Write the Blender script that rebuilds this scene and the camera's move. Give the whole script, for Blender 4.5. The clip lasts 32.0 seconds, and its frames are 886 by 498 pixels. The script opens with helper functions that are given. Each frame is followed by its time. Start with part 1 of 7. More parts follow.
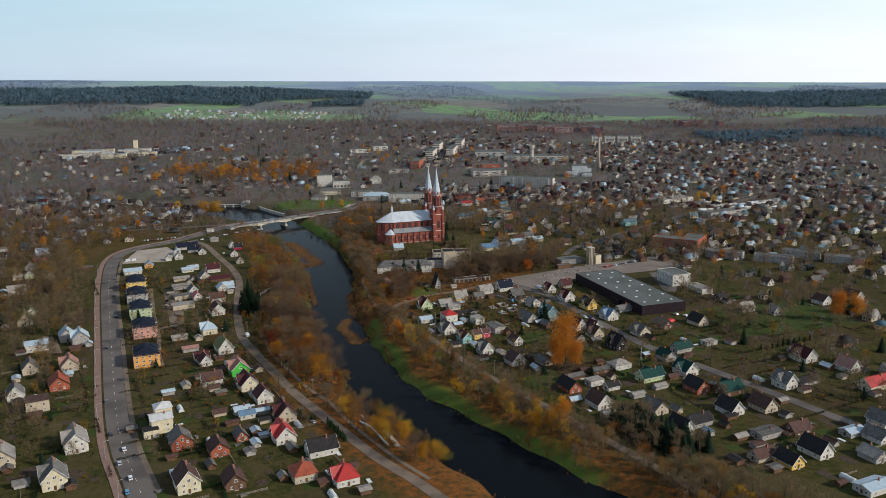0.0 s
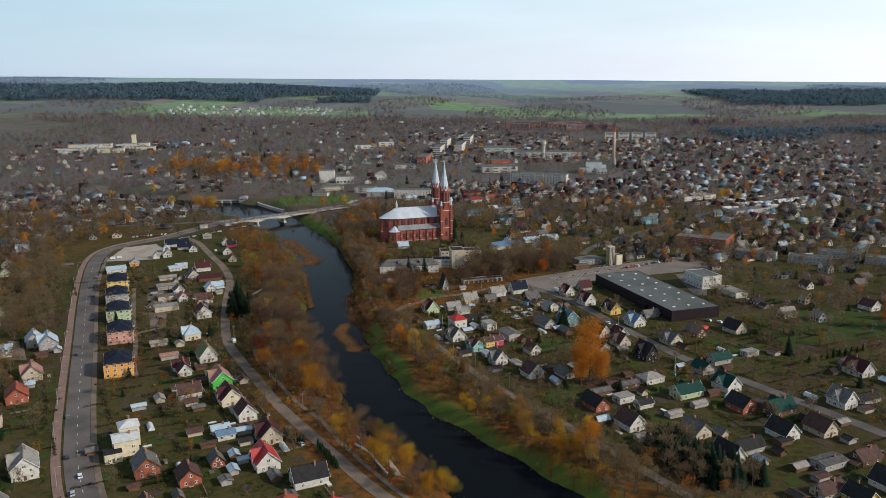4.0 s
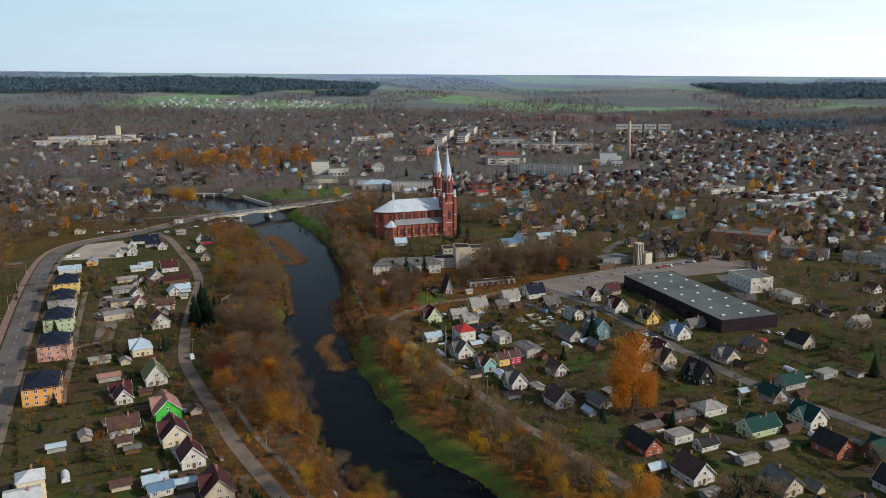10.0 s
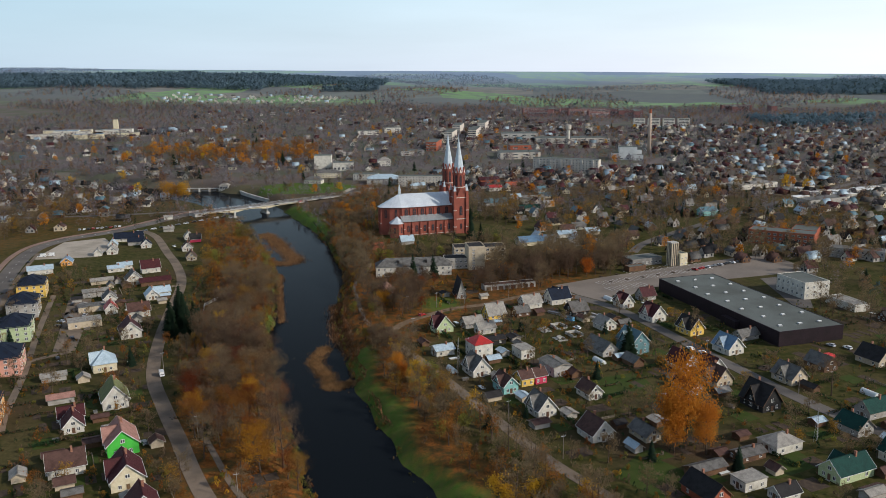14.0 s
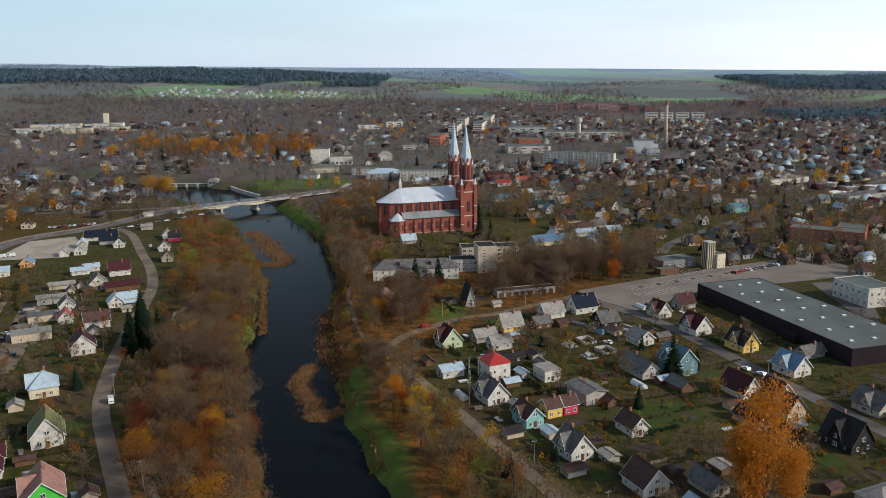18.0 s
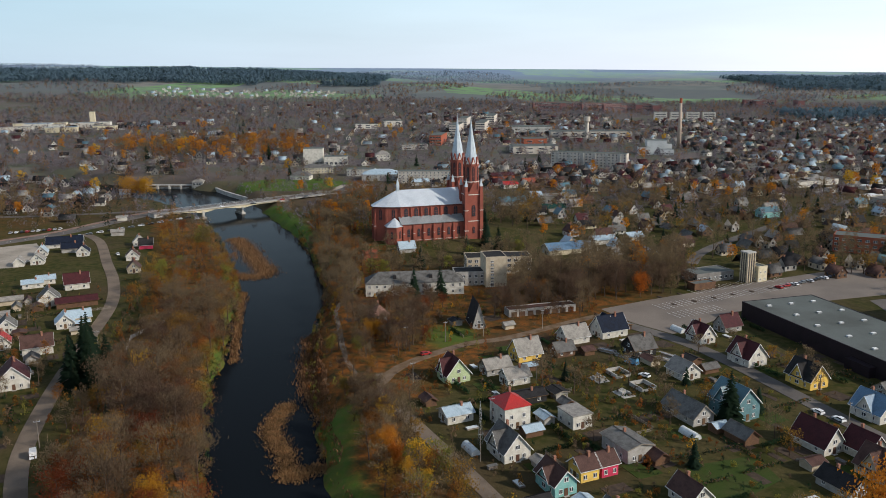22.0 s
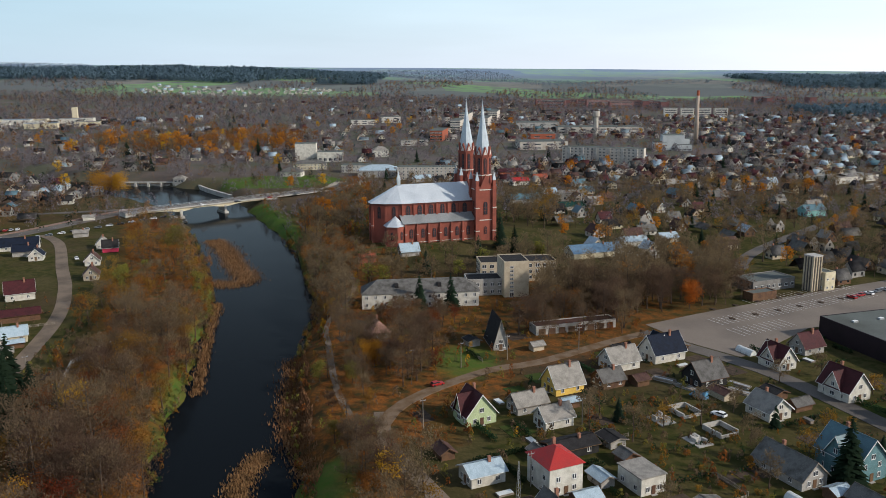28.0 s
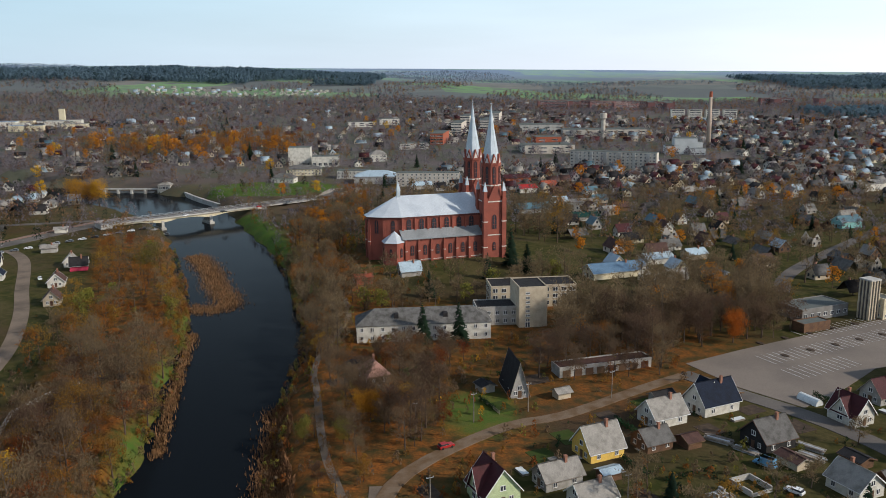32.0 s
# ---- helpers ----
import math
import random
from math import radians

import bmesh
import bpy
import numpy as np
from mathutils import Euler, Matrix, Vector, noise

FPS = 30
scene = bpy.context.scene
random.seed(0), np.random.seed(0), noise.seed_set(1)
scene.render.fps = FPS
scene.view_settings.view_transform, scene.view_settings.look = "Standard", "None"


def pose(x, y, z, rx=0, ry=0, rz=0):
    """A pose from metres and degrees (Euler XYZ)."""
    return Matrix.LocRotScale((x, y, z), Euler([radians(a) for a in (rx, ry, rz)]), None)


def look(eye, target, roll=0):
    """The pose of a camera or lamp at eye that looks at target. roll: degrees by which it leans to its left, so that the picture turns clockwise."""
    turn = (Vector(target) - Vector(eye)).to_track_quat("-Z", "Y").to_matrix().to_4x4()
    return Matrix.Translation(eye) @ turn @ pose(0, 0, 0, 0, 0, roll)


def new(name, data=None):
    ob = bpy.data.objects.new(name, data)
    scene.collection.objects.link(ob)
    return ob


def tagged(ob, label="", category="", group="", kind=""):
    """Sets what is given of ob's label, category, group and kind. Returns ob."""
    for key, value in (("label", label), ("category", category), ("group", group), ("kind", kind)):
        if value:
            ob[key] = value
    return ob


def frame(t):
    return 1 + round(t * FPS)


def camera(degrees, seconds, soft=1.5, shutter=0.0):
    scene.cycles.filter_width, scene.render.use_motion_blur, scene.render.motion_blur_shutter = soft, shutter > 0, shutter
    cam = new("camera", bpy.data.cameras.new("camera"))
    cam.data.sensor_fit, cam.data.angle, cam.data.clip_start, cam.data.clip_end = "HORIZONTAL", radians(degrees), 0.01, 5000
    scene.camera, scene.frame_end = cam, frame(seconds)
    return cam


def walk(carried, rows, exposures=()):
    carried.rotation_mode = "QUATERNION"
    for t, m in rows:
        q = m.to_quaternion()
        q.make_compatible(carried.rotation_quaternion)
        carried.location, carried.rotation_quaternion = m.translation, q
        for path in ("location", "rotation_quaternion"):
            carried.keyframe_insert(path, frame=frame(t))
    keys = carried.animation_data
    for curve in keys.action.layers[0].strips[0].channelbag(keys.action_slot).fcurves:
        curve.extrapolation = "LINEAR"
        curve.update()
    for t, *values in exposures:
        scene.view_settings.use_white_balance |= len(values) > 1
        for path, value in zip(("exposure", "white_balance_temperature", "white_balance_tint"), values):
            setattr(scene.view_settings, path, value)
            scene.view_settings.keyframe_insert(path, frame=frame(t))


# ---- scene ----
cam = camera(56.3, 32.0, soft=0.85)
PATH = [
    (0, (-12.678, -9.029, 185.064), (-12.621, -7.075, 184.64), -0.8),
    (1, (-12.454, 4.168, 181.292), (-12.405, 6.122, 180.87), -0.7),
    (2, (-12.274, 18.317, 177.716), (-12.231, 20.272, 177.294), -0.6),
    (3, (-12.306, 32.669, 174.118), (-12.266, 34.624, 173.696), -0.6),
    (3.5, (-12.156, 39.97, 172.813), (-12.116, 41.925, 172.39), -0.6),
    (5.5, (-11.88, 69.684, 164.866), (-11.838, 71.639, 164.444), -0.5),
    (6, (-11.892, 77.054, 163.75), (-11.849, 79.008, 163.326), -0.5),
    (7, (-12.215, 92.335, 160.623), (-12.173, 94.288, 160.198), -0.5),
    (8, (-11.662, 107.834, 157.14), (-11.622, 109.788, 156.714), -0.5),
    (9, (-11.462, 122.936, 153.569), (-11.424, 124.889, 153.143), -0.6),
    (10, (-11.063, 138.177, 150.247), (-11.027, 140.131, 149.821), -0.6),
    (11, (-10.813, 153.725, 146.945), (-10.779, 155.679, 146.518), -0.6),
    (12, (-11.076, 169.178, 143.523), (-11.046, 171.132, 143.095), -0.5),
    (13, (-11.448, 184.606, 140.023), (-11.425, 186.56, 139.596), -0.5),
    (14, (-11.523, 199.72, 136.827), (-11.508, 201.674, 136.399), -0.6),
    (14.5, (-11.785, 207.449, 135.593), (-11.773, 209.403, 135.164), -0.5),
    (16.5, (-12.707, 238.937, 127.415), (-12.701, 240.892, 126.99), -0.4),
    (17, (-12.7, 246.576, 126.357), (-12.694, 248.53, 125.928), -0.5),
    (18, (-12.94, 261.954, 123.89), (-12.932, 263.907, 123.46), -0.6),
    (19, (-13.018, 277.418, 121.7), (-13.011, 279.372, 121.275), -0.4),
    (20, (-13.296, 293.01, 120.088), (-13.288, 294.964, 119.665), -0.5),
    (21, (-13.754, 307.744, 117.914), (-13.747, 309.699, 117.489), -0.5),
    (22, (-14.241, 321.597, 115.264), (-14.232, 323.552, 114.839), -0.5),
    (23, (-14.436, 334.189, 112.59), (-14.427, 336.143, 112.167), -0.6),
    (24, (-15.063, 345.721, 109.79), (-15.051, 347.676, 109.368), -0.6),
    (25, (-15.741, 356.277, 107.133), (-15.728, 358.232, 106.711), -0.7),
    (25.5, (-16.438, 361.14, 106.23), (-16.424, 363.094, 105.806), -0.7),
    (27.5, (-19.207, 381.067, 101.985), (-19.191, 383.022, 101.563), -0.6),
    (28, (-19.948, 386.49, 101.74), (-19.931, 388.445, 101.32), -0.5),
    (29, (-21.55, 397.553, 101.849), (-21.53, 399.508, 101.429), -0.4),
    (30, (-21.742, 409.038, 101.798), (-21.724, 410.993, 101.378), -0.5),
    (31, (-22.255, 420.797, 101.242), (-22.234, 422.752, 100.824), -0.5),
    (32, (-22.482, 431.84, 100.877), (-22.461, 433.796, 100.459), -0.5),
]
walk(cam, [(t, look(eye, aim, lean)) for t, eye, aim, lean in PATH], ((0.0, 0.2, 6400, 11), (13.0, 0.24, 6400, 11), (32.0, 0.27, 6400, 11)))

# ---- world, sun and exposure ----
SUN_AZ, SUN_EL = radians(112), radians(29)          # azimuth clockwise from +y
world = bpy.data.worlds.new("sky")
scene.world = world
world.use_nodes = True
wn = world.node_tree.nodes
sky = wn.new("ShaderNodeTexSky")
sky.sky_type, sky.sun_disc = "NISHITA", False
sky.sun_elevation, sky.sun_rotation = SUN_EL, SUN_AZ
sky.air_density, sky.dust_density, sky.ozone_density = 1.0, 0.35, 5.0
wn["Background"].inputs[1].default_value = 0.13
wl = world.node_tree.links
way = wn.new("ShaderNodeTexCoord").outputs["Generated"]
toward, climb, streaks = wn.new("ShaderNodeVectorMath"), wn.new("ShaderNodeSeparateXYZ"), wn.new("ShaderNodeTexNoise")
toward.operation = "DOT_PRODUCT"
toward.inputs[1].default_value = (math.sin(SUN_AZ), math.cos(SUN_AZ), 0.0)
stretch = wn.new("ShaderNodeMapping")
stretch.inputs["Scale"].default_value = (2.0, 2.0, 14.0)
streaks.inputs["Scale"].default_value, streaks.inputs["Detail"].default_value = 1.6, 5
wl.new(way, toward.inputs[0]), wl.new(way, climb.inputs[0]), wl.new(way, stretch.inputs[0]), wl.new(stretch.outputs[0], streaks.inputs["Vector"])
glow, thin = wn.new("ShaderNodeMapRange"), wn.new("ShaderNodeMapRange")
for node, source, span_ in ((glow, toward.outputs["Value"], (-0.85, 0.25, 0.0, 1.0)), (thin, climb.outputs["Z"], (0.0, 0.5, 0.9, 0.12))):
    wl.new(source, node.inputs[0])
    for k in range(4):
        node.inputs[k + 1].default_value = span_[k]
veil, torn, mixed = wn.new("ShaderNodeMix"), wn.new("ShaderNodeMix"), wn.new("ShaderNodeMix")      # thin high cloud, brighter towards the sun
veil.data_type = torn.data_type = mixed.data_type = "RGBA"
veil.inputs[6].default_value, veil.inputs[7].default_value = (3.55, 4.85, 5.75, 1), (8.3, 8.65, 8.95, 1)
torn.blend_type = "MULTIPLY"
torn.inputs[0].default_value = 0.22
wl.new(glow.outputs[0], veil.inputs[0])
rise_, tint = wn.new("ShaderNodeMapRange"), wn.new("ShaderNodeMix")
rise_.inputs[2].default_value = 0.1
tint.data_type = "RGBA"
tint.inputs[6].default_value, tint.inputs[7].default_value = (0.99, 0.965, 1.0, 1), (0.9, 1.0, 0.995, 1)
wl.new(climb.outputs["Z"], rise_.inputs[0]), wl.new(rise_.outputs[0], tint.inputs[0])
fade = wn.new("ShaderNodeMix")
fade.data_type, fade.blend_type = "RGBA", "MULTIPLY"
fade.inputs[0].default_value = 1.0
wl.new(veil.outputs[2], fade.inputs[6]), wl.new(tint.outputs[2], fade.inputs[7]), wl.new(fade.outputs[2], torn.inputs[6]), wl.new(streaks.outputs["Fac"], torn.inputs[7])
wl.new(thin.outputs[0], mixed.inputs[0])
pale = wn.new("ShaderNodeHueSaturation")
pale.inputs["Saturation"].default_value, pale.inputs["Value"].default_value = 0.72, 0.9
wl.new(sky.outputs[0], pale.inputs["Color"]), wl.new(pale.outputs[0], mixed.inputs[6]), wl.new(torn.outputs[2], mixed.inputs[7])
wl.new(mixed.outputs[2], wn["Background"].inputs[0])
sun_data = bpy.data.lights.new("sun", "SUN")
sun_data.energy, sun_data.angle, sun_data.color = 3.3, radians(2), (1.0, 0.92, 0.80)
sun = new("sun", sun_data)
sun.matrix_world = look((0, 0, 0), (-math.sin(SUN_AZ) * math.cos(SUN_EL), -math.cos(SUN_AZ) * math.cos(SUN_EL), -math.sin(SUN_EL)))


# ---- materials ----
def mat(name, colour, rough=0.8, second=None, scale=0.5, fine=6.0, bump=0.15, metal=0.0, vary=0.0, wave=None, spec=0.3):
    """Two scales of noise between two colours, bump, and a shift per object."""
    m = bpy.data.materials.new(name)
    m.use_nodes = True
    n, l = m.node_tree.nodes, m.node_tree.links
    b = n["Principled BSDF"]
    b.inputs["Roughness"].default_value = rough
    b.inputs["Metallic"].default_value = metal
    b.inputs["Specular IOR Level"].default_value = spec
    geo = n.new("ShaderNodeTexCoord")
    coarse, grain = n.new("ShaderNodeTexNoise"), n.new("ShaderNodeTexNoise")
    coarse.inputs["Scale"].default_value, grain.inputs["Scale"].default_value = scale, fine
    coarse.inputs["Detail"].default_value, grain.inputs["Detail"].default_value = 5, 3
    for t in (coarse, grain):
        l.new(geo.outputs["Object"], t.inputs["Vector"])
    second = second or tuple(c * 0.62 for c in colour)
    mix, mix2 = n.new("ShaderNodeMix"), n.new("ShaderNodeMix")
    mix.data_type = mix2.data_type = "RGBA"
    mix.inputs[6].default_value, mix.inputs[7].default_value = (*colour, 1), (*second, 1)
    ramp = n.new("ShaderNodeMapRange")
    ramp.inputs[1].default_value, ramp.inputs[2].default_value = 0.42, 0.68
    l.new(coarse.outputs["Fac"], ramp.inputs[0])
    l.new(ramp.outputs[0], mix.inputs[0])
    mix2.blend_type = "MULTIPLY"
    mix2.inputs[0].default_value = 0.5
    l.new(mix.outputs[2], mix2.inputs[6])
    l.new(grain.outputs["Fac"], mix2.inputs[7])
    gain = n.new("ShaderNodeHueSaturation")
    gain.inputs["Value"].default_value = 1.3
    l.new(mix2.outputs[2], gain.inputs["Color"])
    if vary:
        info = n.new("ShaderNodeObjectInfo")
        rr = n.new("ShaderNodeMapRange")
        rr.inputs[3].default_value, rr.inputs[4].default_value = 1.3 * (1 - vary), 1.3 * (1 + vary)
        l.new(info.outputs["Random"], rr.inputs[0])
        l.new(rr.outputs[0], gain.inputs["Value"])
        hue = n.new("ShaderNodeMapRange")
        hue.inputs[3].default_value, hue.inputs[4].default_value = 0.5 - vary * 0.06, 0.5 + vary * 0.06
        l.new(info.outputs["Random"], hue.inputs[0])
        l.new(hue.outputs[0], gain.inputs["Hue"])
    l.new(gain.outputs[0], b.inputs["Base Color"])
    height = grain.outputs["Fac"]
    if wave:
        w = n.new("ShaderNodeTexWave")
        w.bands_direction = wave[0]
        w.inputs["Scale"].default_value = wave[1]
        w.inputs["Distortion"].default_value = 0.15
        l.new(geo.outputs["Object"], w.inputs["Vector"])
        height = w.outputs["Fac"]
        wm = n.new("ShaderNodeMix")
        wm.data_type, wm.blend_type = "RGBA", "MULTIPLY"
        wm.inputs[0].default_value = 0.28
        l.new(gain.outputs[0], wm.inputs[6])
        l.new(w.outputs["Color"], wm.inputs[7])
        l.new(wm.outputs[2], b.inputs["Base Color"])
    bp = n.new("ShaderNodeBump")
    bp.inputs["Strength"].default_value, bp.inputs["Distance"].default_value = bump, 0.1
    l.new(height, bp.inputs["Height"])
    l.new(bp.outputs[0], b.inputs["Normal"])
    return m


ROOF = {
    "red": mat("red_metal_roof", (0.42, 0.025, 0.02), 0.45, (0.33, 0.03, 0.025), wave=("Y", 3.2)),
    "orange": mat("orange_tile_roof", (0.34, 0.075, 0.035), 0.7, wave=("Y", 3.2)),
    "maroon": mat("maroon_roof", (0.075, 0.022, 0.024), 0.6, (0.05, 0.018, 0.02), wave=("Y", 3.2), spec=0.1),
    "brown": mat("brown_roof", (0.10, 0.055, 0.045), 0.7, wave=("Y", 3.0), spec=0.1),
    "grey": mat("grey_slate_roof", (0.155, 0.148, 0.138), 0.85, (0.085, 0.08, 0.072), wave=("Y", 3.0), vary=0.2, spec=0.1),
    "pale": mat("pale_cement_roof", (0.31, 0.285, 0.25), 0.85, (0.19, 0.175, 0.15), wave=("Y", 3.0)),
    "dark": mat("dark_roof", (0.034, 0.032, 0.032), 0.8, (0.022, 0.02, 0.02), wave=("Y", 3.0), spec=0.1),
    "navy": mat("navy_roof", (0.014, 0.02, 0.036), 0.75, (0.011, 0.014, 0.022), wave=("Y", 3.0), spec=0.1),
    "blue": mat("blue_metal_roof", (0.13, 0.22, 0.32), 0.45, (0.10, 0.17, 0.25), wave=("Y", 2.4)),
    "lightblue": mat("light_blue_metal_roof", (0.42, 0.52, 0.58), 0.4, (0.33, 0.42, 0.47), wave=("Y", 2.4)),
    "green": mat("green_metal_roof", (0.014, 0.055, 0.045), 0.75, (0.012, 0.04, 0.034), wave=("Y", 2.4), spec=0.1),
    "olive": mat("mossy_green_roof", (0.17, 0.19, 0.07), 0.85, (0.12, 0.12, 0.06), wave=("Y", 3.0)),
    "white": mat("white_metal_roof", (0.60, 0.60, 0.58), 0.5, (0.48, 0.48, 0.46), wave=("Y", 2.4)),
    "pink": mat("pink_clay_roof", (0.36, 0.19, 0.15), 0.85, (0.25, 0.13, 0.1), wave=("Y", 3.2)),
    "teal": mat("teal_metal_roof", (0.10, 0.19, 0.22), 0.45, (0.08, 0.14, 0.17), wave=("Y", 2.4)),
}
WALL = {
    "white": mat("white_render", (0.58, 0.55, 0.48), 0.9, (0.42, 0.39, 0.33)),
    "cream": mat("cream_render", (0.60, 0.53, 0.37), 0.9, (0.48, 0.41, 0.28)),
    "beige": mat("beige_render", (0.48, 0.40, 0.29), 0.9, (0.38, 0.31, 0.22)),
    "yellow": mat("yellow_render", (0.72, 0.47, 0.10), 0.9, (0.62, 0.40, 0.1)),
    "orange": mat("orange_render", (0.70, 0.33, 0.085), 0.9, (0.6, 0.28, 0.08)),
    "green": mat("bright_green_render", (0.07, 0.47, 0.06), 0.9, (0.06, 0.38, 0.05)),
    "mint": mat("pale_green_boards", (0.50, 0.58, 0.33), 0.85, (0.42, 0.5, 0.28), wave=("Z", 3.0)),
    "teal": mat("teal_boards", (0.13, 0.25, 0.27), 0.8, (0.1, 0.19, 0.2), wave=("Z", 3.0)),
    "grey": mat("grey_brick_wall", (0.36, 0.34, 0.31), 0.9, (0.26, 0.24, 0.21)),
    "brick": mat("red_brick_wall", (0.34, 0.095, 0.05), 0.9, (0.24, 0.07, 0.04)),
    "wood": mat("brown_plank_wall", (0.16, 0.085, 0.045), 0.85, (0.1, 0.055, 0.035), wave=("Z", 3.0)),
    "black": mat("black_plank_wall", (0.018, 0.017, 0.017), 0.8, (0.03, 0.028, 0.026), wave=("Z", 3.0)),
    "rose": mat("rose_render", (0.62, 0.30, 0.22), 0.9, (0.5, 0.24, 0.18)),
    "pinkred": mat("raspberry_render", (0.55, 0.045, 0.10), 0.9, (0.45, 0.04, 0.08)),
    "aqua": mat("aqua_render", (0.22, 0.45, 0.42), 0.9, (0.18, 0.38, 0.36)),
}
ASPHALT = mat("worn_asphalt", (0.135, 0.118, 0.104), 0.9, (0.09, 0.08, 0.072), 0.06, 4.0, 0.1, spec=0.1)
DIRT = mat("gravel_track", (0.19, 0.145, 0.108), 0.95, (0.115, 0.09, 0.068), 0.1, 5.0, 0.2, spec=0.1)
LEAFY = mat("leaf_strewn_track", (0.17, 0.12, 0.08), 0.95, (0.12, 0.07, 0.035), 0.25, 4.0, 0.2, spec=0.1)
PAVING = mat("reddish_paving", (0.24, 0.155, 0.12), 0.9, (0.18, 0.12, 0.1), 0.3, 6.0, 0.1, spec=0.1)
CONCRETE = mat("pale_concrete", (0.44, 0.42, 0.38), 0.9, (0.31, 0.29, 0.26), 0.2, 4.0, 0.1)
PAINT = mat("white_road_paint", (0.72, 0.71, 0.68), 0.8, (0.5, 0.49, 0.47), 1.0, 8.0, 0.05)
CHURCH_BRICK = mat("church_red_brick", (0.27, 0.075, 0.05), 0.85, (0.19, 0.056, 0.04), 0.15, 5.0, 0.1)
CHURCH_DARK = mat("church_dark_brick", (0.12, 0.036, 0.028), 0.85, (0.085, 0.027, 0.022), 0.15, 5.0, 0.1)
STONE = mat("pale_stone_trim", (0.60, 0.55, 0.49), 0.85, (0.45, 0.41, 0.36))
ZINC = mat("pale_zinc_roof", (0.62, 0.66, 0.69), 0.42, (0.52, 0.56, 0.6), 0.12, 3.0, 0.08, metal=0.15, wave=("X", 1.4))
ZINC_DULL = mat("dull_zinc_roof", (0.30, 0.31, 0.31), 0.5, (0.22, 0.23, 0.23), 0.12, 3.0, 0.08, metal=0.1, wave=("X", 1.4))
SPIRE = mat("zinc_spire", (0.47, 0.52, 0.55), 0.4, (0.38, 0.43, 0.46), 0.3, 3.0, 0.08, metal=0.2)
GLASS = mat("dark_window_glass", (0.028, 0.032, 0.04), 0.12, (0.05, 0.055, 0.065), 0.8, 2.0, 0.0, spec=0.6)
FRAME = mat("white_window_frame", (0.74, 0.73, 0.70), 0.6)
DOOR = mat("brown_door", (0.13, 0.07, 0.04), 0.6, vary=0.3)
CHIMNEY = mat("chimney_brick", (0.30, 0.14, 0.09), 0.9, (0.2, 0.1, 0.07), 1.0, 8.0)
BARK = mat("grey_brown_bark", (0.09, 0.062, 0.043), 0.95, (0.07, 0.055, 0.045), 1.0, 8.0, 0.4, spec=0.1)
CLAD = mat("dark_plum_cladding", (0.032, 0.022, 0.026), 0.5, (0.024, 0.018, 0.02), 0.2, 3.0, 0.1, wave=("Z", 1.2), spec=0.1)
BITUMEN = mat("grey_bitumen_roof", (0.115, 0.125, 0.115), 0.85, (0.085, 0.09, 0.08), 0.06, 3.0, 0.1, spec=0.1)
PANEL = mat("pale_concrete_panels", (0.52, 0.47, 0.40), 0.9, (0.42, 0.37, 0.31), 0.2, 4.0, 0.1)
STEEL = mat("galvanised_steel", (0.50, 0.51, 0.52), 0.45, (0.4, 0.41, 0.42), metal=0.6)
REED = mat("dry_reed", (0.22, 0.12, 0.055), 0.9, (0.13, 0.075, 0.035), 0.3, 3.0, 0.3, vary=0.2, spec=0.1)
RUBBER = mat("black_rubber", (0.02, 0.02, 0.02), 0.8)
POLY = mat("clouded_greenhouse_film", (0.62, 0.64, 0.62), 0.35, (0.5, 0.52, 0.5))
TIMBER = mat("weathered_timber", (0.26, 0.22, 0.18), 0.9, (0.15, 0.125, 0.1), 0.6, 6.0, 0.3, vary=0.2)
LAWN = mat("mown_lawn", (0.036, 0.056, 0.011), 0.95, (0.050, 0.058, 0.016), 0.25, 4.0, 0.3, spec=0.1)
SOIL = mat("dug_garden_soil", (0.055, 0.04, 0.03), 0.95, (0.085, 0.06, 0.042), 0.6, 4.0, 0.4, spec=0.1)
SQUARE = mat("pale_gravel_square", (0.36, 0.31, 0.25), 0.95, (0.28, 0.24, 0.19), 0.1, 4.0, 0.1, spec=0.1)
PURPLE = mat("dull_red_flats", (0.24, 0.11, 0.10), 0.9, (0.18, 0.09, 0.08), 0.05, 2.0, 0.05)
TANK = mat("boiler_cladding", (0.52, 0.53, 0.52), 0.6, (0.42, 0.43, 0.42), 0.1, 2.0, 0.05)
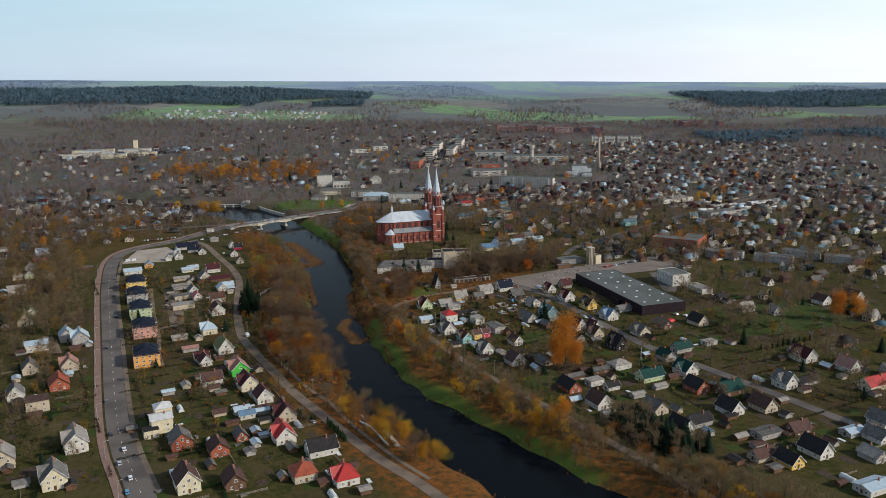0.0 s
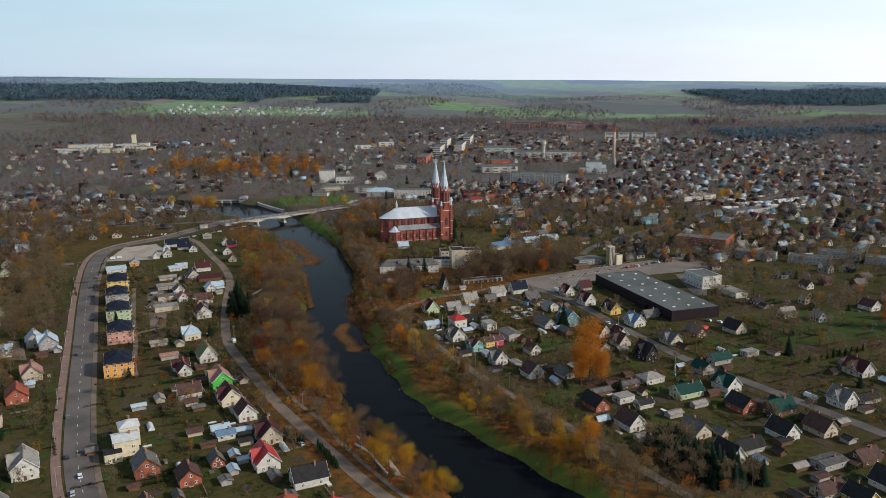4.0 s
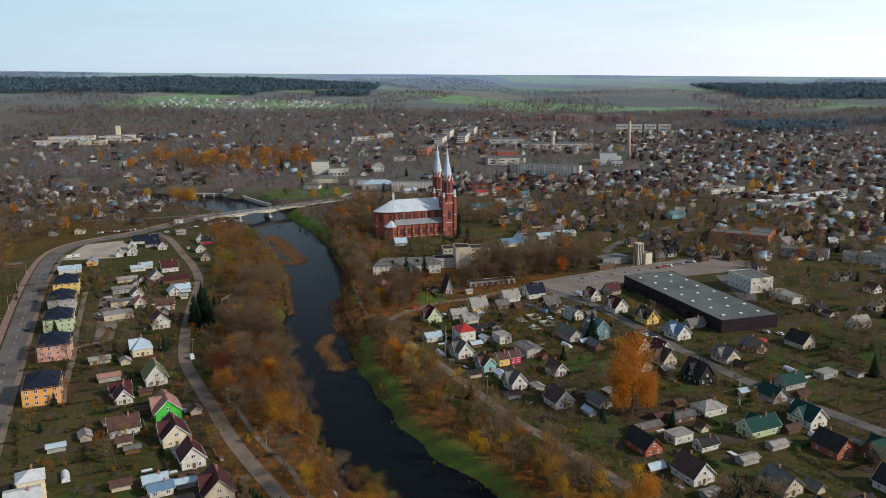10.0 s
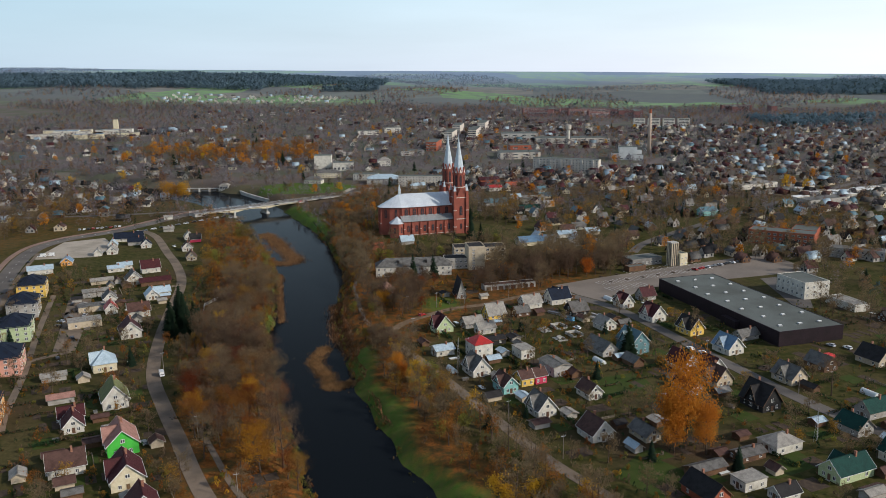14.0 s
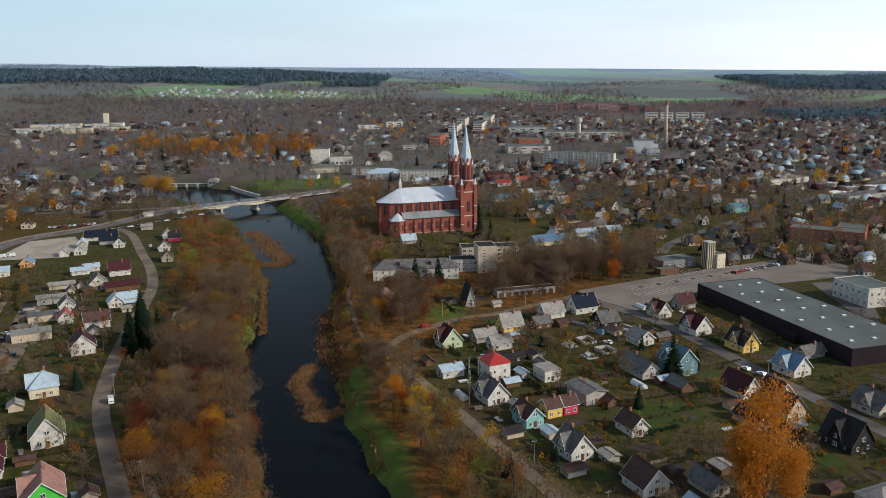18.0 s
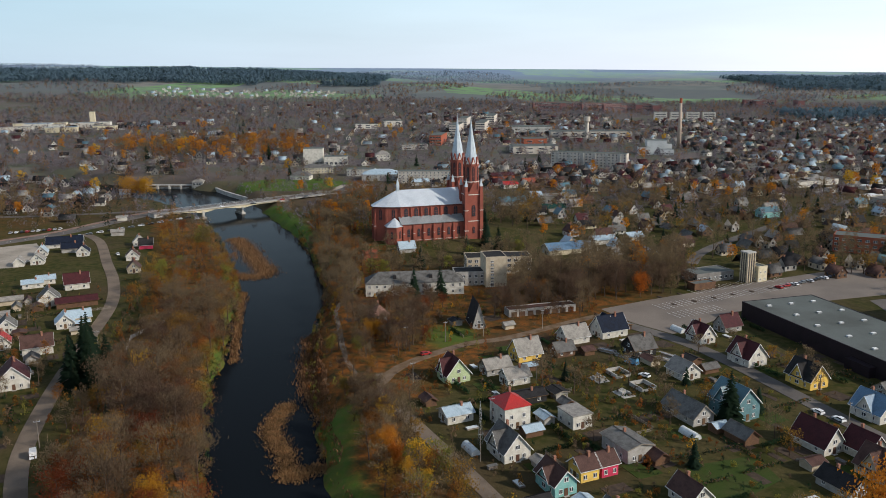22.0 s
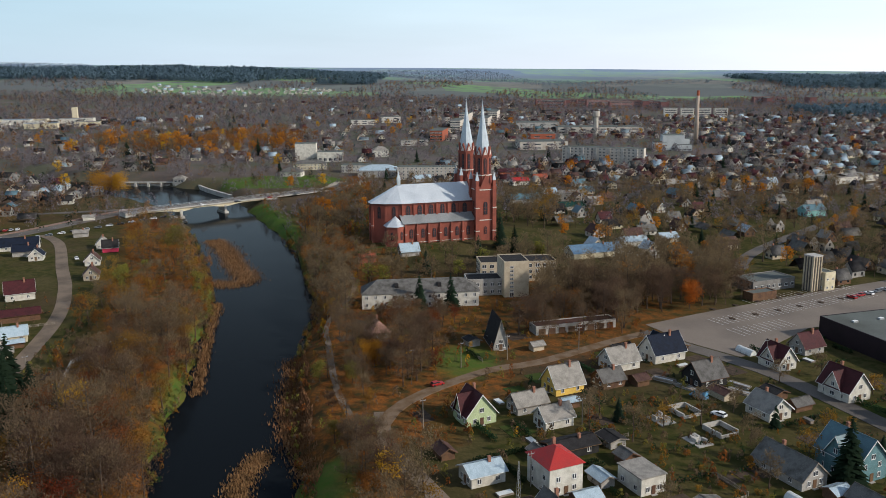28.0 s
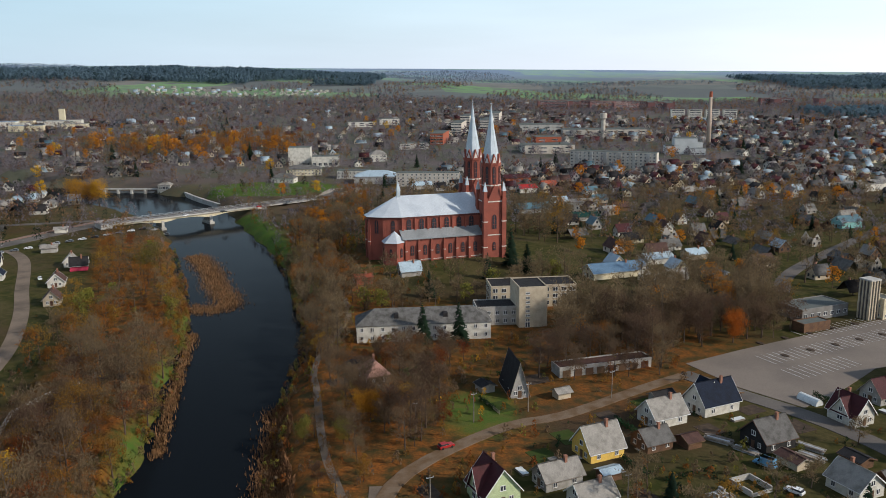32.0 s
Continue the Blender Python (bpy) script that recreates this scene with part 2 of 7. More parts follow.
LEAF = {
    "bare": mat("bare_twigs", (0.165, 0.108, 0.066), 0.95, (0.11, 0.076, 0.05), 0.2, 2.0, 0.0, vary=0.3, spec=0.05),
    "ochre": mat("ochre_leaves", (0.245, 0.116, 0.024), 0.9, (0.155, 0.074, 0.02), 0.2, 2.0, 0.0, vary=0.3, spec=0.05),
    "russet": mat("russet_leaves", (0.235, 0.074, 0.021), 0.9, (0.145, 0.05, 0.018), 0.2, 2.0, 0.0, vary=0.3, spec=0.05),
    "orange": mat("orange_leaves", (0.47, 0.165, 0.024), 0.9, (0.36, 0.115, 0.018), 0.2, 2.0, 0.0, vary=0.2, spec=0.05),
    "gold": mat("golden_leaves", (0.50, 0.26, 0.025), 0.9, (0.36, 0.18, 0.02), 0.2, 2.0, 0.0, vary=0.2, spec=0.05),
    "willow": mat("yellow_green_leaves", (0.19, 0.16, 0.035), 0.9, (0.12, 0.11, 0.03), 0.2, 2.0, 0.0, vary=0.3, spec=0.05),
    # far woods and pines: aerial haze is mixed into these five base colours
    "haze_wood": mat("hazed_leafless_wood", (0.21, 0.178, 0.188), 0.95, (0.165, 0.14, 0.152), 0.02, 1.0, 0.0, spec=0.05),
    "dull": mat("hazed_ochre_wood", (0.25, 0.145, 0.075), 0.95, (0.17, 0.11, 0.07), 0.02, 1.0, 0.0, spec=0.05),
    "pine": mat("hazed_pine_green", (0.065, 0.10, 0.105), 0.95, (0.045, 0.075, 0.082), 0.02, 1.0, 0.0, spec=0.05),
    "haze_blue_wood": mat("hazed_blue_grey_wood", (0.15, 0.17, 0.205), 0.95, (0.11, 0.13, 0.16), 0.01, 1.0, 0.0, spec=0.05),
    "haze_blue_pine": mat("hazed_blue_green_pine", (0.13, 0.19, 0.225), 0.95, (0.10, 0.15, 0.185), 0.01, 1.0, 0.0, spec=0.05),
    "fir": mat("fir_needles", (0.022, 0.04, 0.022), 0.9, (0.014, 0.026, 0.016), 0.2, 2.0, 0.0, vary=0.3, spec=0.05),
    "thuja": mat("thuja_green", (0.03, 0.06, 0.025), 0.9, (0.02, 0.04, 0.018), 0.4, 3.0, 0.0, vary=0.3, spec=0.05),
}


def let_light_through(m, share):
    """Thin leaves and twigs: part of the light goes through them."""
    n, l = m.node_tree.nodes, m.node_tree.links
    b, out = n["Principled BSDF"], n["Material Output"]
    thin, both = n.new("ShaderNodeBsdfTranslucent"), n.new("ShaderNodeMixShader")
    both.inputs[0].default_value = share
    l.new(b.inputs["Base Color"].links[0].from_socket, thin.inputs["Color"])
    l.new(b.outputs[0], both.inputs[1]), l.new(thin.outputs[0], both.inputs[2]), l.new(both.outputs[0], out.inputs["Surface"])


for leaf in LEAF.values():
    let_light_through(leaf, 0.45)

# ---- terrain ----
RIVER = [(420, -420, 20), (360, -180, 19), (230, 60, 18), (150, 205, 18), (92, 272, 18), (46, 322, 18), (-3, 396, 17), (-28, 432, 16), (-42, 464, 15), (-61, 528, 15.5), (-83, 618, 16),
         (-89, 681, 17), (-97, 745, 21), (-117, 820, 23), (-141, 890, 24), (-170, 962, 24), (-205, 1030, 30), (-245, 1085, 38), (-300, 1130, 34), (-390, 1170, 22), (-470, 1230, 18)]


def river_gap(x, y):
    """Distance from the water's edge (negative inside the river)."""
    best = np.full(np.shape(x), 1e9)
    for (ax, ay, aw), (bx, by, bw) in zip(RIVER, RIVER[1:]):
        dx, dy = bx - ax, by - ay
        k = np.clip(((x - ax) * dx + (y - ay) * dy) / (dx * dx + dy * dy), 0, 1)
        best = np.minimum(best, np.hypot(x - ax - k * dx, y - ay - k * dy) - (aw + k * (bw - aw)))
    return best


def ground_z(x, y):
    x, y = np.asarray(x, float), np.asarray(y, float)
    d = np.hypot(x * 0.6, np.maximum(y, 0))
    d = d + (np.hypot(x, np.maximum(y, 0)) - d) * np.clip((d - 2000) / 1500, 0, 1)
    s = np.clip((d - 900) / 3900, 0, 1.0)
    far = np.clip((d - 1500) / 1500, 0, 1)
    z = 5 + 113 * s ** 1.3 - 0.0165 * x * np.clip((d - 1400) / 2400, 0, 1) + far * np.interp(d, [3000, 4300], [1, 0.12]) * (9 * np.sin(x * 0.0021 + y * 0.0013) + 7 * np.sin(y * 0.0043 - x * 0.0011 + 1.0) + 4 * np.sin(x * 0.006 + 2))
    z = z + 26 * np.exp(-((x + 750) / 520) ** 2 - ((y - 3500) / 380) ** 2)          # wooded hill
    z = z + 4.0 * np.clip(1.6 - np.hypot((x + 25) / 52, (y - 862) / 46), 0, 1)
    gap = river_gap(x, y) + 1.8 * np.sin(x * 0.11 + y * 0.07) + 1.2 * np.sin(y * 0.19)
    k = np.clip((gap + 3) / 15, 0, 1)
    k = k * k * (3 - 2 * k)
    return -2.2 + (z + 2.2) * k


def gz(x, y):
    return float(ground_z(x, y))


def spaced(lo, hi, a, b, step):
    """Even steps between a and b, growing steps outside them."""
    mid = list(np.arange(a, b + 0.1, step))
    left, right, s = [a], [b], step
    while left[-1] > lo:
        s *= 1.12
        left.append(left[-1] - s)
    s = step
    while right[-1] < hi:
        s *= 1.12
        right.append(right[-1] + s)
    return np.array(left[:0:-1] + mid + right[1:])


def ground_material():
    m = bpy.data.materials.new("autumn_ground")
    m.use_nodes = True
    n, l = m.node_tree.nodes, m.node_tree.links
    b = n["Principled BSDF"]
    b.inputs["Roughness"].default_value = 0.95
    b.inputs["Specular IOR Level"].default_value = 0.04
    pos = n.new("ShaderNodeNewGeometry").outputs["Position"]

    def noise_at(scale, detail=4):
        t = n.new("ShaderNodeTexNoise")
        t.inputs["Scale"].default_value, t.inputs["Detail"].default_value = scale, detail
        l.new(pos, t.inputs["Vector"])
        return t.outputs["Fac"]

    def span(value, lo, hi):
        r = n.new("ShaderNodeMapRange")
        r.inputs[1].default_value, r.inputs[2].default_value = lo, hi
        l.new(value, r.inputs[0])
        return r.outputs[0]

    def blend(fac, a, c):
        x = n.new("ShaderNodeMix")
        x.data_type = "RGBA"
        l.new(fac, x.inputs[0])
        for socket, value in ((x.inputs[6], a), (x.inputs[7], c)):
            if isinstance(value, tuple):
                socket.default_value = (*value, 1)
            else:
                l.new(value, socket)
        return x.outputs[2]

    grass = blend(span(noise_at(0.35, 8), 0.42, 0.6), (0.034, 0.038, 0.010), (0.064, 0.054, 0.019))
    litter = blend(span(noise_at(1.2), 0.35, 0.7), (0.13, 0.052, 0.016), (0.27, 0.092, 0.019))
    near = blend(span(noise_at(0.05, 6), 0.48, 0.62), grass, blend(span(noise_at(0.9), 0.3, 0.7), (0.050, 0.045, 0.017), (0.085, 0.066, 0.028)))
    near = blend(span(noise_at(0.012, 5), 0.52, 0.66), near, blend(span(noise_at(2.0), 0.3, 0.7), (0.045, 0.03, 0.018), (0.078, 0.052, 0.03)))
    leafy = n.new("ShaderNodeAttribute")
    leafy.attribute_name = "leaf_litter"
    near = blend(leafy.outputs["Fac"], near, blend(span(noise_at(0.25, 5), 0.35, 0.65), litter, (0.055, 0.042, 0.016)))
    split = n.new("ShaderNodeSeparateXYZ")
    l.new(pos, split.inputs[0])
    # far town ground: greyed and lightened in its colour in place of haze
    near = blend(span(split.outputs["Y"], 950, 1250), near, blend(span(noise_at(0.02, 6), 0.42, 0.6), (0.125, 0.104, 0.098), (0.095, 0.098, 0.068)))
    meadow = n.new("ShaderNodeAttribute")
    meadow.attribute_name = "meadow"
    near = blend(meadow.outputs["Fac"], near, blend(span(noise_at(0.3, 6), 0.35, 0.65), (0.058, 0.115, 0.018), (0.085, 0.105, 0.026)))
    def fields(scale, shades, gaps):
        """Patches of farmland: one plain shade a field, with air haze mixed into it."""
        cells = n.new("ShaderNodeTexVoronoi")
        cells.inputs["Scale"].default_value = scale
        l.new(pos, cells.inputs["Vector"])
        ramp = n.new("ShaderNodeValToRGB")
        for k, c in shades:
            ramp.color_ramp.elements.new(k).color = (*c, 1)
        ramp.color_ramp.interpolation = "CONSTANT"
        sep = n.new("ShaderNodeSeparateColor")
        l.new(cells.outputs["Color"], sep.inputs[0])
        l.new(sep.outputs[0], ramp.inputs[0])
        return blend(span(noise_at(0.02), 0.4, 0.7), ramp.outputs[0], gaps)

    # haze is painted into the field shades, palest and bluest in the farthest
    middle_haze = fields(0.0035, ((0.0, (0.12, 0.13, 0.13)), (0.3, (0.16, 0.27, 0.12)), (0.5, (0.15, 0.165, 0.15)), (0.7, (0.18, 0.28, 0.14)), (0.85, (0.19, 0.18, 0.16))), (0.13, 0.14, 0.13))
    outer_haze = fields(0.002, ((0.0, (0.19, 0.25, 0.33)), (0.3, (0.25, 0.36, 0.29)), (0.55, (0.20, 0.26, 0.34)), (0.8, (0.28, 0.35, 0.34))), (0.21, 0.28, 0.37))
    hazed_country = blend(span(split.outputs["Y"], 3200, 4300), middle_haze, outer_haze)
    colour = blend(span(split.outputs["Y"], 2350, 2600), near, hazed_country)
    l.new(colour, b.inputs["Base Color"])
    bp = n.new("ShaderNodeBump")
    bp.inputs["Strength"].default_value, bp.inputs["Distance"].default_value = 0.5, 0.3
    l.new(noise_at(1.5, 6), bp.inputs["Height"])
    l.new(bp.outputs[0], b.inputs["Normal"])
    return m


def sheet(name, xs, ys, zs, material):
    nx, ny = len(xs), len(ys)
    verts = [(x, y, zs[j][i]) for j, y in enumerate(ys) for i, x in enumerate(xs)]
    faces = [(j * nx + i, j * nx + i + 1, (j + 1) * nx + i + 1, (j + 1) * nx + i) for j in range(ny - 1) for i in range(nx - 1)]
    me = bpy.data.meshes.new(name)
    me.from_pydata(verts, [], faces)
    me.materials.append(material)
    me.polygons.foreach_set("use_smooth", [True] * len(faces))
    return new(name, me)


gxs, gys = spaced(-4400, 4400, -330, 140, 4), spaced(-900, 4900, 250, 1150, 4)
GX, GY = np.meshgrid(gxs, gys)
ground = tagged(sheet("ground", gxs, gys, ground_z(GX, GY), ground_material()), "autumn grass and leaf litter over rolling ground, far fields tinted with haze", "ground", kind="structure")

gap_all = river_gap(GX, GY)
litter = np.clip((gap_all + 2) / 3, 0, 1) * np.clip((np.where((GY < 590) & (GX > np.interp(GY, [300, 430, 560, 620], [45, -20, -65, -80])), 31, 48) - gap_all) / 12, 0, 1) * (GY < 930)
litter = np.maximum(litter, 0.8 * np.clip(1.3 - np.hypot((GX - 5) / 75, (GY - 715) / 55), 0, 0.4) / 0.4)
litter = np.maximum(litter, np.clip(1.3 - np.hypot((GX + 22) / 26, (GY - 634) / 16), 0, 0.4) / 0.4)
litter = np.maximum(litter, 0.4 * np.clip((GY - 960) / 120, 0, 1) * np.clip((2500 - GY) / 200, 0, 1))
litter = np.maximum(litter, 0.3 * np.clip((-GX - 300 - 0.25 * (800 - GY)) / 60, 0, 1) * (GY > 600) * (GY < 1100))
meadow = np.clip((gap_all + 1) / 2, 0, 1) * np.clip((15 - gap_all) / 3, 0, 1) * (GX > np.interp(GY, [700, 1000, 1200], [-95, -170, -260])) * (GY > 790) * (GY < 1000)
meadow = np.maximum(meadow, (np.hypot((GX + 155) / 55, (GY - 1115) / 40) < 1) * 1.0)
meadow = np.maximum(meadow, np.clip((gap_all + 2) / 2, 0, 1) * np.clip((13 + 3 * np.sin(GY * 0.09) - gap_all) / 4, 0, 1) * (GX > np.interp(GY, [300, 430, 560, 620], [45, -20, -65, -80])) * (GY > 330) * (GY < 585) * 0.9)
meadow = np.maximum(meadow, np.clip((gap_all + 1) / 2, 0, 1) * np.clip((7 + 2 * np.sin(GY * 0.11) - gap_all) / 3, 0, 1) * (GX < np.interp(GY, [600, 760], [-84, -100])) * (GY > 590) * (GY < 770) * 0.9)
meadow = np.maximum(meadow, np.clip(1.4 - np.hypot((GX + 10) / 9, (GY - 655) / 14), 0, 0.4) / 0.4 * 0.8)
green = ground.data.attributes.new("meadow", "FLOAT", "POINT")
green.data.foreach_set("value", meadow.ravel().astype(np.float32))
layer = ground.data.attributes.new("leaf_litter", "FLOAT", "POINT")
layer.data.foreach_set("value", litter.ravel().astype(np.float32))


def water_material():
    m = bpy.data.materials.new("dark_river_water")
    m.use_nodes = True
    n, l = m.node_tree.nodes, m.node_tree.links
    b = n["Principled BSDF"]
    b.inputs["Base Color"].default_value = (0.006, 0.008, 0.010, 1)
    b.inputs["Roughness"].default_value = 0.1
    b.inputs["IOR"].default_value = 1.33
    b.inputs["Specular IOR Level"].default_value = 0.015
    t, bp = n.new("ShaderNodeTexNoise"), n.new("ShaderNodeBump")
    t.inputs["Scale"].default_value, t.inputs["Detail"].default_value = 0.35, 4
    l.new(n.new("ShaderNodeNewGeometry").outputs["Position"], t.inputs["Vector"])
    l.new(t.outputs["Fac"], bp.inputs["Height"])
    bp.inputs["Strength"].default_value, bp.inputs["Distance"].default_value = 0.15, 0.08
    l.new(bp.outputs[0], b.inputs["Normal"])
    return m


WATER = water_material()
water = tagged(sheet("water", [-600, -200, 700], [-900, 700, 1300], [[0.0] * 3] * 3, WATER), "dark still river water with faint ripples", "river", kind="structure")


# ---- mesh building ----
class Shape:
    """Collects boxes, prisms and faces with a material slot each."""

    def __init__(self):
        self.v, self.f, self.s = [], [], []

    def face(self, pts, slot=0):
        k = len(self.v)
        self.v += [tuple(p) for p in pts]
        self.f.append(tuple(range(k, k + len(pts))))
        self.s.append(slot)

    def solid(self, low, high, slot=0, cap=True):
        """Walls between two rings of equal count, with caps."""
        k, n = len(self.v), len(low)
        self.v += [tuple(p) for p in low] + [tuple(p) for p in high]
        for i in range(n):
            j = (i + 1) % n
            self.f.append((k + i, k + j, k + n + j, k + n + i))
            self.s.append(slot)
        if cap:
            self.f += [tuple(k + i for i in range(n - 1, -1, -1)), tuple(k + n + i for i in range(n))]
            self.s += [slot, slot]

    def box(self, x, y, z, sx, sy, sz, slot=0, turn=0.0, taper=1.0):
        """z is the underside."""
        c, s = math.cos(turn), math.sin(turn)
        ring = [(-sx / 2, -sy / 2), (sx / 2, -sy / 2), (sx / 2, sy / 2), (-sx / 2, sy / 2)]
        at = lambda k, h: [(x + k * (a * c - b * s), y + k * (a * s + b * c), h) for a, b in ring]
        self.solid(at(1, z), at(taper, z + sz), slot)

    def tube(self, a, b, ra, rb, n=5, slot=0, cap=False):
        a, b = Vector(a), Vector(b)
        d = (b - a).normalized()
        u = d.orthogonal().normalized()
        w = d.cross(u)
        ring = lambda p, r: [p + r * (math.cos(2 * math.pi * i / n) * u + math.sin(2 * math.pi * i / n) * w) for i in range(n)]
        self.solid(ring(a, ra), ring(b, rb), slot, cap)

    def mesh(self, name, *materials, smooth=False):
        me = bpy.data.meshes.new(name)
        me.from_pydata(self.v, [], self.f)
        for m in materials:
            me.materials.append(m)
        me.polygons.foreach_set("material_index", self.s)
        if smooth:
            me.polygons.foreach_set("use_smooth", [True] * len(self.f))
        return me


def part(name, data, parent, m=None, label=""):
    ob = new(name, data)
    ob.parent = parent
    if m is not None:
        ob.matrix_basis = m
    if label:
        ob["label"] = label
    return ob


def thing(name, x, y, turn, label, category, group="", z=None, kind=""):
    ob = new(name)
    ob.empty_display_size = 0.5
    ob.matrix_basis = pose(x, y, gz(x, y) if z is None else z, 0, 0, turn)
    return tagged(ob, label, category, group, kind)

# ---- roads ----
def smooth_line(pts, step=6.0):
    """Points every few metres along a curve through pts."""
    out = []
    p = [pts[0]] + list(pts) + [pts[-1]]
    for i in range(1, len(p) - 2):
        a, b, c, d = (np.array(q, float) for q in p[i - 1:i + 3])
        n = max(2, int(np.hypot(*(c - b)[:2]) / step))
        for k in range(n):
            t = k / n
            out.append(0.5 * ((2 * b) + (c - a) * t + (2 * a - 5 * b + 4 * c - d) * t * t + (3 * b - a - 3 * c + d) * t ** 3))
    out.append(np.array(pts[-1], float))
    return np.array(out)


def strip(name, pts, width, material, label, lift=0.14, shift=0.0, thick=0.3, category="road", kind="structure", z=None):
    line = smooth_line(pts)
    d = np.gradient(line, axis=0)
    d /= np.hypot(d[:, 0], d[:, 1])[:, None]
    nrm = np.stack([d[:, 1], -d[:, 0]], 1)
    s = Shape()
    rings = []
    for p, q in zip(line, nrm):
        a, b = p + q * (shift - width / 2), p + q * (shift + width / 2)
        za, zb = (gz(*a), gz(*b)) if z is None else (z, z)
        h = max(za, zb) if abs(za - zb) < 0.6 else (za + zb) / 2
        rings.append(((a[0], a[1], max(za, h) + lift), (b[0], b[1], max(zb, h) + lift)))
    for (a, b), (c, e) in zip(rings, rings[1:]):
        dn = lambda v: (v[0], v[1], v[2] - thick)
        s.face((a, b, e, c))
        s.face((dn(a), a, c, dn(c)))
        s.face((b, dn(b), dn(e), e))
    ob = new(name, s.mesh(name, material))
    return tagged(ob, label, category, kind=kind)


MAIN = [(60, -200), (-10, 0), (-62, 140), (-92, 225), (-137, 324), (-172, 396), (-230, 548), (-286, 700), (-316, 800), (-312, 850), (-279, 893), (-243, 965), (-222, 985)]
strip("road_main", MAIN, 11.5, ASPHALT, "wide grey asphalt main road beside the houses", 0.16, shift=1.5)
strip("lane_main", MAIN[4:9], 2.6, DIRT, "grey gravel lay-by strip along the main road", 0.2, shift=8.7)
strip("pavement_main", MAIN, 4.0, PAVING, "reddish block pavement along the main road", 0.24, shift=-7.4, category="pavement")
RIVER_ROAD = [(30, 262), (-13, 327), (-26, 344), (-37, 359), (-53, 385), (-82, 433), (-94, 455), (-106, 480), (-121, 510), (-137, 545), (-149, 588), (-160, 640), (-173, 707), (-190, 755), (-211, 800), (-240, 862), (-262, 890)]
strip("road_river", RIVER_ROAD, 6.0, DIRT, "pale worn gravel road above the river")
strip("path_river", [(-10, 333), (-26, 355), (-50, 395), (-64, 424), (-78, 445), (-93, 474), (-109, 506), (-118, 531), (-121, 549), (-120, 575), (-118, 600)], 2.2, DIRT, "worn footpath along the wooded river bank", category="path")
strip("road_diagonal", [(330, 170), (247, 305), (190, 411), (166, 454), (139, 500), (117, 558), (91, 634), (68, 668), (57, 684)], 7.0, ASPHALT, "asphalt street between gardens and houses")
strip("road_leafy", [(-36, 598), (-33, 612), (-24, 626), (-3, 645), (14, 652), (42, 672), (57, 682)], 4.4, LEAFY, "narrow street bordered by fallen leaves", 0.2)
strip("road_near", [(130, 270), (85, 355), (42, 434), (27, 459), (13, 489), (-6, 532), (-22, 566), (-34, 592), (-36, 612)], 5.0, DIRT, "gravel lane behind the river bank trees", 0.12)
strip("road_back", [(130, 782), (144, 810), (174, 846), (247, 921), (342, 1010), (520, 1160), (760, 1340)], 7.0, ASPHALT, "long asphalt street running out of the town")
strip("road_church", [(-112, 1059), (-84, 1140), (-70, 1220), (-60, 1300), (-43, 1442), (10, 1660), (66, 1892)], 9.0, ASPHALT, "straight town street towards the centre")
strip("road_bank", [(-222, 985), (-330, 960), (-460, 955), (-700, 990)], 7.0, ASPHALT, "asphalt road across the far bank")
strip("path_park", [(-42, 600), (-45, 609), (-52, 633), (-59, 672), (-63, 700), (-58, 760), (-78, 830), (-112, 930)], 2.2, DIRT, "leaf covered path along the river", 0.08, category="path")
strip("path_flats", [(-176, 490), (-183, 508), (-197, 552), (-216, 604), (-243, 684)], 3.0, DIRT, "gravel path behind the apartment houses", category="path")


# ---- houses ----
WINDOWS = {}


def window_mesh(w, h):
    if (w, h) not in WINDOWS:
        s = Shape()
        s.box(0, 0, 0, w, 0.14, h, 1)
        for x0 in ((-w / 4, w / 4) if w > 0.8 else (0,)):
            g = w / 2 - 0.16 if w > 0.8 else w - 0.2
            s.face([(x0 - g / 2, -0.085, 0.1), (x0 + g / 2, -0.085, 0.1), (x0 + g / 2, -0.085, h - 0.1), (x0 - g / 2, -0.085, h - 0.1)], 0)
        s.box(0, -0.1, -0.06, w + 0.16, 0.12, 0.06, 1)
        WINDOWS[(w, h)] = s.mesh("window", GLASS, FRAME)
    return WINDOWS[(w, h)]


def place_window(root, x, y, z, turn, w=1.1, h=1.3, name="window"):
    return part(name, window_mesh(w, h), root, pose(x, y, z, 0, 0, turn))


CHIM = Shape()
CHIM.box(0, 0, -1.2, 0.7, 0.7, 2.1)
CHIM.box(0, 0, 0.9, 0.84, 0.84, 0.12)
CHIM.box(0, 0, 1.02, 0.4, 0.4, 0.12)
CHIM = CHIM.mesh("chimney", CHIMNEY)
DOORM = Shape()
DOORM.box(0, 0, 0, 1.1, 0.16, 2.1, 0)
DOORM.box(0, -0.35, -0.15, 1.6, 0.8, 0.15, 1)
DOORM = DOORM.mesh("door", DOOR, CONCRETE)


def gable_walls(w, l, eave, rise):
    s = Shape()
    a, b = w / 2, l / 2
    s.face([(-a, -b, -0.6), (a, -b, -0.6), (a, -b, eave), (0, -b, eave + rise), (-a, -b, eave)])
    s.face([(a, b, -0.6), (-a, b, -0.6), (-a, b, eave), (0, b, eave + rise), (a, b, eave)])
    s.face([(a, -b, -0.6), (a, b, -0.6), (a, b, eave), (a, -b, eave)])
    s.face([(-a, b, -0.6), (-a, -b, -0.6), (-a, -b, eave), (-a, b, eave)])
    return s


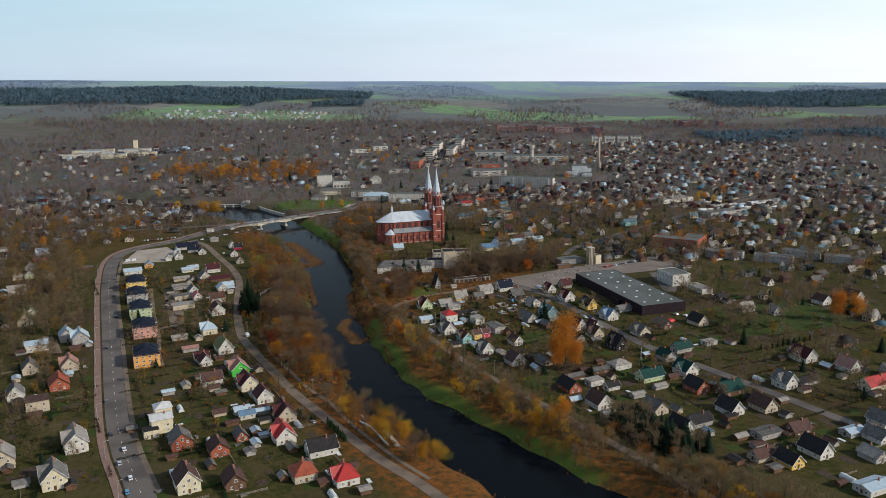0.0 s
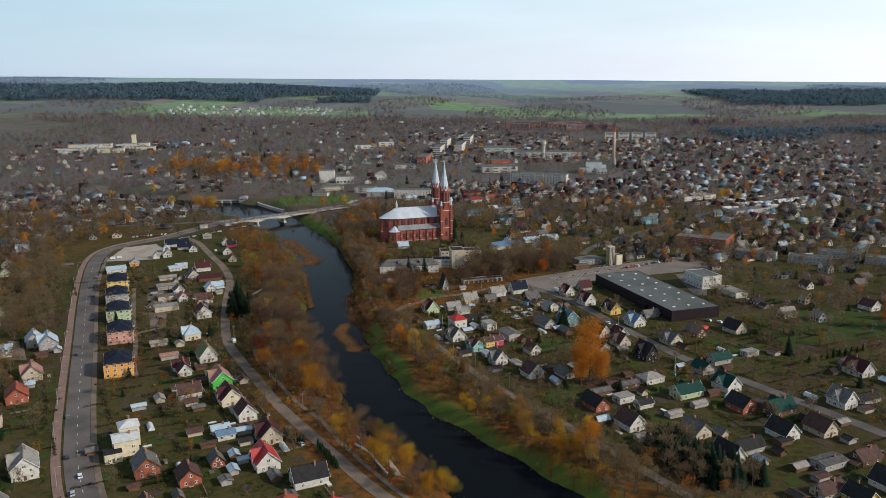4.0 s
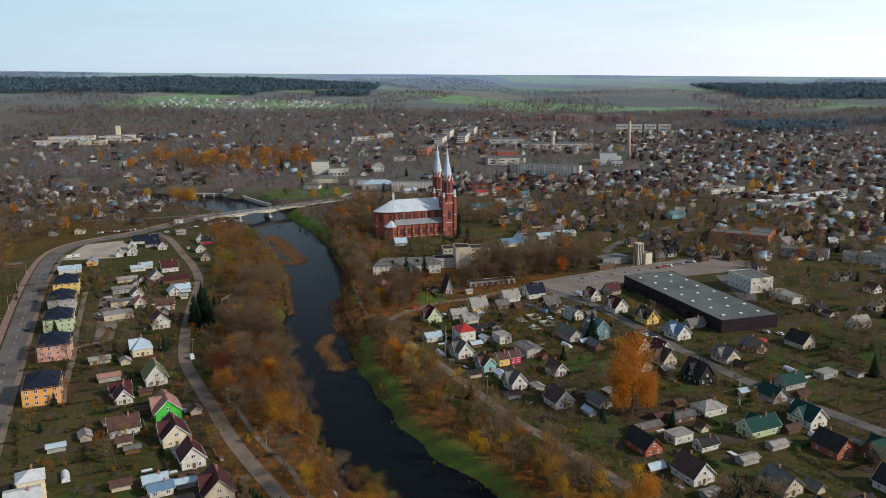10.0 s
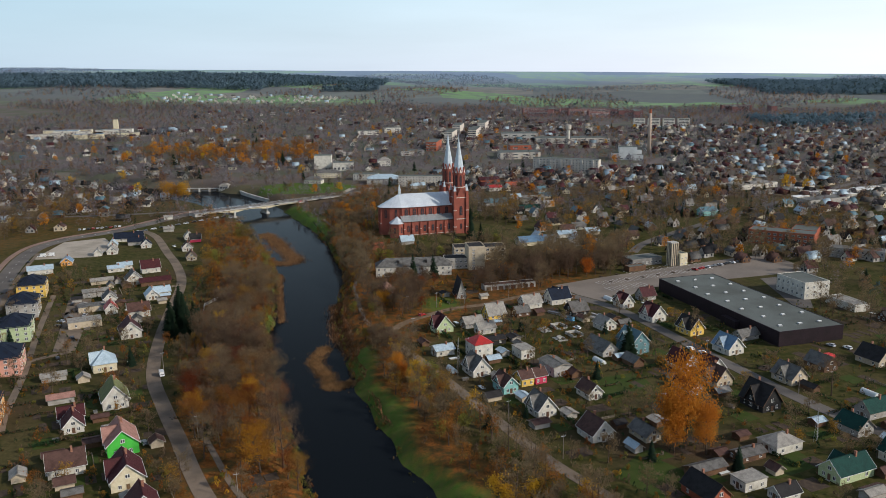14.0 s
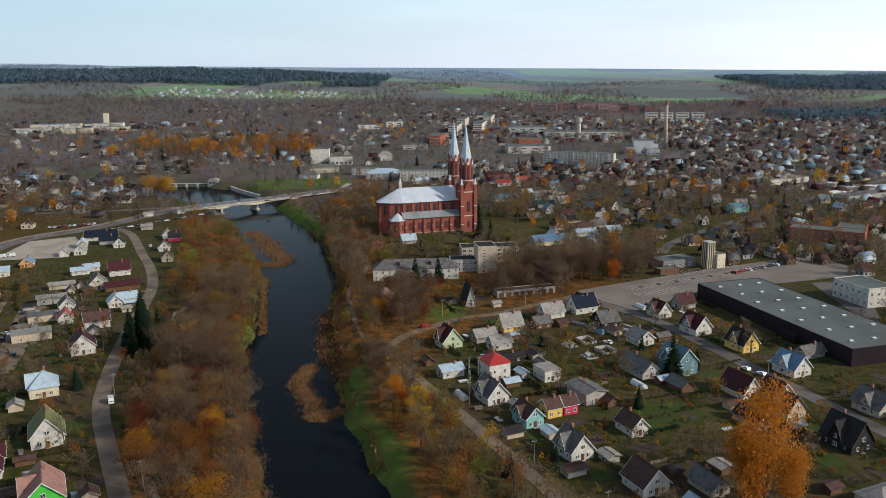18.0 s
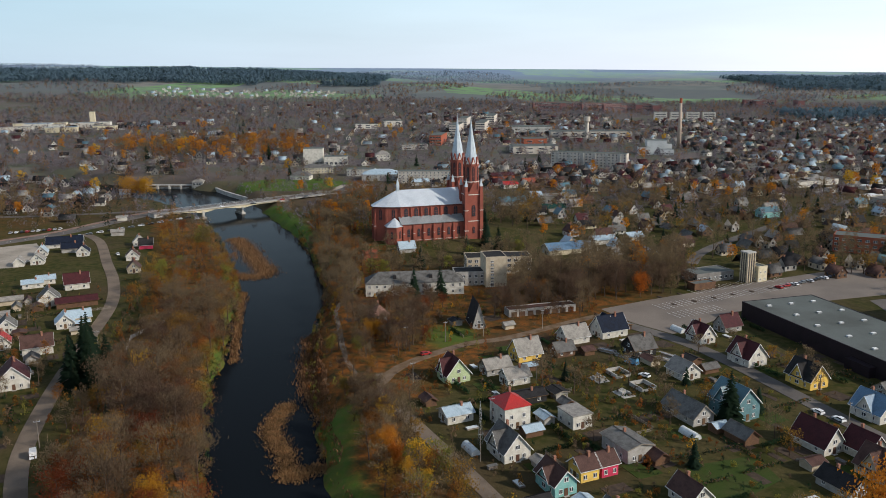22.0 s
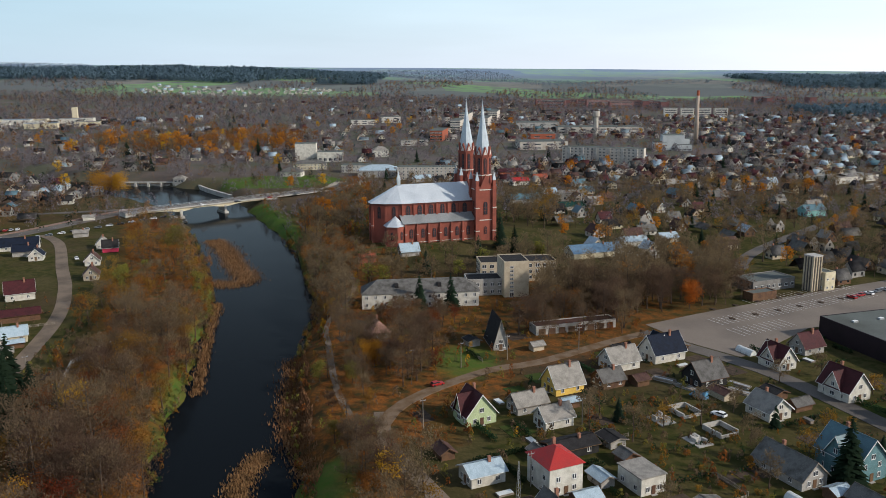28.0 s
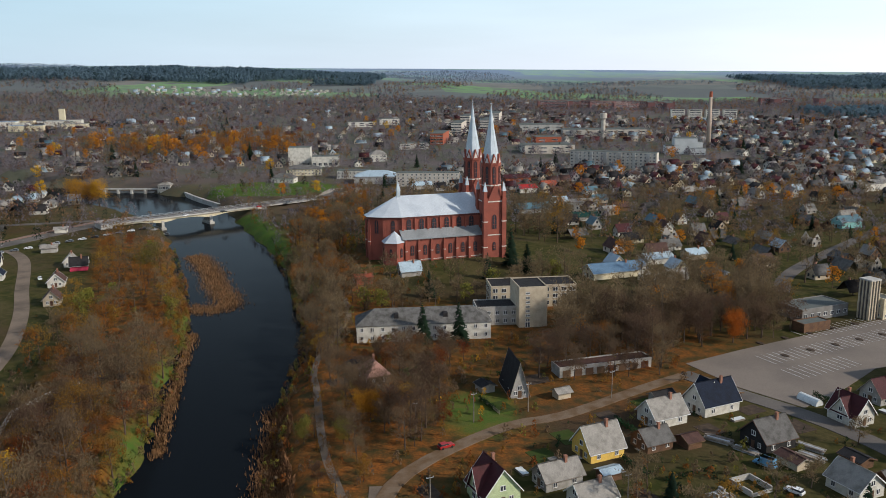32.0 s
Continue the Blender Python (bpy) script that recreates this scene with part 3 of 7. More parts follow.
def slope_mesh(w, l, rise, over=0.55, thick=0.16):
    """One roof slope, from the ridge at x = 0, z = 0 down to +x."""
    a, b = w / 2, l / 2 + over
    k = (a + over) / a
    top = [(0, -b, 0.1), (a * k, -b, -rise * k + 0.1), (a * k, b, -rise * k + 0.1), (0, b, 0.1)]
    s = Shape()
    s.solid([(x, y, z - thick) for x, y, z in top], top)
    for end in (-1, 1):         # bargeboard along the verge, and the eaves gutter
        y0, y1 = sorted((end * (b + 0.02), end * (b + 0.08)))
        x1, z1 = a * k, -rise * k + 0.1
        s.solid([(0, y0, -0.2), (x1, y0, z1 - 0.3), (x1, y1, z1 - 0.3), (0, y1, -0.2)], [(0, y0, 0.14), (x1, y0, z1 + 0.04), (x1, y1, z1 + 0.04), (0, y1, 0.14)], 1)
    s.box(a * k + 0.07, 0, -rise * k - 0.1, 0.12, 2 * b, 0.12, 1)
    s.box(0, 0, 0.06, 0.3, 2 * b, 0.1)
    return s


def hip_mesh(w, l, rise, over=0.5):
    a, b = w / 2 + over, l / 2 + over
    r = max(l / 2 - w / 2, 0.05)
    s = Shape()
    lo = [(-a, -b, -rise * 1.08), (a, -b, -rise * 1.08), (a, b, -rise * 1.08), (-a, b, -rise * 1.08)]
    p, q = (0, -r, 0.1), (0, r, 0.1)
    s.face((lo[0], lo[1], p)), s.face((lo[1], lo[2], q, p)), s.face((lo[2], lo[3], q)), s.face((lo[3], lo[0], p, q)), s.face(lo[::-1])
    return s


TRIM = {"wood": DOOR, "black": DOOR, "brick": DOOR, "grey": TIMBER, "beige": TIMBER}       # verge boards by wall colour, white else


def house(x, y, turn, w, l, eave, rise, roof, wall, style="gable", cross=0.0, rows=2, label="", group="houses of the town", chimney=1, name="house", windows=1):
    """Ridge along its own y; turn in degrees. style: gable, hip, flat. cross: width of a cross gable to its -x side."""
    if name == "house":
        w, l, eave = w * 0.9, l * 0.9, eave * 0.95
    what = {"white": "white rendered", "cream": "cream rendered", "grey": "grey brick", "brick": "red brick", "wood": "brown timber", "black": "black timber", "mint": "pale green timber", "teal": "teal timber"}.get(wall, wall + " painted")
    kind_of = {"gable": "pitched", "hip": "hipped", "flat": "flat"}[style]
    root = thing(name, x, y, turn, label or f"{what} {name} with {kind_of} {roof} roof", name, group)
    R, W = ROOF[roof], WALL[wall]
    a, b = w / 2, l / 2
    top = eave + rise
    if style == "gable":
        part("wall", gable_walls(w, l, eave, rise).mesh("wall", W), root)
        sl = slope_mesh(w, l, rise).mesh("roof_slope", R, TRIM[wall] if wall in TRIM else FRAME)
        part("roof_slope", sl, root, pose(0, 0, top))
        part("roof_slope", sl, root, pose(0, 0, top, 0, 0, 180))
    elif style == "hip":
        s = Shape()
        s.box(0, 0, -0.6, w, l, eave + 0.6)
        part("wall", s.mesh("wall", W), root)
        part("roof", hip_mesh(w, l, rise).mesh("roof", R), root, pose(0, 0, top))
    else:
        s = Shape()
        s.box(0, 0, -0.6, w, l, eave + 0.6)
        part("wall", s.mesh("wall", W), root)
        s = Shape()
        s.box(0, 0, eave, w + 0.5, l + 0.5, 0.28)
        part("roof", s.mesh("roof", R), root)
    if cross and style != "flat":
        ch = rise * 0.92
        cx = -a - 0.35
        g = Shape()
        c2 = cross / 2
        g.face([(cx, c2, -0.6), (cx, -c2, -0.6), (cx, -c2, eave), (cx, 0, eave + ch), (cx, c2, eave)])
        g.face([(cx, -c2, -0.6), (0, -c2, -0.6), (0, -c2, eave), (cx, -c2, eave)])
        g.face([(0, c2, -0.6), (cx, c2, -0.6), (cx, c2, eave), (0, c2, eave)])
        part("cross_gable", g.mesh("cross_gable", W), root)
        sl = slope_mesh(cross, a + 0.6, ch).mesh("cross_roof", R, TRIM[wall] if wall in TRIM else FRAME)
        part("cross_roof", sl, root, pose(cx / 2, 0, eave + ch - 0.03, 0, 0, 90))
        part("cross_roof", sl, root, pose(cx / 2, 0, eave + ch - 0.03, 0, 0, -90))
        if windows:
            place_window(root, cx - 0.05, 0, eave + 0.2, -90)
            place_window(root, cx - 0.05, 0, 1.0, -90, 1.6)
    if windows:
        tall = eave > 4.6
        for z in ((0.9, 3.6) if tall else (0.9,)):
            for k in (-1, 1):
                place_window(root, k * w * 0.24, -b - 0.03, z, 0)
                place_window(root, -a - 0.03, k * l * 0.27, z, -90)
                if rows > 1:
                    place_window(root, a + 0.03, k * l * 0.27, z, 90)
        if style == "gable" and rise > 2.2:
            place_window(root, 0, -b - 0.03, eave + 0.25, 0, 1.4)
        part("door", DOORM, root, pose(0.0, -b - 0.04, 0.1))
    if chimney and style != "flat":
        part("chimney", CHIM, root, pose(w * 0.08, l * 0.18, top + 0.1))
    return root


# lane marks on the main road
s = Shape()
lane = smooth_line(MAIN, 3.0)
for k in range(2, len(lane) - 2, 4):
    a, b = lane[k], lane[k + 1]
    d = (b - a) / np.hypot(*(b - a))
    q = np.array((d[1], -d[0]))
    for off in (1.5,):
        c = [a + q * (off - 0.09), a + q * (off + 0.09), b + q * (off + 0.09), b + q * (off - 0.09)]
        z = max(gz(*v) for v in c) + 0.165
        s.solid([(v[0], v[1], z - 0.02) for v in c], [(v[0], v[1], z + 0.012) for v in c])
tagged(new("lane_marks", s.mesh("lane_marks", PAINT)), "faded white lane marks on the main road", "road marking", kind="structure")

# houses by the roads and gardens
house(-9.5, 606.4, 24, 10.1, 10.1, 3.7, 5.5, "maroon", "mint", cross=5)
house(6.2, 612.9, -66, 7.3, 11.2, 3.1, 2.8, "pale", "grey")
house(12.4, 602.4, -66, 7.3, 10.1, 3.3, 2.8, "pale", "white")
house(18.8, 627.9, -66, 9.5, 11.2, 3.3, 5.2, "pale", "yellow")
house(7.7, 567.5, 24, 10.1, 11.2, 7.8, 2.8, "red", "white", "hip")
house(5.4, 545.8, 24, 9.5, 12.3, 3.7, 5.0, "grey", "white", cross=6)
house(-9.4, 570.9, -66, 7.8, 10.1, 3.3, 1.7, "lightblue", "white")
house(14.2, 585.1, -66, 7.8, 14.6, 2.8, 1.1, "dark", "black")
house(28.2, 566.6, 24, 7.8, 10.0, 4.6, 0.0, "pale", "white", "flat")
house(40.0, 545.5, 24, 9.6, 14.0, 4.8, 1.1, "grey", "grey")
house(16.5, 525.5, 24, 7.5, 11.0, 4.0, 3.4, "brown", "aqua", cross=5.5, label="aqua and yellow painted house with brown roof")
house(25.0, 531.5, -66, 7.0, 6.5, 4.1, 2.6, "brown", "yellow", label="yellow painted house wing with brown roof")
house(31.0, 534.2, -66, 7.0, 6.0, 4.1, 2.6, "brown", "pinkred", label="raspberry painted house wing with brown roof")
house(28.3, 501.5, 24, 9.0, 11.2, 3.7, 4.8, "grey", "white", cross=5.5)
house(50.2, 517.6, 24, 7.3, 10.1, 3.3, 3.3, "brown", "white")
house(97.3, 548.8, 24, 9.0, 13.7, 3.1, 5.2, "maroon", "white")
house(92.1, 522.6, 24, 7.3, 12.3, 2.8, 2.6, "dark", "grey")
house(106.3, 529.7, 24, 9.5, 11.2, 3.5, 5.0, "brown", "beige", cross=5.5)
house(80.8, 572.5, 24, 11.2, 13.4, 5.9, 5.2, "teal", "teal", cross=6)
house(65.4, 571.2, 24, 9.0, 16.8, 3.1, 3.7, "grey", "grey")
house(93, 646.4, 24, 8.5, 10.0, 3.4, 4.6, "maroon", "white", cross=6)
house(108.9, 660.4, -66, 8.0, 10.0, 3.2, 4.2, "maroon", "grey")
house(102.7, 620.6, 24, 10.1, 12.3, 3.9, 5.2, "maroon", "white", cross=6)
house(115.6, 597.9, 24, 9.5, 12.3, 3.9, 5.0, "dark", "yellow", cross=5.5)
house(125, 569.3, 24, 10.1, 12.3, 3.7, 4.8, "blue", "white", cross=6)
house(140.1, 587.3, -66, 6.7, 12.3, 2.8, 2.6, "grey", "grey")
house(74.4, 607, 24, 9.0, 10.1, 3.3, 3.3, "pale", "white")
house(64, 631.9, -66, 10.1, 11.2, 3.5, 4.4, "grey", "black")
house(57.1, 655.6, -66, 10.0, 14.0, 3.8, 5.2, "navy", "white", cross=6)
house(40.6, 647.4, -66, 9.0, 12.0, 3.4, 4.0, "pale", "white")
house(33.6, 631.6, -66, 7.8, 9.0, 2.8, 2.8, "grey", "wood")
house(138.1, 531.4, 24, 10.1, 12.3, 3.5, 4.4, "grey", "beige", cross=5)
house(158.2, 545.9, 24, 9.0, 12.3, 3.3, 3.7, "grey", "wood")
house(184.8, 551.6, 24, 10.1, 13.4, 3.5, 4.8, "dark", "beige")
house(115.6, 505.1, 24, 10.6, 13.4, 3.7, 6.5, "dark", "black", cross=6)
house(155, 495, -66, 7.8, 13.4, 3.5, 3.7, "green", "grey")
house(108.2, 468.2, -66, 10.1, 13.4, 3.5, 2.4, "pale", "white", "hip")
house(94.2, 461.2, -66, 6.7, 12.3, 2.6, 1.3, "grey", "wood")
house(121.6, 447.7, -66, 9.6, 17.1, 3.6, 3.8, "green", "mint", cross=6)
house(145.2, 455.9, 24, 10.6, 13.4, 3.9, 4.8, "green", "white", cross=6)
house(87.4, 441.8, -66, 7.3, 10.1, 3.5, 0.0, "pale", "white", "flat")
house(71.4, 434.8, 24, 9.0, 14.6, 3.5, 3.9, "dark", "brick")
house(95.6, 434.2, -66, 6.2, 9.0, 2.8, 2.2, "dark", "white")
house(45.5, 479.8, 24, 10.1, 11.2, 3.5, 4.6, "brown", "white")
house(63.4, 478.9, 24, 7.3, 11.2, 2.8, 2.6, "grey", "beige")
house(83.2, 411.1, 24, 10.6, 13.4, 3.7, 4.8, "brown", "white")
house(111.4, 401.5, 24, 10.1, 12.3, 3.5, 3.9, "grey", "beige")
house(142.9, 429.2, 24, 10.1, 13.4, 3.7, 4.4, "dark", "brick")
house(159.5, 423.8, -66, 10.1, 15.7, 3.7, 4.4, "green", "wood", cross=5)
house(150.5, 398.2, 24, 10.1, 13.4, 3.5, 4.8, "dark", "white")
house(169.5, 401.1, 24, 10.1, 13.4, 3.5, 4.8, "brown", "beige")
house(157.4, 368.1, -66, 9.0, 14.6, 3.3, 0.7, "grey", "grey")
house(117.4, 376.3, 24, 9.0, 13.4, 3.5, 4.8, "dark", "white")
house(129.1, 384.1, -66, 9.0, 13.4, 3.1, 3.3, "dark", "grey")
house(194.8, 431.7, 24, 10.1, 12.3, 4.4, 5.2, "grey", "white", cross=5)
house(177.5, 507.3, -66, 6.7, 10.1, 2.8, 0.0, "pale", "grey", "flat")
house(225.2, 474.3, 24, 11.2, 14.6, 3.9, 5.0, "maroon", "white", cross=6)
house(243.5, 454.5, 24, 10.1, 12.3, 3.7, 5.0, "pink", "white")
house(244.1, 425.9, -66, 10.1, 20.2, 3.9, 3.9, "red", "cream")
house(209.9, 435.9, -66, 7.8, 13.4, 2.8, 2.2, "dark", "grey")
house(174.6, 371.6, -66, 9.0, 13.4, 3.1, 3.5, "brown", "wood")
house(172.7, 347.9, 24, 10.1, 14.6, 3.5, 5.0, "dark", "white")
house(200.6, 367.5, -66, 8.1, 12.1, 2.8, 1.4, "lightblue", "grey")
house(209.2, 360.5, 24, 9.0, 12.0, 3.0, 3.6, "grey", "white")
house(155.6, 338.2, 24, 8.9, 12.3, 3.0, 3.9, "dark", "yellow")
house(145.9, 344.8, -66, 8.2, 13.3, 2.8, 3.0, "brown", "beige")
house(180.8, 312.4, -66, 10.1, 15.7, 3.3, 1.3, "lightblue", "white")
house(323.3, 602.6, 24, 11.2, 14.6, 3.9, 5.0, "dark", "white")
house(296, 596.3, 24, 10.1, 12.3, 3.5, 3.9, "brown", "white")
house(140.9, 481.2, 24, 9.0, 11.2, 3.3, 3.5, "green", "grey")
house(196.6, 341.3, 24, 9.0, 11.2, 3.3, 2.8, "pale", "grey")
house(221.1, 378.3, 24, 9.0, 12.3, 3.3, 4.4, "grey", "white")
house(-149.5, 403.5, 26, 9.5, 9.5, 10.0, 2.2, "white", "cream", "hip", label="cream house with white hipped roof over a tall rear wing")
house(-147.8, 394.0, -64, 10.5, 11.5, 8.2, 1.4, "white", "cream", label="cream three-storey house with low white metal roof")
house(-150.6, 386.0, 26, 8.0, 6.5, 4.6, 0.0, "dark", "cream", "flat", label="cream flat-roofed terrace wing of a house")
house(-132.5, 374.4, 26, 11.1, 13.0, 4.9, 4.4, "grey", "brick")
house(-118.1, 332, 26, 11.1, 14.3, 5.6, 5.4, "brown", "cream")
house(-112.2, 366, 26, 9.8, 11.7, 3.9, 3.7, "brown", "brick")
house(-184.2, 375.9, 26, 11.7, 16.9, 5.6, 4.9, "pale", "white", cross=6)
house(-178.9, 338.5, 26, 11.7, 14.3, 5.4, 5.6, "grey", "cream", cross=5)
house(-211.8, 359, 26, 11.7, 14.3, 5.6, 4.9, "pale", "beige")
house(-270.3, 528.1, -64, 11.7, 15.6, 5.6, 1.5, "lightblue", "white")
house(-246.2, 540.3, 26, 11.7, 14.3, 5.9, 4.7, "lightblue", "grey", cross=5)
house(-233.2, 489.9, 26, 11.1, 13.0, 4.2, 4.9, "pink", "beige", cross=5)
house(-226.6, 458.1, 26, 11.7, 14.3, 4.2, 4.4, "orange", "brick")
house(-224.7, 425.7, -64, 11.7, 13.0, 6.6, 0.0, "brown", "beige", "flat")
house(-255.5, 485.1, 26, 9.8, 11.7, 4.2, 4.7, "grey", "beige")
house(-244.8, 442.9, 26, 9.8, 13.0, 3.9, 4.9, "grey", "white")
house(-48.7, 334.8, 24, 11.8, 14.6, 3.9, 4.4, "red", "white", "hip", cross=6)
house(-67.6, 338.6, 24, 11.7, 13.0, 4.2, 3.7, "orange", "beige", "hip")
house(-62, 363.1, -66, 11.1, 15.6, 3.9, 4.4, "dark", "white")
house(-83, 379.4, 24, 11.1, 15.6, 4.2, 4.9, "red", "white", cross=6)
house(-86.4, 405.5, 24, 11.4, 14.8, 4.0, 5.1, "maroon", "beige", cross=6)
house(-106.5, 407.1, -64, 6.5, 9.0, 3.0, 1.6, "blue", "white")
house(-125.3, 475.6, 26, 11.7, 15.6, 4.7, 4.9, "pink", "green", cross=5)
house(-114.7, 450.9, 26, 11.7, 15.6, 4.2, 5.1, "maroon", "cream", cross=5)
house(-102, 430.1, 26, 9.8, 11.7, 4.2, 4.7, "maroon", "white")
house(-137.4, 458.1, -64, 9.8, 13.0, 3.9, 4.2, "brown", "white")
house(-149.6, 492.1, 26, 8.0, 10.0, 3.2, 4.0, "maroon", "white")
house(-142.9, 516, 26, 11.1, 14.3, 4.4, 5.9, "olive", "white")
house(-163.3, 557.5, 26, 11.1, 13.0, 4.4, 4.4, "lightblue", "cream", "hip", cross=5)
house(-168.3, 604.6, 26, 11.1, 13.0, 4.2, 4.9, "maroon", "white")
house(-176.5, 640.3, -64, 9.0, 12.5, 4.0, 3.8, "brown", "white")
house(-194.2, 646.7, 26, 7.0, 9.0, 3.4, 3.4, "red", "white")
house(-198.9, 622.4, -64, 10.4, 18.2, 3.7, 0.0, "pale", "beige", "flat")
house(-206.8, 651.4, -64, 9.0, 15.7, 3.3, 0.0, "grey", "beige", "flat")
house(-217.1, 682.6, -64, 9.1, 15.6, 3.7, 1.0, "pale", "grey")
house(-228.3, 744.7, -64, 8.0, 11.0, 3.0, 1.4, "lightblue", "white")
house(-204.2, 742.6, -64, 10.4, 13.0, 3.9, 4.4, "maroon", "white")
house(-204.3, 711.3, 26, 10.4, 11.7, 3.9, 4.7, "grey", "white")
house(-177.3, 682.5, -64, 8.0, 10.0, 3.2, 2.6, "lightblue", "cream")
house(-198.6, 808.3, 18, 8.0, 9.0, 3.2, 3.6, "brown", "white", rows=1)
house(-209.7, 849.9, 18, 7.0, 9.0, 3.2, 3.4, "pale", "white", rows=1)
house(-270.1, 765.7, 18, 8.0, 10.0, 3.0, 3.0, "blue", "orange")
house(-277.2, 741, -64, 11.7, 16.9, 3.7, 2.0, "lightblue", "white")
house(-399.2, 832.6, -72, 9.0, 12.0, 4.0, 3.0, "lightblue", "white", cross=5, rows=1)
house(-382.6, 767, 18, 8.0, 10.0, 3.2, 3.6, "grey", "beige")
house(-344.7, 722.9, 26, 10.4, 11.7, 3.7, 4.4, "grey", "grey")
house(-376.2, 729, 26, 8.0, 10.0, 3.4, 3.6, "pale", "white")
house(-352.3, 675.8, -64, 10.4, 14.3, 4.9, 3.2, "pale", "white")
house(-306.5, 590.4, 26, 11.7, 15.6, 3.7, 5.6, "olive", "beige")
house(-447.6, 850.9, -72, 8.0, 10.0, 3.6, 1.4, "pale", "white", rows=1)
house(-233.7, 821.3, 18, 8.0, 9.0, 3.2, 3.4, "navy", "white", rows=1)
house(-251.4, 799.7, 18, 8.0, 9.0, 3.2, 3.6, "pale", "white")
house(-245.2, 832.4, -72, 9.0, 13.0, 3.2, 3.0, "navy", "grey", rows=1)
house(-97.5, 332.8, 24, 9.8, 11.7, 3.9, 4.2, "brown", "wood")
house(-258.6, 548.1, 26, 10.4, 13.0, 4.9, 4.7, "lightblue", "grey")
house(-225.2, 753, -64, 8.0, 10.0, 3.0, 1.6, "lightblue", "white")
house(-236.3, 884.5, -72, 7.0, 9.0, 3.0, 1.4, "pale", "grey", rows=1)
house(-253.9, 939.8, -72, 6.0, 8.0, 3.0, 1.0, "pale", "white", rows=1)
house(-201.6, 840.5, -72, 7.5, 9.0, 3.2, 3.6, "dark", "pinkred", rows=1)
house(-186.6, 777, 18, 7.5, 9.0, 3.2, 3.6, "brown", "beige")
house(63.8, 816.1, -72, 13.0, 32.0, 3.6, 3.2, "blue", "cream", rows=1)
house(90.6, 842.5, -72, 10.0, 17.0, 3.4, 2.0, "lightblue", "white", rows=1)
house(112.7, 851.3, -72, 9.0, 12.0, 3.2, 2.4, "lightblue", "beige", rows=1)
house(109, 804, 18, 9.0, 16.0, 3.2, 2.6, "lightblue", "yellow", rows=1)
house(90.8, 808.1, -72, 8.0, 11.0, 3.0, 2.0, "pale", "grey", rows=1)
house(76.7, 781, -72, 9.0, 16.0, 3.4, 3.0, "dark", "beige")
house(128.8, 883.8, 18, 8.0, 10.0, 3.2, 4.0, "brown", "wood", rows=1)
house(133.8, 949.4, 18, 7.5, 8.0, 3.2, 3.8, "grey", "white", rows=1)
house(118, 925.2, 18, 7.5, 8.0, 3.2, 3.6, "brown", "white", rows=1)
house(106.7, 998.1, -72, 9.0, 12.0, 3.4, 3.0, "brown", "wood", rows=1)
house(74.1, 964.6, -72, 10.0, 24.0, 3.0, 2.6, "green", "grey", rows=1)
house(45.3, 996.2, -72, 14.0, 26.0, 3.6, 3.0, "teal", "grey", rows=1)
house(83.3, 1021.2, -72, 10.0, 30.0, 3.4, 1.6, "pale", "grey", rows=1)
house(-55.7, 804, -72, 6.0, 9.0, 3.4, 1.0, "orange", "brick", rows=1)
house(-34.3, 813.9, -72, 8.0, 11.0, 2.8, 3.6, "lightblue", "grey", rows=1)
house(121.2, 1437.8, -72, 12.0, 22.0, 4.0, 2.0, "red", "brick", rows=1)
house(48.6, 1142.9, -72, 12.0, 26.0, 4.0, 2.4, "maroon", "brick", rows=1)
house(-33.2, 1107.3, -72, 9.0, 20.0, 3.6, 2.4, "lightblue", "grey", rows=1)
house(51.3, 1083.5, -72, 9.0, 16.0, 4.0, 2.4, "red", "white", rows=1)
house(70.7, 1100.3, -72, 9.0, 14.0, 4.0, 3.0, "orange", "brick", rows=1)
house(231.7, 931.0, -72, 10.0, 17.0, 4.6, 3.0, "teal", "aqua", rows=1)
house(-42.2, 682, 24, 8.0, 11.0, 3.4, 3.6, "pink", "wood", "hip")
house(-256.4, 847.9, -72, 9.0, 24.0, 3.0, 4.0, "navy", "white")
house(-259, 821.3, 18, 7.0, 8.0, 3.2, 3.6, "lightblue", "white")
house(-259.6, 794.1, 18, 5.5, 6.6, 2.8, 2.8, "pale", "white", windows=0, chimney=0, name="shed", group="garden sheds")
house(-224.7, 711.7, -64, 5.5, 13.2, 2.6, 1.3, "pale", "beige", windows=0, chimney=0, name="shed", group="garden sheds")
house(-189.9, 708.9, -64, 7.8, 18.2, 2.9, 1.7, "maroon", "wood", windows=0, chimney=0, name="shed", group="garden sheds")
house(-203.4, 669, 26, 7.8, 10.4, 3.4, 3.4, "grey", "white")
house(-180.7, 674.8, 26, 8.0, 9.0, 3.2, 3.4, "lightblue", "white")
house(-180, 543.8, -64, 5.5, 9.9, 2.4, 1.1, "pale", "grey", windows=0, chimney=0, name="shed", group="garden sheds")
house(-165.9, 518.7, -64, 5.5, 9.9, 2.6, 1.1, "pink", "grey", windows=0, chimney=0, name="shed", group="garden sheds")
house(-153.8, 500.3, -64, 7.0, 10.0, 3.0, 3.2, "maroon", "white")
house(-387.5, 799.8, -72, 4.4, 11.0, 2.4, 1.1, "orange", "brick", windows=0, chimney=0, name="shed", group="garden sheds")
house(-367.6, 732.9, 26, 8.0, 9.0, 3.0, 3.4, "pale", "mint")
house(-310.7, 609.6, 26, 9.1, 10.4, 3.4, 4.2, "olive", "cream")
house(-328.9, 762, -72, 5.0, 13.2, 2.4, 1.1, "grey", "wood", windows=0, chimney=0, name="shed", group="garden sheds")
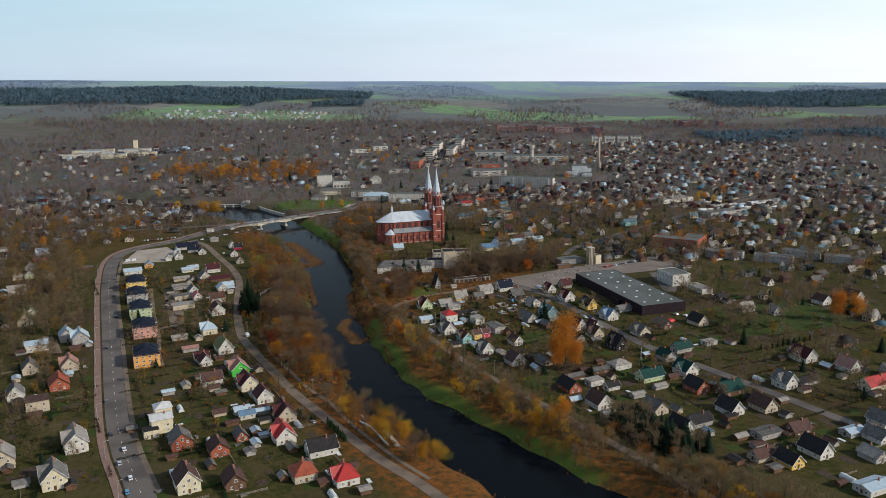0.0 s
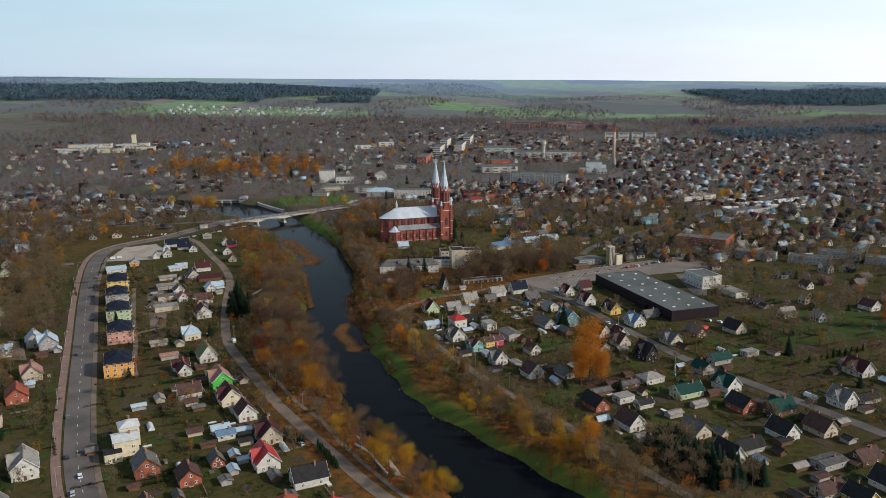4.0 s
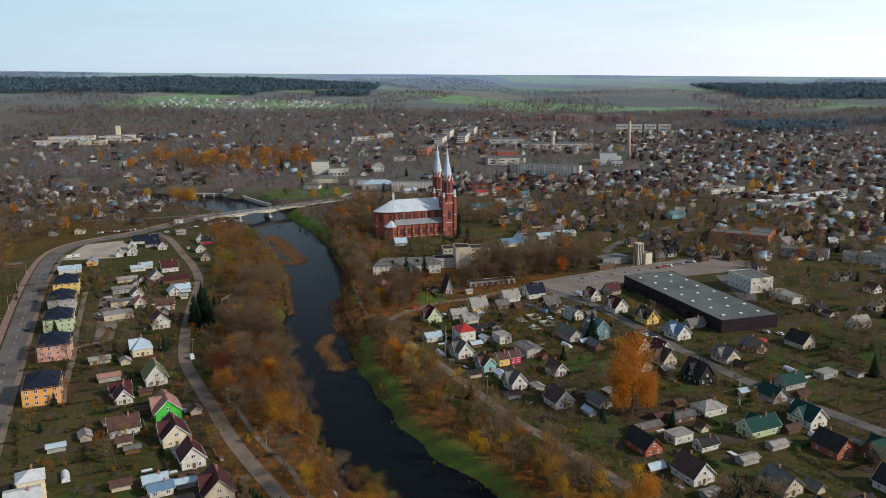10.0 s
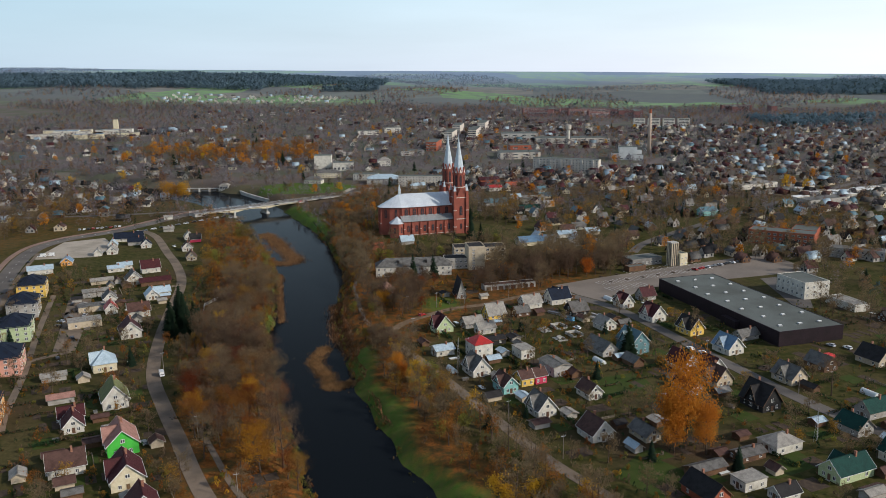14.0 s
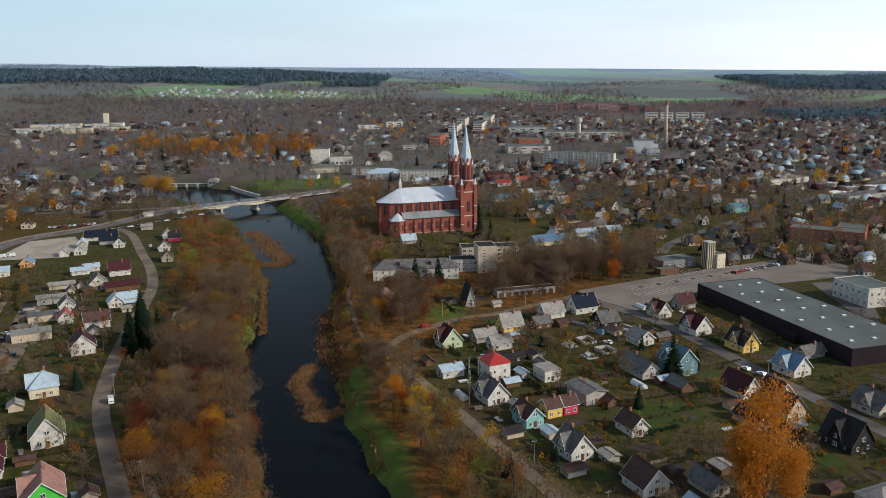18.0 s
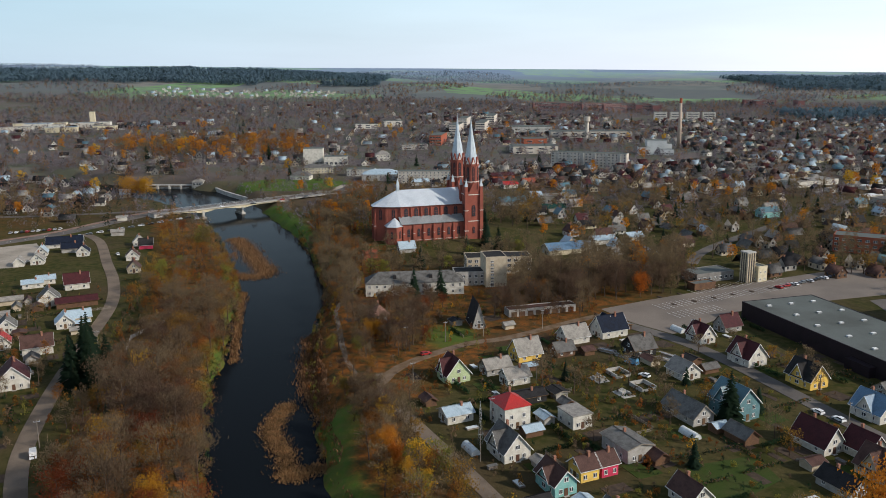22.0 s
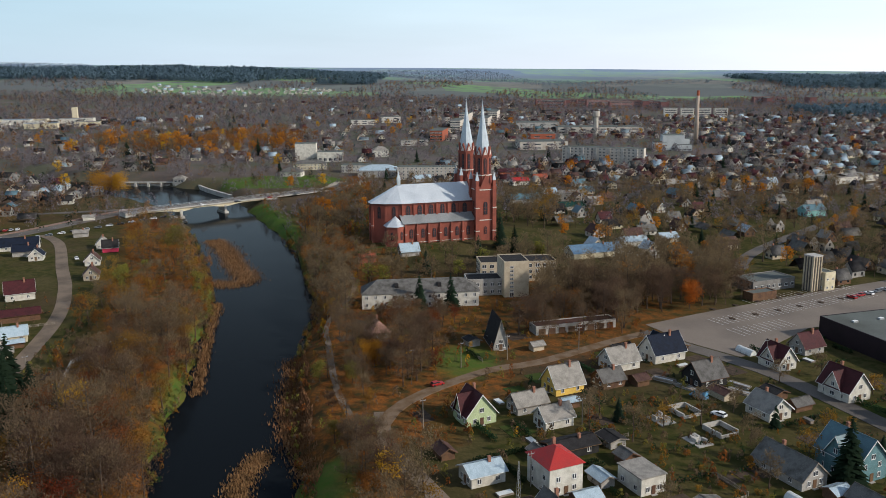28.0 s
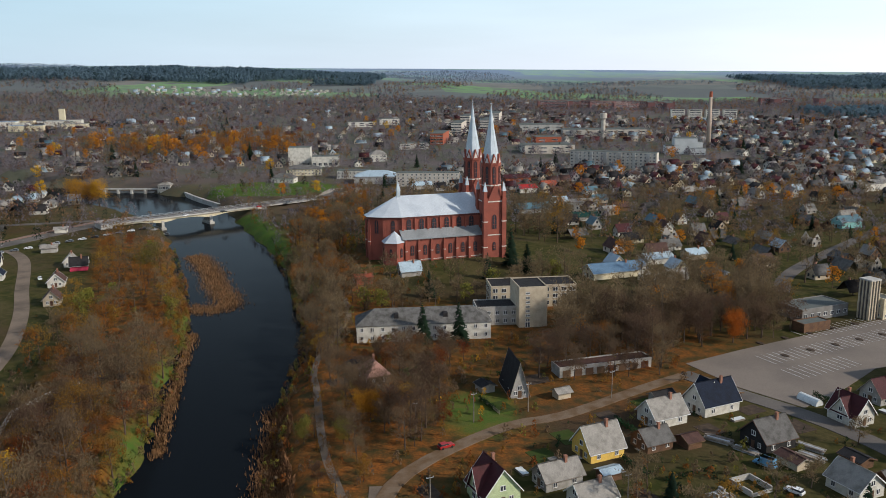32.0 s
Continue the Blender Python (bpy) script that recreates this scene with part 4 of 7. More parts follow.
house(-158.3, 442.4, -64, 3.3, 6.6, 2.4, 0.9, "lightblue", "grey", windows=0, chimney=0, name="shed", group="garden sheds")
house(-97.8, 386.3, 24, 3.9, 5.5, 2.4, 1.0, "lightblue", "wood", windows=0, chimney=0, name="shed", group="garden sheds")
house(-99.1, 412, -66, 3.9, 6.6, 2.4, 1.0, "lightblue", "grey", windows=0, chimney=0, name="shed", group="garden sheds")
house(-104.4, 381, 26, 6.3, 8.5, 2.9, 3.1, "grey", "brick")
house(-110.5, 413.5, -64, 6.0, 9.0, 2.8, 1.6, "lightblue", "white")
house(123, 433.3, -66, 3.9, 7.7, 2.4, 0.9, "pale", "grey", windows=0, chimney=0, name="shed", group="garden sheds")
house(107.2, 421.8, -66, 4.4, 7.7, 2.4, 0.8, "pale", "grey", windows=0, chimney=0, name="shed", group="garden sheds")
house(76.4, 450.8, -66, 5.5, 13.2, 2.6, 1.3, "grey", "wood", windows=0, chimney=0, name="shed", group="garden sheds")
house(76.5, 553.5, 24, 5.5, 8.8, 2.6, 2.2, "grey", "wood", windows=0, chimney=0, name="shed", group="garden sheds")
house(108.3, 543.1, 24, 9.0, 10.1, 3.3, 4.4, "maroon", "white")
house(224.2, 614.3, -66, 6.7, 9.0, 2.8, 2.6, "dark", "wood")

# ---- church ----
def pointed(w, h):
    """Outline of a lancet opening, x across and z up."""
    arch = [(w / 2 * math.cos(t), h - w * 0.9 + w * 0.9 * math.sin(t) ** 0.8) for t in (math.pi * k / 8 for k in range(1, 8))]
    return [(-w / 2, 0), (w / 2, 0), (w / 2, h - w * 0.9)] + arch + [(-w / 2, h - w * 0.9)]


def lancet(w, h):
    s = Shape()
    out, inn = pointed(w + 0.5, h + 0.4), pointed(w, h)
    s.solid([(x, 0.1, z - 0.2) for x, z in out], [(x, -0.18, z - 0.2) for x, z in out], 1)
    s.solid([(x, 0.1, z) for x, z in inn], [(x, -0.22, z) for x, z in inn], 0)
    s.box(0, -0.24, 0.2, 0.12, 0.06, h - 0.5, 2)
    for z in (h * 0.3, h * 0.55):
        s.box(0, -0.24, z, w - 0.1, 0.06, 0.1, 2)
    return s.mesh("lancet_window", GLASS, CHURCH_DARK, CHURCH_BRICK)


CX, CY, CT, CZ = 2.5, 861.0, 17.0, 8.8        # facade centre, turn and base of the church
church = thing("church", CX, CY, CT, "large red brick twin-towered church with pale metal roofs", "church", z=CZ)
NW, AW, NL, EAVE, RIDGE, AE, AT = 10.5, 16.5, 46.0, 22.0, 31.0, 11.5, 14.5     # own x runs from the apse to the facade


def nave_ring(half, length, z):
    k = half / NW
    return [(-4, -half, z), (-4, half, z), (-length, half, z), (-length - 8.5 * k, half * 0.72, z), (-length - 15 * k, half * 0.3, z), (-length - 15 * k, -half * 0.3, z), (-length - 8.5 * k, -half * 0.72, z), (-length, -half, z)]


s = Shape()
s.solid(nave_ring(NW, NL, -1), nave_ring(NW, NL, EAVE))
part("nave_wall", s.mesh("nave_wall", CHURCH_BRICK), church)
s = Shape()
ring = nave_ring(NW + 0.7, NL + 0.3, EAVE - 0.3)
top = [(-4, 0, RIDGE), (-NL, 0, RIDGE)]
s.face((ring[7], ring[0], top[0], top[1])), s.face((ring[1], ring[2], top[1], top[0]))
for i in (2, 3, 4, 5, 6):
    s.face((ring[i], ring[i + 1], top[1]))
s.face((ring[0], ring[1], top[0])), s.face(ring[::-1])
part("nave_roof", s.mesh("nave_roof", ZINC), church, label="pale zinc nave roof")
s = Shape()
s.solid(nave_ring(NW + 0.35, NL + 0.15, EAVE - 1.3), nave_ring(NW + 0.35, NL + 0.15, EAVE - 0.5))
part("cornice", s.mesh("cornice", CHURCH_DARK), church)
for side in (-1, 1):
    s = Shape()
    ya, yb = sorted((side * (NW - 0.2), side * AW))
    s.solid([(-6, ya, -1), (-6, yb, -1), (-NL - 1, yb, -1), (-NL - 1, ya, -1)], [(-6, ya, AE), (-6, yb, AE), (-NL - 1, yb, AE), (-NL - 1, ya, AE)])
    part("aisle_wall", s.mesh("aisle_wall", CHURCH_BRICK), church)
    s = Shape()
    o, i = side * (AW + 0.6), side * (NW - 0.1)
    lo = [(-5.5, o, AE - 0.2), (-NL - 1.5, o, AE - 0.2), (-NL - 1.5, i, AT + 0.6), (-5.5, i, AT + 0.6)]
    s.solid(lo, [(x, y, z + 0.3) for x, y, z in lo])
    part("aisle_roof", s.mesh("aisle_roof", ZINC_DULL), church, label="dull zinc lean-to aisle roof")
    # polygonal chapel beside the apse
    s = Shape()
    px, py = -NL - 5.0, side * (NW + 2.6)
    ring = [(px + 6.0 * math.cos(t), py + 6.0 * math.sin(t)) for t in (math.pi / 6 + math.pi / 3 * k for k in range(6))]
    s.solid([(x, y, -1) for x, y in ring], [(x, y, 10.5) for x, y in ring])
    part("chapel_wall", s.mesh("chapel_wall", CHURCH_BRICK), church)
    s = Shape()
    for k in range(6):
        a, b = ring[k], ring[(k + 1) % 6]
        grow = lambda p: (px + (p[0] - px) * 1.1, py + (p[1] - py) * 1.1, 10.3)
        s.face((grow(a), grow(b), (px + 0.8, py - side * 1.5, 15.2)))
    part("chapel_roof", s.mesh("chapel_roof", ZINC), church, label="pale zinc tent roof")
    for k in range(6):
        t = math.pi / 3 * k
        part("chapel_window", lancet(1.1, 4.2), church, pose(px + 5.25 * math.cos(t), py + 5.25 * math.sin(t), 3.2, 0, 0, math.degrees(t) + 90))
    hi, low = lancet(2.2, 5.2), lancet(1.6, 4.8)
    for k in range(6):
        x = -9.5 - k * 6.6
        turn = 0 if side < 0 else 180
        part("nave_window", hi, church, pose(x, side * (NW + 0.05), 15.2, 0, 0, turn))
        if k < 6:
            part("aisle_window", low, church, pose(x, side * (AW + 0.05), 3.4, 0, 0, turn))
        s = Shape()
        s.box(x - 3.3, side * (AW + 0.5), -1, 1.1, 1.3, AE - 1.5)
        s.box(x - 3.3, side * (AW + 0.35), AE - 2.5, 0.9, 0.9, 2.2, 0, 0, 0.6)
        s.box(x - 3.3, side * (AW + 0.5), 5.4, 1.2, 1.4, 0.35, 1)
        part("buttress", s.mesh("buttress", CHURCH_BRICK, STONE), church)
        s = Shape()
        s.box(x - 3.3, side * (NW + 0.35), AT - 0.5, 0.9, 0.9, EAVE - AT - 0.6)
        part("pilaster", s.mesh("pilaster", CHURCH_BRICK), church)
    s = Shape()
    s.box(-NL / 2 - 3.5, side * (AW + 0.06), AE - 0.9, NL - 5.2, 0.3, 0.5)
    s.box(-NL / 2 - 3.5, side * (AW + 0.06), 0.8, NL - 5.2, 0.3, 0.3, 1)
    part("string_course", s.mesh("string_course", CHURCH_DARK, STONE), church)
apse = lancet(1.6, 6.5)
for p, q in zip(nave_ring(NW, NL, 0)[2:7], nave_ring(NW, NL, 0)[3:8]):
    mx, my = (p[0] + q[0]) / 2, (p[1] + q[1]) / 2
    turn = math.degrees(math.atan2(q[1] - p[1], q[0] - p[0]))
    part("apse_window", apse, church, pose(mx, my, 13.5, 0, 0, turn))
    s = Shape()
    s.box(p[0], p[1], -1, 1.2, 1.2, EAVE - 1.2, 0, radians(turn))
    s.box(p[0], p[1], 9, 1.35, 1.35, 0.4, 1, radians(turn))
    part("buttress", s.mesh("buttress", CHURCH_BRICK, STONE), church)
# ridge turret
s = Shape()
s.box(-NL + 1, 0, RIDGE - 0.8, 1.8, 1.8, 3.4)
s.box(-NL + 1, 0, RIDGE + 2.6, 2.2, 2.2, 5.2, 0, 0, 0.02)
part("ridge_turret", s.mesh("ridge_turret", SPIRE), church)
# gable and porch between the towers
s = Shape()
s.solid([(-4.5, -9, -1), (4.2, -9, -1), (4.2, 9, -1), (-4.5, 9, -1)], [(-4.5, -9, 22), (4.2, -9, 22), (4.2, 9, 22), (-4.5, 9, 22)])
s.solid([(-4.5, -9, 22), (4.2, -9, 22), (4.2, 9, 22), (-4.5, 9, 22)], [(-4.5, -0.2, 35), (4.2, -0.2, 35), (4.2, 0.2, 35), (-4.5, 0.2, 35)])
part("front_gable", s.mesh("front_gable", CHURCH_BRICK), church)


def tower_mesh():
    s = Shape()
    h = 5.0
    s.box(0, 0, -1, 2 * h, 2 * h, 31)
    s.box(0, 0, 28, 2 * h + 0.7, 2 * h + 0.7, 0.6, 2)
    s.box(0, 0, 11, 2 * h + 0.4, 2 * h + 0.4, 0.5, 2)
    for a in (-1, 1):
        for b in (-1, 1):
            s.box(a * h, b * h, -1, 2.2, 2.2, 31.0, 0)
            s.box(a * h, b * h, 30.0, 1.7, 1.7, 3.5, 0)
            s.box(a * h, b * h, 33.5, 2.0, 2.0, 5.0, 1, 0, 0.02)
            s.box(a * h, b * h, 18, 2.4, 2.4, 0.5, 2)
            s.box(a * h, b * h, 5, 2.4, 2.4, 0.5, 2)
    for t in range(4):      # steep brick gables round the belfry's foot
        c, d = math.cos(t * math.pi / 2), math.sin(t * math.pi / 2)
        at = lambda x, y, z: (x * c - y * d, x * d + y * c, z)
        s.solid([at(h - 0.3, -3.6, 28.6), at(h + 0.3, -3.6, 28.6), at(h + 0.3, 3.6, 28.6), at(h - 0.3, 3.6, 28.6)],
                [at(h - 0.3, -0.1, 36.5), at(h + 0.3, -0.1, 36.5), at(h + 0.3, 0.1, 36.5), at(h - 0.3, 0.1, 36.5)])
    ring = lambda r, z: [(r * math.cos(math.pi / 8 + math.pi / 4 * k), r * math.sin(math.pi / 8 + math.pi / 4 * k), z) for k in range(8)]
    s.solid(ring(5.0, 29.6), ring(4.75, 47.0))
    s.solid(ring(5.15, 36), ring(5.15, 36.6), 2)
    for k in range(8):
        t = math.pi / 4 * k
        c, d = math.cos(t), math.sin(t)
        at = lambda x, y, z: (x * c - y * d, x * d + y * c, z)
        s.solid([at(3.6, -1.95, 46.4), at(4.85, -1.95, 46.4), at(4.85, 1.95, 46.4), at(3.6, 1.95, 46.4)],
                [at(2.6, -0.05, 52.0), at(4.7, -0.05, 52.0), at(4.7, 0.05, 52.0), at(2.6, 0.05, 52.0)])
        s.face([at(4.9, -1.0, 47.6), at(4.9, 1.0, 47.6), at(4.86, 0, 50.6)], 2)
    return s.mesh("tower_shaft", CHURCH_BRICK, SPIRE, STONE)


def spire_mesh():
    s = Shape()
    ring = lambda r, z: [(r * math.cos(math.pi / 8 + math.pi / 4 * k), r * math.sin(math.pi / 8 + math.pi / 4 * k), z) for k in range(8)]
    s.solid(ring(4.5, 0), ring(3.9, 5), 0)
    s.solid(ring(3.9, 5), ring(1.25, 20), 0)
    s.solid(ring(1.25, 20), ring(0.16, 29.5), 0)
    s.tube((0, 0, 29.2), (0, 0, 31.6), 0.12, 0.05, 5)
    s.box(0, 0, 30.2, 1.1, 0.14, 0.14)
    return s.mesh("spire", SPIRE)


tower, spire = tower_mesh(), spire_mesh()
belfry, wide, loop = lancet(1.25, 8.5), lancet(2.0, 7.0), lancet(1.2, 4.0)
for side in (-1, 1):
    ty = side * 13.6
    shaft = part("tower", tower, church, pose(0, ty, 0), "tall red brick tower with steep gables")
    part("spire", spire, shaft, pose(0, 0, 46.4), "slender pale zinc spire")
    for k in range(8):
        part("belfry_window", belfry, shaft, pose(4.5 * math.cos(math.pi / 4 * k), 4.5 * math.sin(math.pi / 4 * k), 37.2, 0, 0, 45 * k + 90))
    for k in range(4):
        c, d = math.cos(k * math.pi / 2), math.sin(k * math.pi / 2)
        part("tower_window", wide, shaft, pose(5.06 * c, 5.06 * d, 14.5, 0, 0, 90 * k + 90))
        part("tower_window", loop, shaft, pose(5.06 * c, 5.06 * d, 3.5, 0, 0, 90 * k + 90))


# ---- supermarket, car park, silo-like fire tower ----
def block(name, x, y, turn, w, l, h, wall, roof, label, category="building", parapet=0.5):
    root = thing(name, x, y, turn, label, category)
    s = Shape()
    s.box(0, 0, -0.8, w, l, h + 0.8)
    part("wall", s.mesh("wall", wall), root)
    s = Shape()
    s.box(0, 0, h, w - 0.7, l - 0.7, 0.2)
    part("roof", s.mesh("roof", roof), root)
    for sx, sy, bw, bl in ((0, 1, w, 0.35), (0, -1, w, 0.35), (1, 0, 0.35, l - 0.7), (-1, 0, 0.35, l - 0.7)):
        s = Shape()
        s.box(sx * (w / 2 - 0.175), sy * (l / 2 - 0.175), h, bw, bl, parapet)
        part("parapet", s.mesh("parapet", wall), root)
    return root


def window_rows(root, w, l, h, storeys, nx, ny, ww=1.3, wh=1.5, z0=1.0, sides="swe"):
    step = (h - 0.5) / storeys
    for k in range(storeys):
        z = z0 + k * step
        for i in range(nx):
            x = (i + 0.5) / nx * w - w / 2
            if "s" in sides:
                place_window(root, x, -l / 2 - 0.03, z, 0, ww, wh)
            if "n" in sides:
                place_window(root, x, l / 2 + 0.03, z, 180, ww, wh)
        for i in range(ny):
            y = (i + 0.5) / ny * l - l / 2
            if "w" in sides:
                place_window(root, -w / 2 - 0.03, y, z, -90, ww, wh)
            if "e" in sides:
                place_window(root, w / 2 + 0.03, y, z, 90, ww, wh)


store = block("supermarket", 153.8, 631.0, 16.0, 37, 108, 7.2, CLAD, BITUMEN, "long low supermarket with dark plum cladding and grey flat roof", "supermarket", 0.35)
sm = Shape()
sm.box(0, 0, 0, 2.0, 1.3, 0.5, 0)
sm.box(0, 0, 0.5, 1.8, 1.1, 0.15, 1)
sm = sm.mesh("skylight", STEEL, FRAME)
for i in range(3):
    for j in range(7):
        part("skylight", sm, store, pose(-12 + i * 11.5 + (j % 2) * 2, -46 + j * 15, 7.4))
s = Shape()
s.box(0, 0, 0, 3, 12, 4.0)
part("loading_bay", s.mesh("loading_bay", CLAD), store, pose(-19.9, -18, 0))
white_block = block("office_block", 203, 668, 16, 17, 24, 9.5, WALL["white"], BITUMEN, "white two-storey office block with flat roof", "office building")
window_rows(white_block, 17, 24, 9.5, 2, 4, 6, 1.3, 1.6, 1.6, "sw")
shed = block("garage_row", 216, 640, 16, 10, 22, 3.6, WALL["white"], ROOF["pale"], "low white garage row with pale roof", "garage")
tower_root = block("fire_station", 128, 748, 22, 24, 13, 4.5, mat("grey_roughcast", (0.2, 0.19, 0.175), 0.9, (0.15, 0.14, 0.13)), BITUMEN, "low grey fire station with flat roof", "fire station")
window_rows(tower_root, 24, 13, 4.5, 1, 7, 3, 1.8, 1.5, 1.4, "sw")
hose = thing("hose_tower", 147, 742, 22, "pale concrete hose tower with vertical ribs", "tower")
s = Shape()
s.box(0, 0, -0.5, 5.0, 5.0, 16.0)
part("shaft", s.mesh("shaft", mat("dark_recess", (0.1, 0.09, 0.08), 0.9)), hose)
for side in range(4):
    for k in (-2.25, -0.75, 0.75, 2.25):
        s = Shape()
        s.box(k, -2.62, 0, 0.55, 0.34, 15.6)
        part("rib", s.mesh("rib", WALL["beige"]), hose, pose(0, 0, 0, 0, 0, 90 * side))
s = Shape()
s.box(0, 0, 15.5, 5.6, 5.6, 0.6)
part("cap", s.mesh("cap", CONCRETE), hose)

# ---- bridge ----
bridge = thing("bridge", -168, 994, 0, "pale concrete road bridge on piers over the river", "bridge", z=0)
B0, B1 = Vector((-236, 952, 0)), Vector((-108, 1058, 0))
along = (B1 - B0).normalized()
ang = math.degrees(math.atan2(along.y, along.x))
mid = (B0 + B1) / 2 - Vector((-168, 994, 0))
length = (B1 - B0).length
at = pose(mid.x, mid.y, 0, 0, 0, ang)
s = Shape()
s.box(0, 0, 7.6, length, 12, 0.8)
part("deck", s.mesh("deck", CONCRETE), bridge, at)
s = Shape()
s.box(0, 0, 8.4, length, 9, 0.08)
part("carriageway", s.mesh("carriageway", ASPHALT), bridge, at)
for side in (-1, 1):
    s = Shape()
    n = 30
    for k in range(n):        # haunched girder, deeper over the piers
        xa, xb = -78 + 108 * k / n, -78 + 108 * (k + 1) / n
        da, db = (1.0 + 1.6 * math.exp(-((x + 43) / 8) ** 2) + 1.6 * math.exp(-((x + 9) / 8) ** 2) for x in (xa, xb))
        y0, y1 = side * 4.4 - 0.5, side * 4.4 + 0.5
        s.solid([(xa, y0, 7.6 - da), (xb, y0, 7.6 - db), (xb, y1, 7.6 - db), (xa, y1, 7.6 - da)], [(xa, y0, 7.6), (xb, y0, 7.6), (xb, y1, 7.6), (xa, y1, 7.6)])
    part("girder", s.mesh("girder", WALL["cream"]), bridge, at)
    s = Shape()
    s.box(0, side * 5.8, 9.3, length, 0.12, 0.12)
    s.box(0, side * 5.8, 8.8, length, 0.08, 0.08)
    for k in range(40):
        s.box((k / 39 - 0.5) * length, side * 5.8, 8.4, 0.12, 0.12, 0.95)
    part("railing", s.mesh("railing", STEEL), bridge, at)
for k in (-43.0, -9.0):
    s = Shape()
    s.box(k, 0, -3, 3.4, 13, 4.5)
    s.box(k, 0, 1.5, 1.8, 10.5, 4.6)
    part("pier", s.mesh("pier", CONCRETE), bridge, at)
for k in (-82.0, 27.0):
    s = Shape()
    s.solid([(k - 2, -6.5, 0), (k + 6, -6.5, 0), (k + 6, 6.5, 0), (k - 2, 6.5, 0)], [(k - 1, -6, 7.6), (k + 6, -6, 7.6), (k + 6, 6, 7.6), (k - 1, 6, 7.6)])
    part("abutment", s.mesh("abutment", CONCRETE), bridge, at)
strip("road_bridge_end", [(-112, 1054), (-100, 1064), (-84, 1090)], 10, ASPHALT, "asphalt approach to the bridge", 0.3)

# ---- apartment houses and public buildings ----
def estate(name, x, y, turn, w, l, h, wall, roof, label, category, storeys=0, nx=0, ny=0, style="flat", rise=3.0, sides="sw", ww=1.3, wh=1.5):
    """A larger building: its front faces its own -y."""
    root = thing(name, x, y, turn, label, category)
    s = Shape()
    s.box(0, 0, -0.8, w, l, h + 0.8)
    part("wall", s.mesh("wall", wall), root)
    if style == "hip":
        long_x = w > l
        part("roof", hip_mesh(min(w, l), max(w, l), rise).mesh("roof", roof), root, pose(0, 0, h + rise, 0, 0, 90 if long_x else 0))
    elif style == "gable":
        sl = slope_mesh(l, w, rise).mesh("roof_slope", roof, FRAME)
        s = gable_walls(l, w, h, rise)
        part("gable", s.mesh("gable", wall), root, pose(0, 0, 0, 0, 0, 90))
        part("roof_slope", sl, root, pose(0, 0, h + rise, 0, 0, 90))
        part("roof_slope", sl, root, pose(0, 0, h + rise, 0, 0, -90))
    else:
        s = Shape()
        s.box(0, 0, h, w - (0.6 if y < 980 else -0.3), l - (0.6 if y < 980 else -0.3), 0.15)
        part("roof", s.mesh("roof", roof), root)
        for sx, sy, bw, bl in ((0, 1, w, 0.3), (0, -1, w, 0.3), (1, 0, 0.3, l - 0.6), (-1, 0, 0.3, l - 0.6)) if y < 980 else ():
            s = Shape()
            s.box(sx * (w / 2 - 0.15), sy * (l / 2 - 0.15), h, bw, bl, 0.5)
            part("parapet", s.mesh("parapet", wall), root)
    if storeys:
        window_rows(root, w, l, h, storeys, nx, ny, ww, wh, 1.0, sides)
    return root


estate("stair_house", 153, 744, 22, 6, 8, 8, WALL["cream"], BITUMEN, "cream stair house beside the hose tower", "building", 2, 2, 2, ww=1.0, wh=1.0)
estate("lean_to", 119, 729, 22, 13, 6, 3, WALL["wood"], BITUMEN, "low brown shed by the fire station", "shed")
for k, (ax, ay, col) in enumerate(((-188, 498, "orange"), (-208, 557, "rose"), (-226, 604, "mint"), (-242, 646, "grey"), (-256, 686, "yellow"))):
    ap = estate("apartment_house", ax, ay, 20, 15.5, 21, 8.4, WALL[col], ROOF["navy"], f"three-storey {col} apartment house with navy hipped roof", "apartment house", 3, 4, 5, "hip", 4.0, "sew", 1.4, 1.4)
    for sx in (-1, 1):
        s = Shape()
        s.solid([(sx * 1.5, -1.6, 0), (sx * 6.5, -1.6, 0), (sx * 6.5, 1.6, 0), (sx * 1.5, 1.6, 0)], [(sx * 1.5, -0.1, 2.2), (sx * 3.0, -0.1, 2.2), (sx * 3.0, 0.1, 2.2), (sx * 1.5, 0.1, 2.2)])
        part("dormer", s.mesh("dormer", ROOF["navy"]), ap, pose(0, 0, 9.6))
    for j in range(3):
        s = Shape()
        s.box(0, 0, 0, 2.6, 1.2, 0.2)
        s.box(0, -0.55, 0.2, 2.6, 0.08, 0.9)
        part("balcony", s.mesh("balcony", WALL["cream"]), ap, pose(8.3, -3, 2.6 + 2.9 * j, 0, 0, 90))
old = estate("school", -27, 727, 5, 49, 13, 6.8, WALL["white"], ROOF["grey"], "long disused pale school with patched slate roof", "school", 2, 13, 3, "hip", 4.2, "sw", 1.1, 1.5)
for k in (-10, 8):
    s = Shape()
    s.box(0, 0, 0, 1.6, 2.4, 1.6)
    part("dormer", s.mesh("dormer", ROOF["dark"]), old, pose(k, -3.2, 8.2))
yb = estate("stair_block", 14, 743, 8, 11, 15, 15.5, WALL["beige"], ROOF["dark"], "tall sandy stair block with a strip of small windows", "school building")
for k in range(7):
    place_window(yb, -2.2, -7.53, 2.5 + 1.75 * k, 0, 1.6, 0.9)
place_window(yb, -2.2, -7.53, 0.1, 0, 1.8, 2.0, "door")
estate("school_wing", 18, 770, 5, 36, 14, 9.0, WALL["beige"], ROOF["dark"], "three-storey sandy school wing with wide windows", "school building", 3, 10, 4, sides="sew", ww=2.0, wh=1.7)
